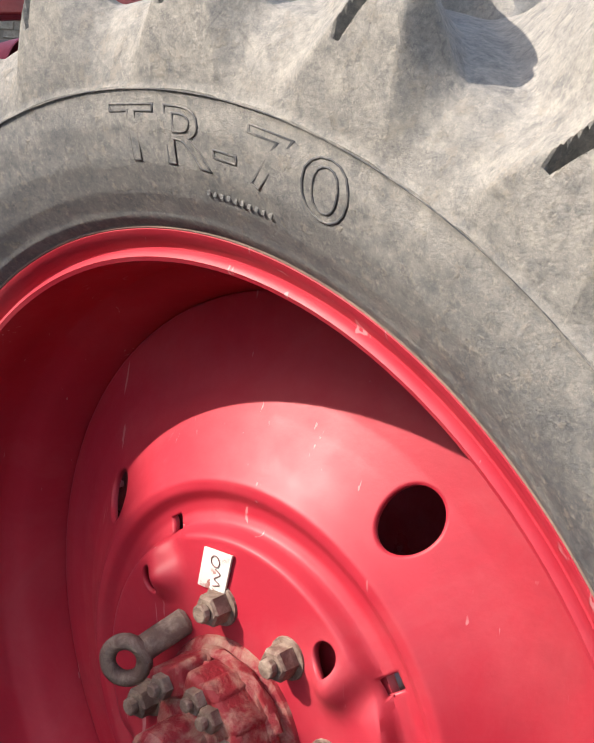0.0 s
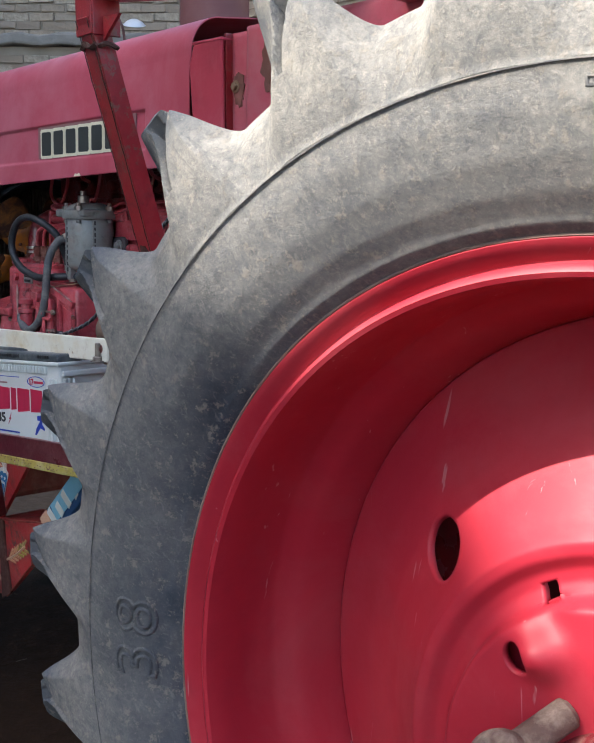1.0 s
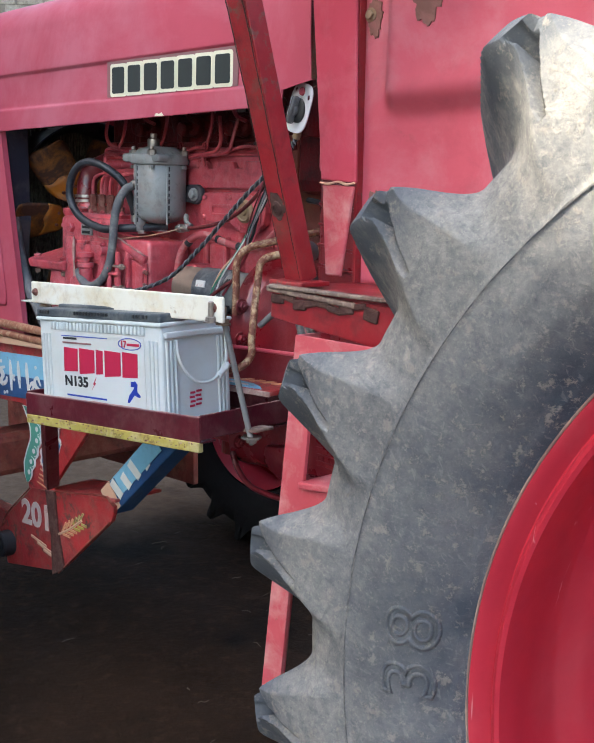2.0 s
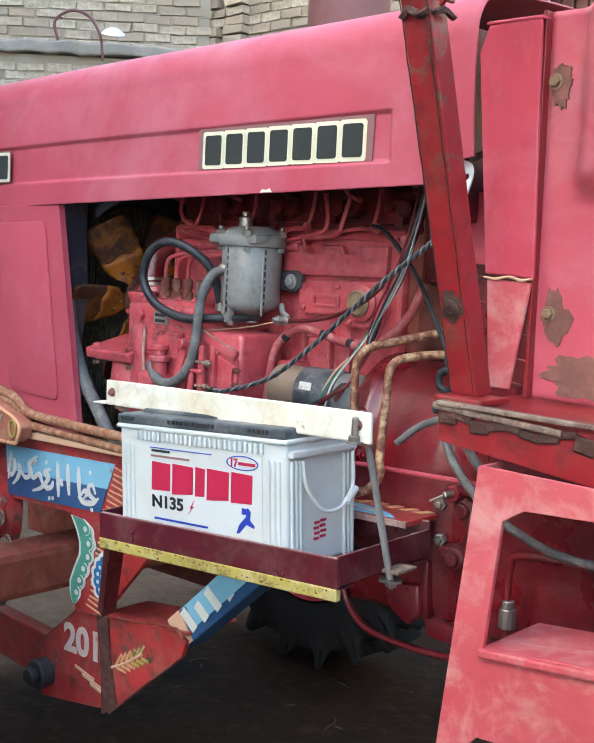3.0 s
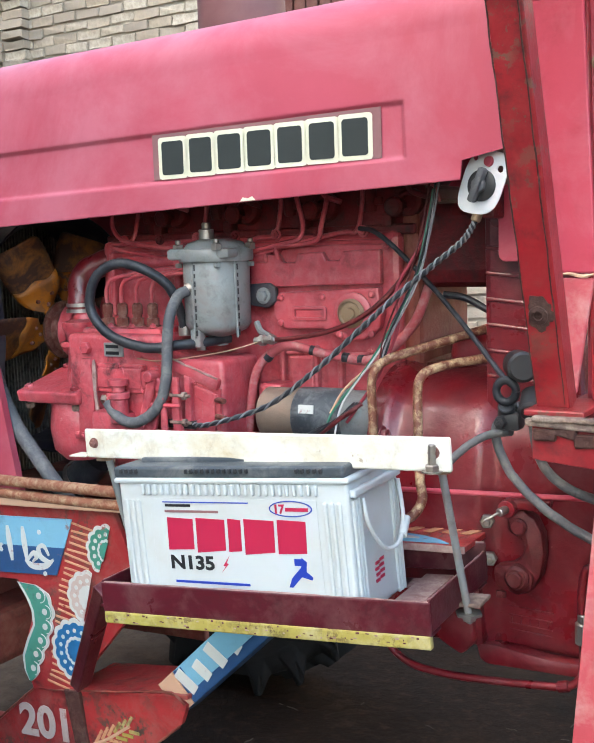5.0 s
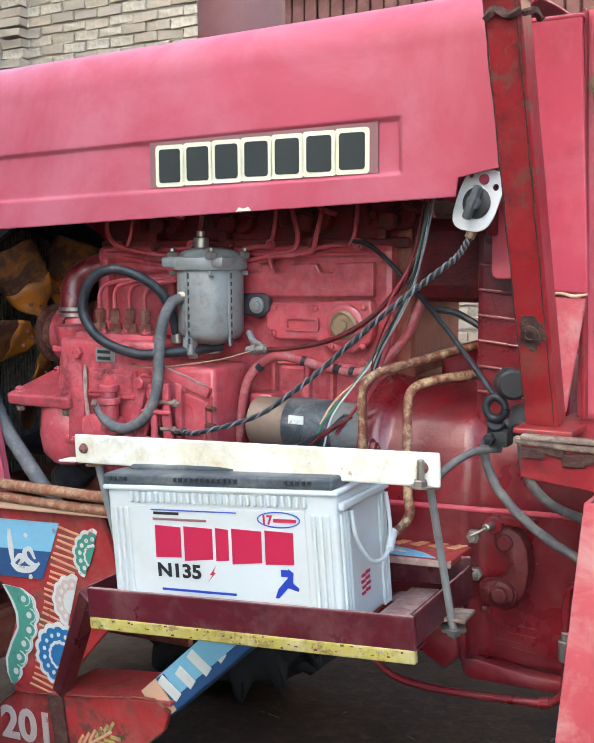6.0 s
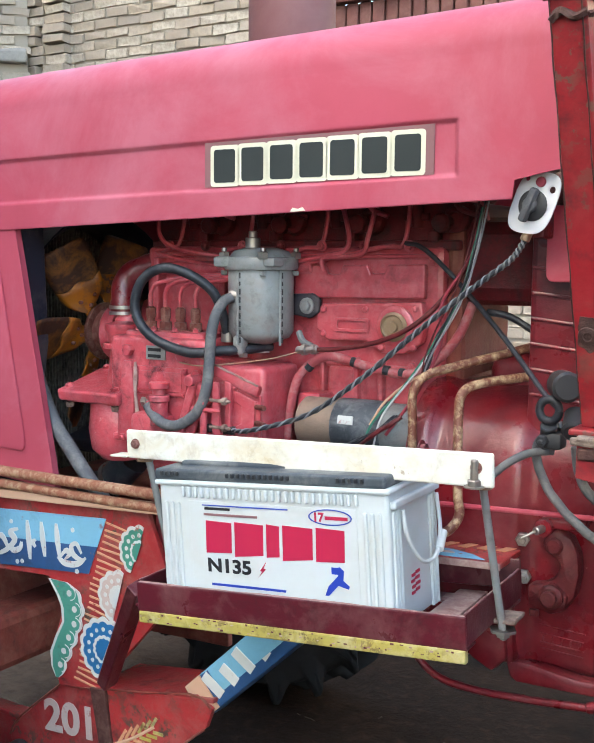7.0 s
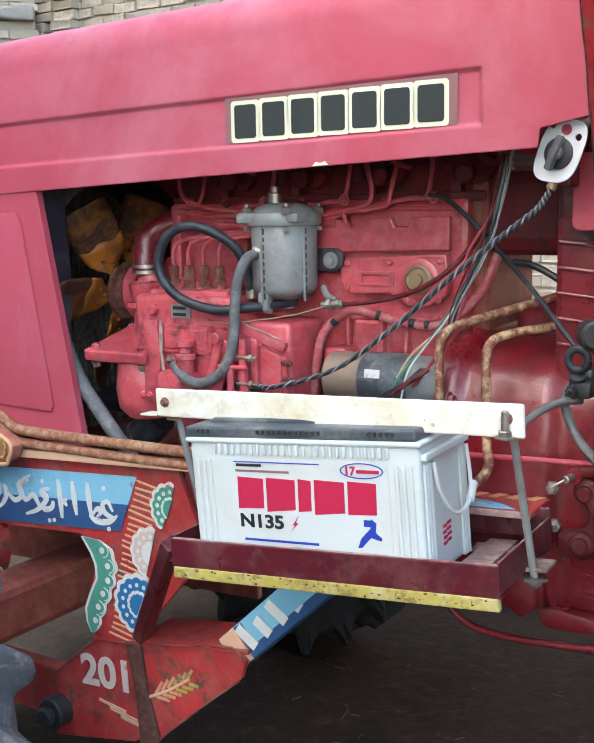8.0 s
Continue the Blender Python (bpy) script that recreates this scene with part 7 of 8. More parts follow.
def cowl():
    # folded dash column beside the bonnet's rear edge
    c = part("cowl", prism([(-2.105, 1.232), (-2.142, 1.56), (-2.128, 1.598), (-2.040, 1.604), (-2.022, 1.228)], 1.236, 1.243, 0.003), M["dash"], tractor, "red folded cowl sheet behind the bonnet")
    part("cowl_edge", prism([(-2.105, 1.232), (-2.142, 1.56), (-2.128, 1.598), (-2.123, 1.598), (-2.137, 1.56), (-2.100, 1.232)], 1.236, 1.36, 0.002), M["dash"], c)
    part("cowl_top", box((-2.085, 1.33, 1.601), (0.095, 0.19, 0.006), 0.002), M["dash"], c)
    part("cowl_lower", prism([(-2.085, 1.062), (-2.100, 1.224), (-2.024, 1.222), (-2.048, 1.062)], 1.233, 1.240, 0.003), M["step"], c, "faded lower cowl piece")
    part("seam_weld", tube([(-2.104, 1.233, 1.227), (-2.085, 1.232, 1.225), (-2.06, 1.232, 1.229), (-2.04, 1.232, 1.225), (-2.022, 1.233, 1.228)], 0.0022, 6, 4, 0.3), M["sign_peach"], c, "cracked filler seam")
    # fills the gap below the bonnet with dark red in place of shade
    part("firewall", boxes(box((-2.19, 1.575, 1.46), (0.02, 0.60, 0.30), 0.004), box((-2.235, 1.56, 1.315), (0.10, 0.20, 0.16), 0.01)), M["head"], tractor, "bulkhead under the bonnet, its red darkened for shade")
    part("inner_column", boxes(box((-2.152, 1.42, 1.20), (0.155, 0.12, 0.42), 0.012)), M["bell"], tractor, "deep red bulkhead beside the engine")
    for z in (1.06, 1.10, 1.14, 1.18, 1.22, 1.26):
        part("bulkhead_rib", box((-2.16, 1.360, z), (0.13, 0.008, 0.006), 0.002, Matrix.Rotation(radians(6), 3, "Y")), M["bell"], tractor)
    part("bulkhead_flap", prism(rounded(-2.19, 1.245, -2.11, 1.36, 0.012, 4), 1.318, 1.324, 0.002), M["dash"], tractor)
    # cab side sheet with a pressed swelling and rust at its edges
    n, m = 70, 60
    V = np.zeros((n, m, 3))
    for i in range(n):
        x = -2.040 + 0.90 * i / (n - 1)
        for j in range(m):
            z = 1.052 + 0.56 * j / (m - 1)
            sw = float(sstep(-1.985, -1.955, x) * sstep(1.335, 1.385, z - 0.25 * max(0, x + 1.90) * 0.2))
            V[i, j] = (x, 1.262 - 0.030 * sw - 0.02 * float(sstep(-1.9, -1.4, x)), z)
    cs = link_mesh("cab_side", grid_mesh("cab_side", V), M["cab"], tractor, "faded pink-red cab side sheet with rust patches", smooth=True)
    so = cs.modifiers.new("thickness", "SOLIDIFY")
    so.thickness = 0.003
    part("edge_fold", prism([(-2.030, 1.052), (-2.024, 1.052), (-2.038, 1.612), (-2.044, 1.612)], 1.246, 1.268, 0.001), M["frame"], cs)
    for x, z in ((-2.023, 1.512), (-2.006, 1.178)):
        part("side_bolt", boxes(lathe([(0, 0), (0.012, 0), (0.012, 0.002), (0, 0.002)], (x, 1.260, z), (0, -1, 0), 18), hexnut((x, 1.258, z), (0, -1, 0), 0.008, 0.006, 0, 0)), M["brass"], cs)
    rr = random.Random(5)
    for cx, cz, sx, sz in ((-2.014, 1.505, 0.020, 0.034), (-1.998, 1.175, 0.026, 0.040), (-1.93, 1.092, 0.080, 0.034), (-1.88, 1.53, 0.036, 0.055), (-1.85, 1.10, 0.06, 0.05)):
        pts = []
        for k in range(64):
            t = 2 * math.pi * k / 64
            w = Vector((math.cos(t), math.sin(t), cx * 31))
            q = 0.9 + 0.45 * noise.noise(w * 1.3) + 0.22 * noise.noise(w * 4.0) + 0.10 * noise.noise(w * 11)
            pts.append((cx + sx * q * math.cos(t), cz + sz * q * math.sin(t)))
        yy = 1.2600 if cx < -1.985 or cz < 1.33 else 1.2300
        part("rust_patch", prism(pts, yy - 0.0006 - 0.02 * float(sstep(-1.9, -1.4, cx)), yy + 0.004), M["rust"], cs)
    part("fender", boxes(box((-1.1, 1.27, 1.60), (0.9, 0.20, 0.012), 0.004), box((-0.80, 1.24, 1.45), (1.2, 0.006, 0.3), 0.002)), M["cab"], tractor)


cowl()


# ---- exhaust
def exhaust():
    ex = part("muffler", lathe([(0, 0), (0.085, 0.0), (0.104, 0.02), (0.108, 0.03), (0.108, 0.86), (0.10, 0.88), (0.03, 0.90), (0.03, 1.2), (0.026, 1.2), (0.0, 0.9)], (-3.09, 2.02, 1.58), (0, 0, 1), 40), M["muffler"], tractor, "brown upright exhaust silencer", smooth=True)
    part("exhaust_elbow", tube([(-3.09, 2.02, 1.60), (-3.09, 2.00, 1.45), (-3.05, 1.90, 1.35), (-3.0, 1.74, 1.32)], 0.035, 16), M["muffler"], ex, smooth=True)


exhaust()


# ---- front axle and wheels
def front_end():
    ax = part("front_axle", boxes(box((-3.385, 1.575, 0.45), (0.12, 1.35, 0.12), 0.02), box((-3.5, 1.575, 0.66), (0.75, 0.34, 0.22), 0.03)), M["rusty"], tractor, "grimy rust-red front axle beam")
    for s, label in ((-1, "front wheel with a grey worn ribbed tyre"), (1, "far front wheel with a ribbed tyre darkened for shade")):
        yc = 1.575 + s * 0.80
        cz = GROUND + 0.452
        disc = part("front_wheel", lathe([(0.03, 0.06), (0.09, 0.06), (0.12, 0.03), (0.20, 0.02), (0.23, 0.05), (0.255, 0.07), (0.26, 0.06), (0.24, 0.03), (0.24, -0.06), (0.26, -0.09)], (-3.385, yc, cz), (0, s, 0), 48), M["rim"], tractor, label, smooth=True)
        link_mesh("tyre", tyre_mesh("tyre", -3.385, cz, yc, 0.120, 0.474, 0.268, 18, 44, 110, 0.1, 5 + s, -s), M["rubber"] if s < 0 else M["rubber_shaded"], disc, smooth=True)
        part("kingpin", rod((-3.385, 1.575 + s * 0.62, 0.30), (-3.385, 1.575 + s * 0.62, 0.60), 0.045, 20), M["painted"], ax)


front_end()


# ---- painted mounting frame along the side
def painted_frame():
    Y = 1.262
    fr = part("mounting_frame", prism([(-3.95, 0.60), (-3.46, 0.612), (-3.19, 0.628), (-3.165, 0.60), (-3.155, 0.555), (-3.172, 0.51), (-3.182, 0.465), (-3.172, 0.425), (-3.165, 0.402), (-3.062, 0.416), (-2.86, 0.64), (-2.93, 0.80), (-2.95, 0.81), (-3.95, 0.765)], Y, Y + 0.012, 0.0015), M["painted"], tractor, "hand-painted red steel mounting frame")
    f1 = Y - 0.001
    part("sign_upper", prism([(-3.462, 0.681), (-3.469, 0.742), (-3.030, 0.770), (-3.054, 0.710)], f1 - 0.002, f1), M["sky_blue"], fr, "light blue painted band")
    part("sign_lower", prism([(-3.454, 0.621), (-3.462, 0.681), (-3.054, 0.710), (-3.078, 0.652)], f1 - 0.002, f1), M["dark_blue"], fr, "dark blue painted band")
    # flowing white brush strokes: stems, bowls, long tails and dots
    layer = 0

    def stroke(pts, w, owner=fr, mat="sign_white"):
        """A flat brush stroke through points given in x and z, swelling in the middle and thin at its ends."""
        nonlocal layer
        top = f1 - 0.0030 - 0.00012 * layer
        path = smooth_path([(x, 0.0, z) for x, z in pts], 7)
        left, right = [], []
        for k, c in enumerate(path):
            t = (path[min(k + 1, len(path) - 1)] - path[max(k - 1, 0)]).normalized()
            h = 1.3 * w * (0.35 + 0.65 * math.sin(math.pi * (k + 0.6) / (len(path) + 0.2))) * (1 + 0.35 * abs(t.x - t.z) / 1.4)
            left.append((c.x - t.z * h, c.z + t.x * h))
            right.append((c.x + t.z * h, c.z - t.x * h))
        me = bpy.data.meshes.new("brush_stroke")
        n = len(path)
        rows = left + right
        verts = [(x, top, z) for x, z in rows] + [(x, f1 - 0.0018, z) for x, z in rows]
        faces = []
        for k in range(n - 1):
            faces += [(k, k + 1, n + k + 1, n + k), (2 * n + k, 3 * n + k, 3 * n + k + 1, 2 * n + k + 1), (k, 2 * n + k, 2 * n + k + 1, k + 1), (n + k, n + k + 1, 3 * n + k + 1, 3 * n + k)]
        me.from_pydata(verts, [], faces)
        me.update()
        layer += 1
        return link_mesh("brush_stroke", me, M[mat], owner)
    stroke([(-3.095, 0.690), (-3.108, 0.708), (-3.122, 0.702), (-3.118, 0.686), (-3.096, 0.677), (-3.083, 0.684)], 0.0036)
    stroke([(-3.083, 0.684), (-3.105, 0.668), (-3.140, 0.664), (-3.160, 0.674)], 0.0042)
    stroke([(-3.163, 0.742), (-3.160, 0.710), (-3.155, 0.672)], 0.0042)
    stroke([(-3.155, 0.672), (-3.138, 0.690), (-3.128, 0.684), (-3.140, 0.672)], 0.0036)
    stroke([(-3.205, 0.740), (-3.201, 0.706), (-3.196, 0.668)], 0.0042)
    stroke([(-3.222, 0.684), (-3.230, 0.694), (-3.220, 0.700)], 0.0030)
    stroke([(-3.245, 0.738), (-3.241, 0.700), (-3.238, 0.656)], 0.0042)
    stroke([(-3.262, 0.690), (-3.266, 0.676), (-3.285, 0.668), (-3.302, 0.676)], 0.0042)
    stroke([(-3.270, 0.716), (-3.295, 0.706), (-3.282, 0.690), (-3.310, 0.664), (-3.345, 0.650)], 0.0044)
    stroke([(-3.300, 0.668), (-3.320, 0.694), (-3.342, 0.682), (-3.356, 0.690)], 0.0040)
    stroke([(-3.325, 0.738), (-3.362, 0.716), (-3.356, 0.690), (-3.376, 0.676), (-3.396, 0.686)], 0.0042)
    stroke([(-3.330, 0.728), (-3.366, 0.704)], 0.0026)
    stroke([(-3.410, 0.706), (-3.402, 0.690), (-3.412, 0.668), (-3.432, 0.650)], 0.0042)
    stroke([(-3.428, 0.714), (-3.424, 0.690), (-3.440, 0.672), (-3.456, 0.680)], 0.0040)
    stroke([(-3.440, 0.728), (-3.446, 0.700), (-3.452, 0.660)], 0.0036)
    for x, z in ((-3.262, 0.648), (-3.276, 0.645), (-3.108, 0.652), (-3.292, 0.728), (-3.118, 0.735)):
        part("script_dot", lathe([(0.0050, 0), (0.0050, 0.0012), (0, 0.0012)], (x, f1 - 0.0020, z), (0, -1, 0), 8), M["sign_white"], fr)
    # scalloped borders and fans, each with a white edge, a coloured field and pale dots
    def scallop(name, cx, cz, rx, rz, t0, t1, bumps, colour, inner):
        def outline(k):
            pts = []
            for t in np.linspace(radians(t0), radians(t1), bumps * 8 + 1):
                lobe = 1 + 0.09 * abs(math.sin((t - radians(t0)) / (radians(t1) - radians(t0)) * math.pi * bumps))
                pts.append((cx + rx * k * lobe * math.cos(t), cz + rz * k * lobe * math.sin(t)))
            return pts
        o = part(name, prism(outline(1.0), f1 - 0.0015, f1), M["sign_white"], fr)
        part("painted_field", prism(outline(0.86), f1 - 0.0022, f1 - 0.0016), M[colour], o)
        part("painted_edge", prism(outline(0.46), f1 - 0.0029, f1 - 0.0023), M["sign_white"], o)
        part("painted_field", prism(outline(0.36), f1 - 0.0036, f1 - 0.0030), M[inner], o)
        for k in range(bumps):
            t = radians(t0) + (k + 0.5) / bumps * (radians(t1) - radians(t0))
            part("painted_dot", lathe([(0.0044, 0), (0.0044, 0.0006), (0, 0.0006)], (cx + rx * 0.68 * math.cos(t), f1 - 0.0024, cz + rz * 0.68 * math.sin(t)), (0, -1, 0), 10), M["sign_white"], o)
    scallop("green_fan", -2.944, 0.716, 0.050, 0.050, 80, 240, 6, "sign_green", "sign_green")
    scallop("white_fan", -2.998, 0.617, 0.052, 0.052, 78, 250, 6, "sign_dull", "sign_white")
    scallop("blue_fan", -3.036, 0.504, 0.063, 0.062, 58, 256, 8, "sign_blue", "sign_blue")
    # long wavy green border
    def wave(k):
        zs = np.linspace(0.419, 0.624, 60)
        left = np.interp(zs, [0.415, 0.44, 0.47, 0.505, 0.54, 0.57, 0.594, 0.626], [-3.170, -3.184, -3.187, -3.172, -3.152, -3.154, -3.166, -3.190])
        right = np.interp(zs, [0.415, 0.45, 0.494, 0.53, 0.563, 0.59, 0.610, 0.626], [-3.166, -3.147, -3.124, -3.108, -3.098, -3.099, -3.112, -3.140])
        lobes = 0.008 * np.abs(np.sin((zs - 0.419) * 92))
        mid = (left + right) / 2 + 0.004
        a = [(mid[i] + (left[i] - mid[i]) * k, zs[i]) for i in range(60)]
        b = [(mid[i] + (right[i] + lobes[i] - mid[i]) * k, zs[i]) for i in range(60)]
        return a + b[::-1]
    gb = part("green_border", prism(wave(1.0), f1 - 0.0015, f1), M["sign_white"], fr)
    part("painted_field", prism(wave(0.76), f1 - 0.0022, f1 - 0.0016), M["sign_green"], gb)
    for k in range(6):
        z = 0.448 + 0.031 * k
        x = float(np.interp(z, [0.44, 0.47, 0.505, 0.54, 0.57, 0.594, 0.62], [-3.160, -3.152, -3.136, -3.118, -3.116, -3.124, -3.142]))
        part("painted_dot", lathe([(0.0068, 0), (0.0068, 0.0006), (0, 0.0006)], (x, f1 - 0.0024, z), (0, -1, 0), 10), M["sign_white"], gb)
        arc = [(x + 0.002 + 0.0150 * math.cos(t), f1 - 0.0023, z + 0.0140 * math.sin(t)) for t in np.linspace(-1.45, 1.45, 11)]
        part("painted_arc", tube(arc, 0.0011, 5, 1, straight=True), M["sign_white"], gb)
    for k in range(27):
        z = 0.424 + 0.0128 * k
        cx = -3.086 + 0.22 * (z - 0.43) + 0.10 * max(0.0, z - 0.62)
        part("painted_stripe", box((cx, f1 - 0.0006, z), (0.070 - 0.014 * abs(math.sin(k * 0.6)), 0.0012, 0.0044), 0.0004, Matrix.Rotation(radians(9 + 3 * math.sin(k * 2.2)), 3, "Y"), 1), M["sign_orange"], fr)
    # folded gusset box at the foot
    g = part("gusset_box", prism([(-3.165, 0.402), (-3.062, 0.418), (-3.050, 0.21), (-3.075, 0.195), (-3.30, 0.150), (-3.32, 0.255), (-3.285, 0.302)], 1.270, 1.282, 0.0015), M["painted"], tractor, "painted red gusset with numerals and a leaf")
    part("gusset_face", prism([(-3.060, 0.418), (-2.815, 0.462), (-2.775, 0.445), (-2.79, 0.405), (-2.965, 0.255), (-3.025, 0.205), (-3.050, 0.215)], 1.262, 1.274, 0.0015), M["painted"], g)
    part("gusset_edge", prism([(-3.074, 0.420), (-3.034, 0.424), (-3.022, 0.33), (-2.992, 0.225), (-3.045, 0.195), (-3.050, 0.30)], 1.254, 1.262, 0.0015), M["scorch"], g, "dark rusty folded edge")
    part("gusset_top", box((-2.92, 1.33, 0.440), (0.30, 0.14, 0.008), 0.002, Matrix.Rotation(radians(-8), 3, "Y")), M["painted"], g)
    lettering("painted_year", "201", 0.092, face_south(-3.140, 1.269, 0.300, 4) @ Matrix.Diagonal((1.08, 1, 1, 1)), M["sign_dull"], g)
    for pts in (((-3.165, 1.266, 0.404), (-3.11, 1.264, 0.410), (-3.062, 1.262, 0.419)), ((-3.060, 1.258, 0.420), (-2.93, 1.258, 0.443), (-2.815, 1.258, 0.464), (-2.776, 1.258, 0.448)), ((-2.79, 1.258, 0.404), (-2.90, 1.258, 0.312), (-3.02, 1.258, 0.206)), ((-3.318, 1.266, 0.256), (-3.285, 1.266, 0.303), (-3.165, 1.266, 0.403))):
        part("worn_edge", tube(pts, 0.0022, 6, 8, 0.4, 3), M["rusty"], g, smooth=True)
    for k in range(3):
        part("painted_bar", box((-3.13 + 0.03 * k, 1.268, 0.262 - 0.012 * k), (0.075, 0.002, 0.006), 0, Matrix.Rotation(radians(8), 3, "Y")), M["sign_peach"], g)
    # leaf
    lf = part("painted_leaf", tube([(-3.02, 1.260, 0.312), (-2.97, 1.260, 0.338), (-2.915, 1.260, 0.375)], 0.0035, 6, 6), M["sign_peach"], g, "painted golden leaf")
    for k in range(6):
        x, z = -3.005 + 0.016 * k, 0.322 + 0.0095 * k
        for s in (1, -1):
            part("leaflet", box((x + 0.012 if s > 0 else x + 0.022, 1.2595, z + (0.016 if s > 0 else -0.004)), (0.034 - 0.002 * k, 0.002, 0.0062), 0, Matrix.Rotation(radians(-58 if s > 0 else 0), 3, "Y")), M["sign_orange"] if k < 3 else M["yellow"], lf)
    part("pivot_pin", boxes(rod((-3.285, 1.275, 0.215), (-3.285, 1.235, 0.215), 0.036, 24, 0.004), rod((-3.285, 1.235, 0.215), (-3.285, 1.215, 0.215), 0.022, 20, 0.005)), M["black"], g, "greasy black pivot pin", smooth=True)
    # diagonal strut with plain bars in place of digits
    st = part("strut", beam((-2.822, 1.302, 0.4436), (-2.52, 1.318, 0.724), 0.072, 0.06, 0.004, (0, 1, 0)), M["dark_blue"], tractor, "blue painted diagonal strut")
    d = Vector((-2.30 + 2.855, 0.03, 0.90 - 0.385)).normalized()
    o = Vector((-2.855, 1.30, 0.413)) + Vector((0, -0.0315, 0))
    ang = Matrix.Rotation(-math.atan2(d.z, d.x), 3, "Y")
    perp = Vector((-d.z, 0, d.x))
    part("strut_band", box(o + d * 0.19 + perp * 0.010 + Vector((0, -0.0005, 0)), (0.25, 0.002, 0.050), 0, ang), M["sky_blue"], st)
    part("strut_foot", box(o + d * 0.067, (0.045, 0.003, 0.070), 0, ang), M["sign_peach"], st)
    for k in range(4):
        part("painted_bar", box(o + d * (0.105 + 0.045 * k) + perp * (0.004 - 0.004 * (k % 2)) + Vector((0, -0.002, 0)), (0.022, 0.002, 0.052 - 0.010 * (k % 2)), 0.0008, ang @ Matrix.Rotation(radians(-14), 3, "Y"), 1), M["sign_white"], st)
    # dark support under the tray, and rails
    part("tray_support", boxes(beam((-3.010, 1.235, 0.452), (-2.822, 1.112, 0.712), 0.026, 0.034, 0.003)), M["maroon"], tractor, "maroon support bar")
    part("lower_rail", boxes(beam((-3.95, 1.30, 0.24), (-3.28, 1.30, 0.225), 0.012, 0.11, 0.003, (0, 0, 1)), box((-3.6, 1.31, 0.285), (0.70, 0.04, 0.012), 0.003)), M["painted"], tractor)
    part("rear_rail", beam((-4.2, 1.80, 0.36), (-3.12, 1.80, 0.40), 0.02, 0.16, 0.004, (0, 0, 1)), M["rusty"], tractor, "rusty red rail on the far side")
    # rounded painted cover and pipes over the sign
    edge = [(-3.95, 0.775), (-3.505, 0.768), (-3.345, 0.772), (-3.322, 0.785), (-3.312, 0.812), (-3.330, 0.828), (-3.370, 0.841), (-3.440, 0.858), (-3.513, 0.873), (-3.95, 0.955)]
    cover = part("painted_cover", prism(edge, 1.20, 1.235, 0.004), M["cover"], tractor, "faded brown-red cover plate with white brush strokes")
    part("cover_border", tube([(x, 1.198, z) for x, z in edge[1:-1]], 0.0042, 8, 6), M["sign_orange"], cover, smooth=True)
    part("cover_ring", tube([(-3.343 + 0.014 * math.cos(t), 1.197, 0.806 + 0.020 * math.sin(t)) for t in np.linspace(0, 6.2, 14)], 0.003, 6, 3), M["yellow"], cover, smooth=True)
    f1 = 1.2005
    for k in range(7):
        x = -3.40 - 0.022 * k
        stroke([(x + 0.012, 0.834 - 0.004 * (k % 3)), (x + 0.002 * (k % 4), 0.818), (x - 0.006, 0.800 + 0.008 * (k % 2)), (x - 0.020, 0.796 + 0.006 * (k % 3))], 0.0034, cover, "sign_dull")
    for dz, r in ((0.0, 0.011), (-0.026, 0.010)):
        part("side_pipe", tube([(-3.95, 1.235, 0.985 + dz), (-3.53, 1.235, 0.895 + dz), (-3.40, 1.235, 0.872 + dz * 0.6), (-3.345, 1.238, 0.845 + dz), (-3.28, 1.24, 0.838 + dz), (-2.93, 1.246, 0.838 + dz), (-2.80, 1.25, 0.84 + dz)], r, 12, 8), M["pink"], tractor, "rusty pipe flecked with paint", smooth=True)
    part("upper_edge", beam((-3.44, 1.255, 0.782), (-2.86, 1.255, 0.812), 0.018, 0.03, 0.003, (0, 1, 0)), M["sign_peach"], tractor)
    cast = part("front_casting", boxes(box((-3.68, 1.30, 0.62), (0.34, 0.10, 0.20), 0.03, seg=3), lathe([(0, 0.07), (0.075, 0.068), (0.088, 0.055), (0.090, 0.03), (0.112, 0.026), (0.116, 0.0)], (-3.545, 1.285, 0.560), (0, -1, 0), 36), box((-3.56, 1.29, 0.70), (0.10, 0.07, 0.16), 0.025, seg=3)), M["painted"], tractor, "greasy red front casting with a bolted round cover", smooth=True)
    for x, z, r in ((-3.50, 0.730, 0.018), (-3.465, 0.560, 0.015), (-3.43, 0.505, 0.014), (-3.515, 0.482, 0.015), (-3.52, 0.655, 0.012)):
        part("casting_bolt", boxes(lathe([(0, 0), (r * 1.5, 0), (r * 1.45, 0.003), (0, 0.003)], (x, 1.244, z), (0, -1, 0), 18), hexnut((x, 1.241, z), (0, -1, 0), r, 0.012, r * 0.5, 0.005)), M["dusty"], cast)
    hub = part("hub_cover", lathe([(0, 0.05), (0.06, 0.045), (0.085, 0.02), (0.09, 0.0)], (-3.60, 1.27, 0.49), (0, -1, 0), 28), M["painted"], tractor, "greasy bolted cover", smooth=True)
    for x, z in ((-3.49, 0.56), (-3.505, 0.50), (-3.47, 0.60), (-3.50, 0.40), (-3.47, 0.345)):
        part("cover_bolt", hexnut((x, 1.262, z), (0, -1, 0), 0.014, 0.012, 0.007, 0.005), M["dusty"], hub)


painted_frame()


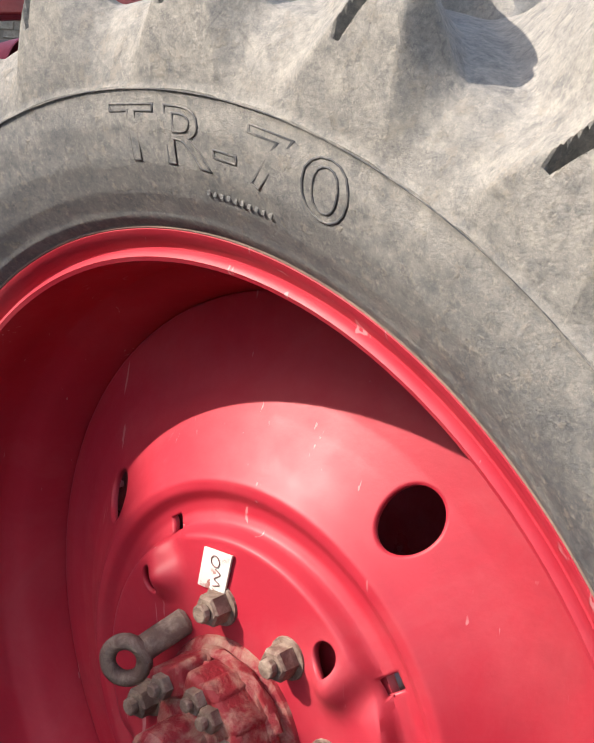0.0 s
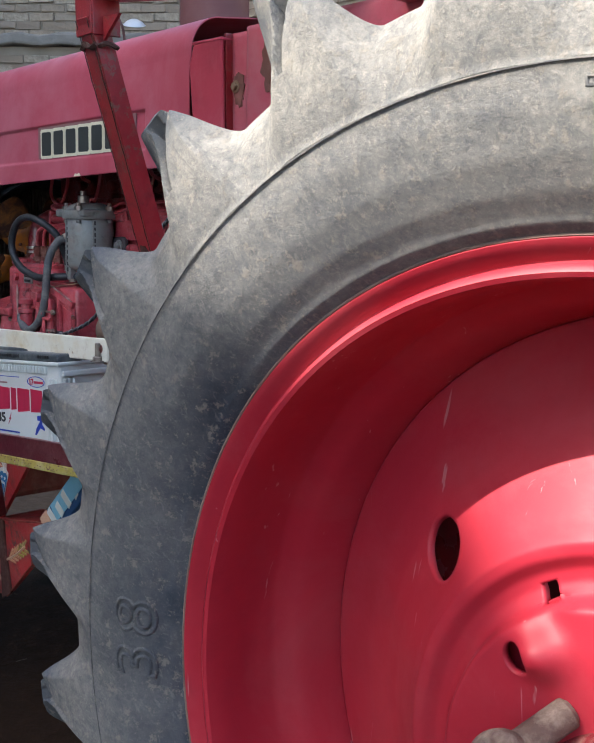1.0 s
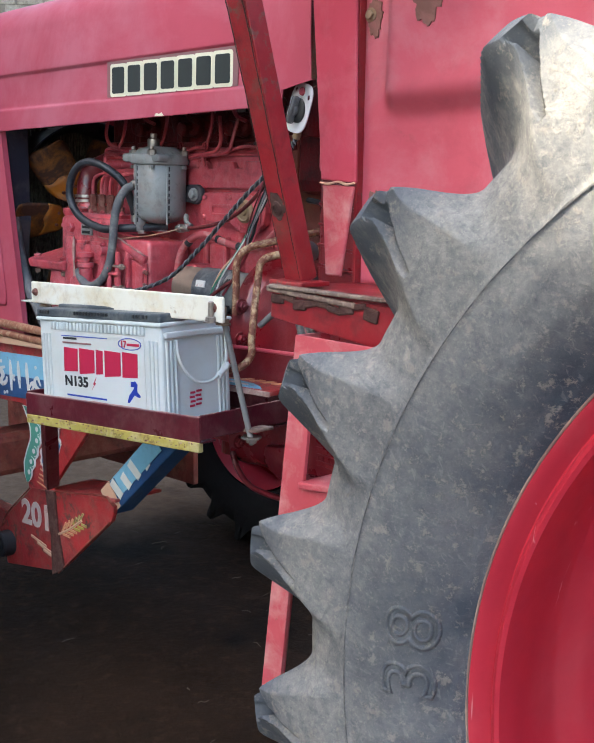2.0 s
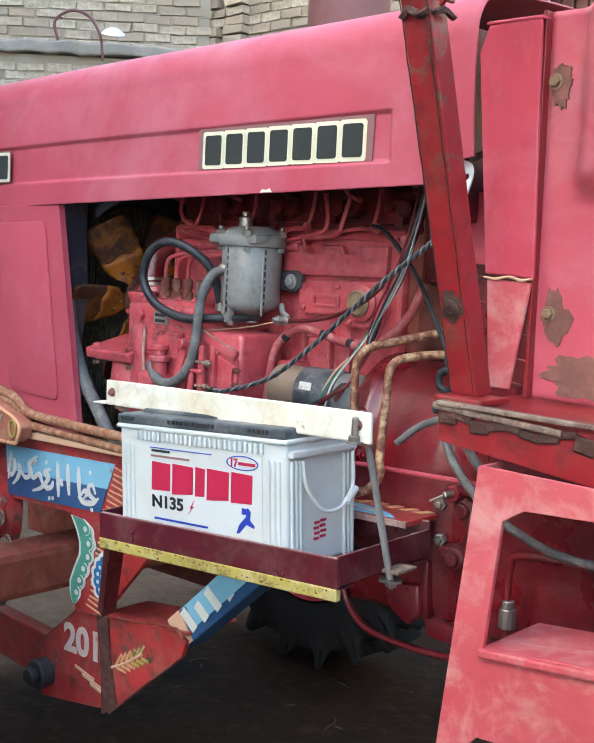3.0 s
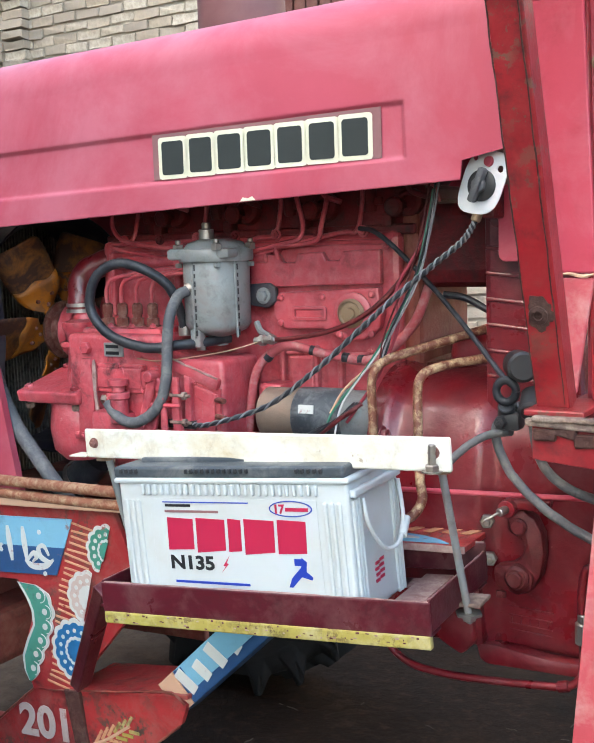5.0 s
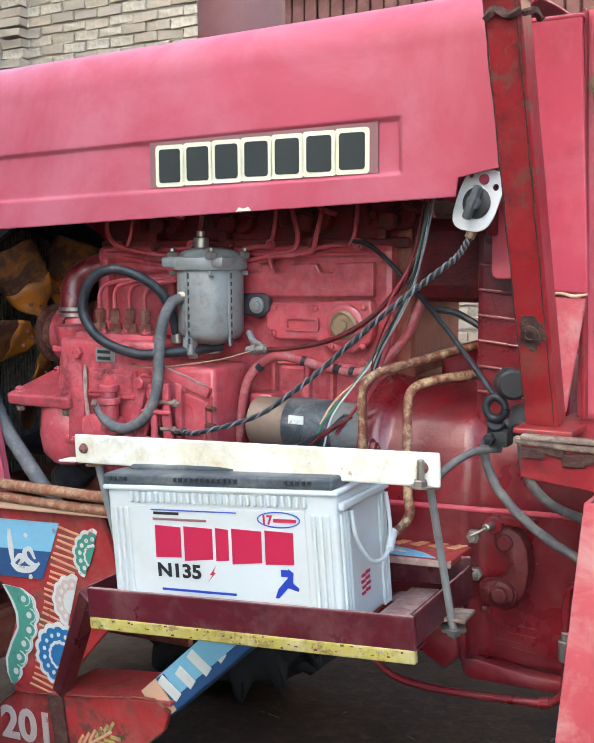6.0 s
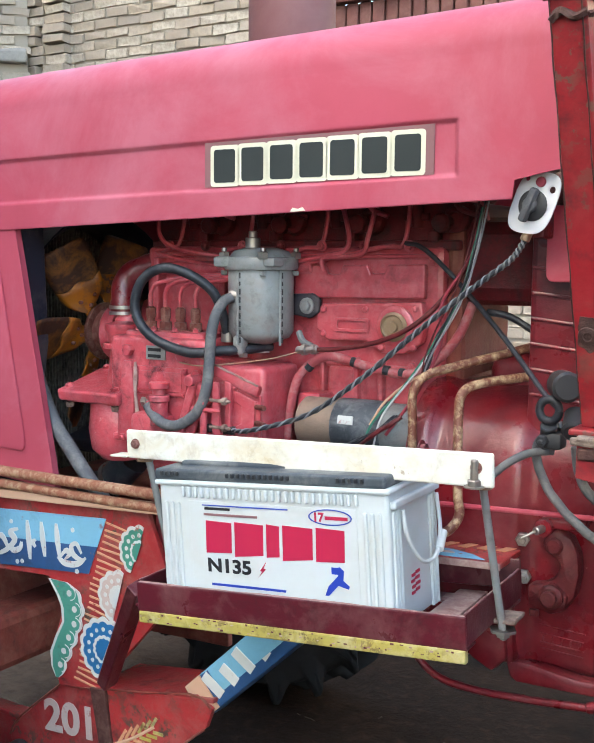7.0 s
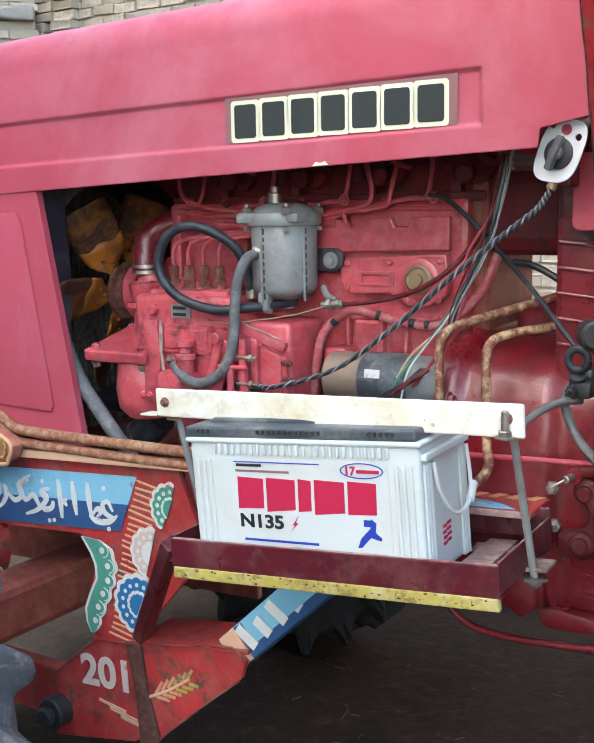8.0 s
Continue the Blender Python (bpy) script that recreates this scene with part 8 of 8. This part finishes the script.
# ---------------------------------------------------------------- battery tray, battery and clamp
TRAY = Matrix.Translation((-2.457, 1.013, 0.767)) @ Matrix.Rotation(radians(2.6), 4, "Z") @ Matrix.Rotation(radians(-4.3), 4, "Y")


def placed(bm):
    bmesh.ops.transform(bm, matrix=TRAY, verts=bm.verts)
    return bm


def tray():
    t = part("battery_tray", placed(box((0, 0.002, -0.004), (0.548, 0.005, 0.046), 0.002)), M["maroon"], tractor, "maroon angle-iron battery tray")
    for c, s in (((0, 0.245, 0.012), (0.548, 0.005, 0.045)), ((-0.272, 0.123, 0.0), (0.005, 0.24, 0.045)), ((0.272, 0.123, 0.0), (0.005, 0.24, 0.045)), ((0, 0.022, -0.028), (0.545, 0.04, 0.004)), ((0, 0.225, -0.028), (0.545, 0.04, 0.004))):
        part("tray_rail", placed(box(c, s, 0.0018)), M["maroon"], t)
    for x in (-0.26, -0.06, 0.198, 0.262):
        part("tray_slat", placed(box((x, 0.123, -0.020), (0.046 if x < 0.25 else 0.018, 0.236, 0.005), 0.001)), M["pale_dust"] if x > 0.1 else M["maroon"], t)
    part("dusty_ledge", placed(box((0.215, 0.205, -0.0225), (0.108, 0.040, 0.004), 0.001)), M["pale_dust"], t)
    for a, b in (((-0.272, 0.004, 0.0185), (0.272, 0.004, 0.0185)), ((0.272, 0.006, 0.021), (0.272, 0.238, 0.021)), ((-0.272, 0.006, 0.021), (-0.272, 0.238, 0.021)), ((0.17, 0.245, 0.0345), (0.272, 0.245, 0.0345))):
        part("worn_rim", placed(tube([Vector(a).lerp(Vector(b), k / 12) + Vector((0, 0, 0.0006 * math.sin(k * 2.7))) for k in range(13)], 0.0019, 6, 1, 0.25, 3)), M["pale_dust"], t, smooth=True)
    part("yellow_edge", placed(box((0.0, 0.004, -0.036), (0.545, 0.012, 0.019), 0.0025)), M["yellow"], t, "chipped yellow painted edge")
    rnd = random.Random(3)
    for k in range(56):
        part("paint_chip", placed(box((-0.265 + 0.0095 * k + rnd.uniform(-0.006, 0.006), -0.0019, -0.036 + rnd.uniform(-0.006, 0.008)), (rnd.uniform(0.0015, 0.006), 0.0012, rnd.uniform(0.0012, 0.003)), 0.0004, seg=1)), M["maroon" if k % 3 else "pale_dust"], t)
    part("rod_lug", placed(box((0.278, 0.135, -0.020), (0.055, 0.05, 0.006), 0.002)), M["dusty"], t)


tray()


def battery():
    b = thing("battery", (-2.49, 1.11, 0.745), "white ribbed vehicle battery with a dark lid, strapped in the tray", "battery")
    X0, X1, Y0, Y1, Z0, Z1 = -0.226, 0.165, 0.012, 0.186, -0.020, 0.181
    cx, cy = (X0 + X1) / 2, (Y0 + Y1) / 2
    case = part("case", placed(box((cx, cy, (Z0 + Z1) / 2), (X1 - X0, Y1 - Y0, Z1 - Z0), 0.006, seg=3)), M["white"], b)
    # corner ribs on the long face and the end
    for k in range(3):
        for x in (X0 + 0.014 + 0.011 * k, X1 - 0.014 - 0.011 * k):
            part("rib", placed(box((x, Y0 - 0.001, 0.065), (0.007, 0.006, 0.17), 0.0028)), M["white"], case)
        for y in (Y0 + 0.012 + 0.010 * k, Y1 - 0.012 - 0.010 * k):
            part("rib", placed(box((X1 + 0.001, y, 0.065), (0.006, 0.006, 0.17), 0.0026)), M["white"], case)
    for k in range(27):
        x = X0 + 0.048 + (X1 - X0 - 0.096) * k / 26
        part("rib", placed(box((x, Y0 - 0.0025, 0.1665), (0.0052, 0.008, 0.017), 0.0018, seg=1)), M["white"], case)
    part("top_ledge", placed(box((cx, cy, 0.180), (X1 - X0 + 0.010, Y1 - Y0 + 0.010, 0.008), 0.003)), M["white"], case)
    part("end_ledge", placed(box((X1 + 0.004, cy, 0.160), (0.010, Y1 - Y0 - 0.01, 0.012), 0.003)), M["white"], case)
    lid = part("lid", placed(boxes(box((cx - 0.004, cy, 0.192), (X1 - X0 + 0.004, Y1 - Y0 + 0.004, 0.018), 0.005, seg=3), box((cx - 0.01, cy + 0.01, 0.202), (X1 - X0 - 0.06, Y1 - Y0 - 0.05, 0.012), 0.004))), M["lid"], b, "dark grey lid with notched edge")
    for x0, n in ((X0 + 0.010, 4), (X0 + 0.13, 12), (X1 - 0.075, 5)):
        for k in range(n):
            part("lid_notch", placed(box((x0 + 0.0095 * k, Y0 - 0.0035, 0.194), (0.0055, 0.004, 0.007), 0.001, seg=1)), M["black"], lid)
    # rope handle on the end
    part("handle", placed(tube([(X1 + 0.008, Y0 + 0.030, 0.150), (X1 + 0.012, Y0 + 0.034, 0.110), (X1 + 0.020, Y0 + 0.060, 0.072), (X1 + 0.024, Y0 + 0.095, 0.066), (X1 + 0.022, Y0 + 0.125, 0.080), (X1 + 0.014, Y0 + 0.150, 0.105), (X1 + 0.008, Y0 + 0.156, 0.150)], 0.0032, 8)), M["white"], b, "thin white rope handle", smooth=True)
    part("handle_grip", placed(rod((X1 + 0.024, Y0 + 0.118, 0.073), (X1 + 0.018, Y0 + 0.152, 0.092), 0.0065)), M["white"], b, smooth=True)
    # printed label: plain red blocks, figures, line work and a running-mark shape
    L = part("label_panel", placed(box((cx + 0.004, Y0 - 0.0008, 0.078), (0.285, 0.0014, 0.150), 0.0005, seg=1)), M["white"], b, "printed white label with red blocks")
    fy = Y0 - 0.0022
    wds = (0.046, 0.050, 0.022, 0.050, 0.046)
    x = -0.142
    for k, w in enumerate(wds):
        pts = [(x, 0.074 - 0.003 * (k % 2)), (x + w, 0.076), (x + w + 0.002, 0.122), (x + 0.002, 0.124)]
        part("red_block", placed(prism(pts, fy, fy + 0.0008)), M["label_red"], L)
        x += w + 0.0055
    lettering("label_figures", "N135", 0.030, TRAY @ face_south(-0.102, fy, 0.046) @ Matrix.Diagonal((1.16, 0.95, 1, 1)), M["label_black"], L, extrude=0.0004)
    part("flash_mark", placed(prism([(-0.052, 0.042), (-0.044, 0.052), (-0.048, 0.053), (-0.036, 0.068), (-0.042, 0.057), (-0.038, 0.056)], fy, fy + 0.0008)), M["label_red"], L)
    part("figure_mark", placed(prism([(x + 0.000, z + 0.030) for x, z in ((0.060, -0.004), (0.066, -0.004), (0.082, 0.012), (0.098, 0.008), (0.100, 0.012), (0.090, 0.020), (0.092, 0.034), (0.084, 0.040), (0.082, 0.026), (0.066, 0.010))], fy, fy + 0.0008)), M["label_blue"], L)
    part("figure_mark", placed(prism([(0.072, 0.058), (0.084, 0.058), (0.084, 0.068), (0.072, 0.068)], fy, fy + 0.0008)), M["label_blue"], L)
    part("label_line", placed(box((-0.070, fy, 0.1475), (0.15, 0.0012, 0.0016), 0)), M["label_blue"], L)
    part("label_line", placed(box((-0.070, fy, 0.026), (0.13, 0.0012, 0.0035), 0)), M["label_blue"], L)
    part("small_print", placed(box((-0.118, fy, 0.1425), (0.045, 0.0012, 0.004), 0)), M["label_black"], L)
    part("small_print", placed(box((-0.095, fy, 0.1335), (0.095, 0.0012, 0.0035), 0)), M["decal_grey"], L)
    part("badge_ring", placed(tube([(0.074 + 0.034 * math.cos(t), fy, 0.140 + 0.011 * math.sin(t)) for t in np.linspace(0, 2 * math.pi, 24)], 0.0009, 5, 1)), M["label_blue"], L)
    lettering("badge_figures", "17", 0.018, TRAY @ face_south(0.055, fy, 0.1335), M["label_red"], L, extrude=0.0004)
    part("badge_bar", placed(box((0.084, fy, 0.139), (0.036, 0.0012, 0.005), 0)), M["label_red"], L)
    for k in range(4):
        for y, w in ((0.070, 0.012), (0.086, 0.014)):
            part("end_print", placed(box((X1 + 0.0012, Y0 + y + 0.002 * (k % 2), 0.020 + 0.0085 * k + 0.12 * (y - 0.07)), (0.0014, w, 0.0042), 0)), M["label_red"], b)


battery()


def clamp():
    c = thing("battery_clamp", (-2.48, 1.06, 0.99), "cream painted angle bar with threaded rods over the battery", "clamp bar")
    p0, p1 = Vector((-2.800, 1.062, 0.972)), Vector((-2.165, 1.062, 1.000))
    d = (p1 - p0).normalized()
    rot = Matrix.Rotation(-math.atan2(d.z, d.x), 3, "Y")
    mid = (p0 + p1) / 2
    bar = part("bar", boxes(box(mid, ((p1 - p0).length, 0.007, 0.047), 0.003, rot), box(p0 + Vector((-0.012, 0.004, -0.021)), (0.035, 0.030, 0.003), 0.001, rot)), M["cream"], c)
    for p, x in ((p0, 0.020), (p1, -0.024)):
        part("bolt_head", boxes(hexnut(p + Vector((x, -0.003, 0.002)), (0, -1, 0), 0.0068, 0.007, 0.003, 0.003), lathe([(0, 0), (0.0085, 0), (0.0085, 0.0015), (0, 0.0015)], p + Vector((x, -0.003, 0.002)), (0, -1, 0), 18)), M["rust"], bar, "rusty bolt head")

        q = p + Vector((x, 0.020, -0.030))
        part("clamp_nut", boxes(hexnut(q, (0, 0, 1), 0.011, 0.011, 0.0055, 0.022), lathe([(0, 0), (0.014, 0), (0.014, 0.002), (0, 0.002)], q, (0, 0, 1), 18)), M["brass"], bar, "rusty nut")
    part("end_bolt", boxes(rod(p1 + Vector((-0.024, -0.010, -0.020)), p1 + Vector((-0.024, -0.010, 0.014)), 0.0052, 12), hexnut(p1 + Vector((-0.024, -0.010, -0.022)), (0, 0, 1), 0.0095, 0.009, 0, 0), lathe([(0, 0), (0.014, 0), (0.014, 0.002), (0, 0.002)], p1 + Vector((-0.024, -0.010, -0.0235)), (0, 0, 1), 16)), M["steel"], bar, "dull steel upright bolt end")
    part("threaded_rod", rod((-2.190, 1.084, 0.978), (-2.176, 1.148, 0.740), 0.0056, 12), M["filter"], c, smooth=True)
    part("threaded_rod", rod((-2.776, 1.084, 0.952), (-2.742, 1.115, 0.730), 0.0058, 12), M["filter"], c, smooth=True)
    part("rod_washer", boxes(lathe([(0, 0), (0.020, 0), (0.020, 0.004), (0, 0.004)], (-2.177, 1.146, 0.752), (0, 0, 1), 6), lathe([(0, 0), (0.010, 0), (0.010, 0.008), (0, 0.008)], (-2.177, 1.147, 0.744), (0, 0, 1), 6)), M["steel"], c)


clamp()


# ---------------------------------------------------------------- small things on the side wall
def wall_clutter():
    hook = [(-7.9 - 0.9, 4.92, 2.9), (-8.82, 4.9, 3.05), (-8.72, 4.98, 3.14), (-8.6, 5.08, 3.10), (-8.52, 5.14, 2.95), (-8.50, 5.16, 2.75)]
    ob = part("cable_loop", tube(hook, 0.012, 8, 8), M["muffler"])
    tagged(ob, "brown cable looped over the cement ledge", "cable")
    ob = part("lamp_shade", lathe([(0.0, 0.05), (0.03, 0.05), (0.07, 0.03), (0.10, 0.0), (0.09, -0.005), (0, 0.03)], (-8.42, 5.20, 2.96), (0.3, -0.2, 1), 24), M["plate"], smooth=True)
    tagged(ob, "small pale metal lamp shade on the ledge", "lamp shade")


wall_clutter()
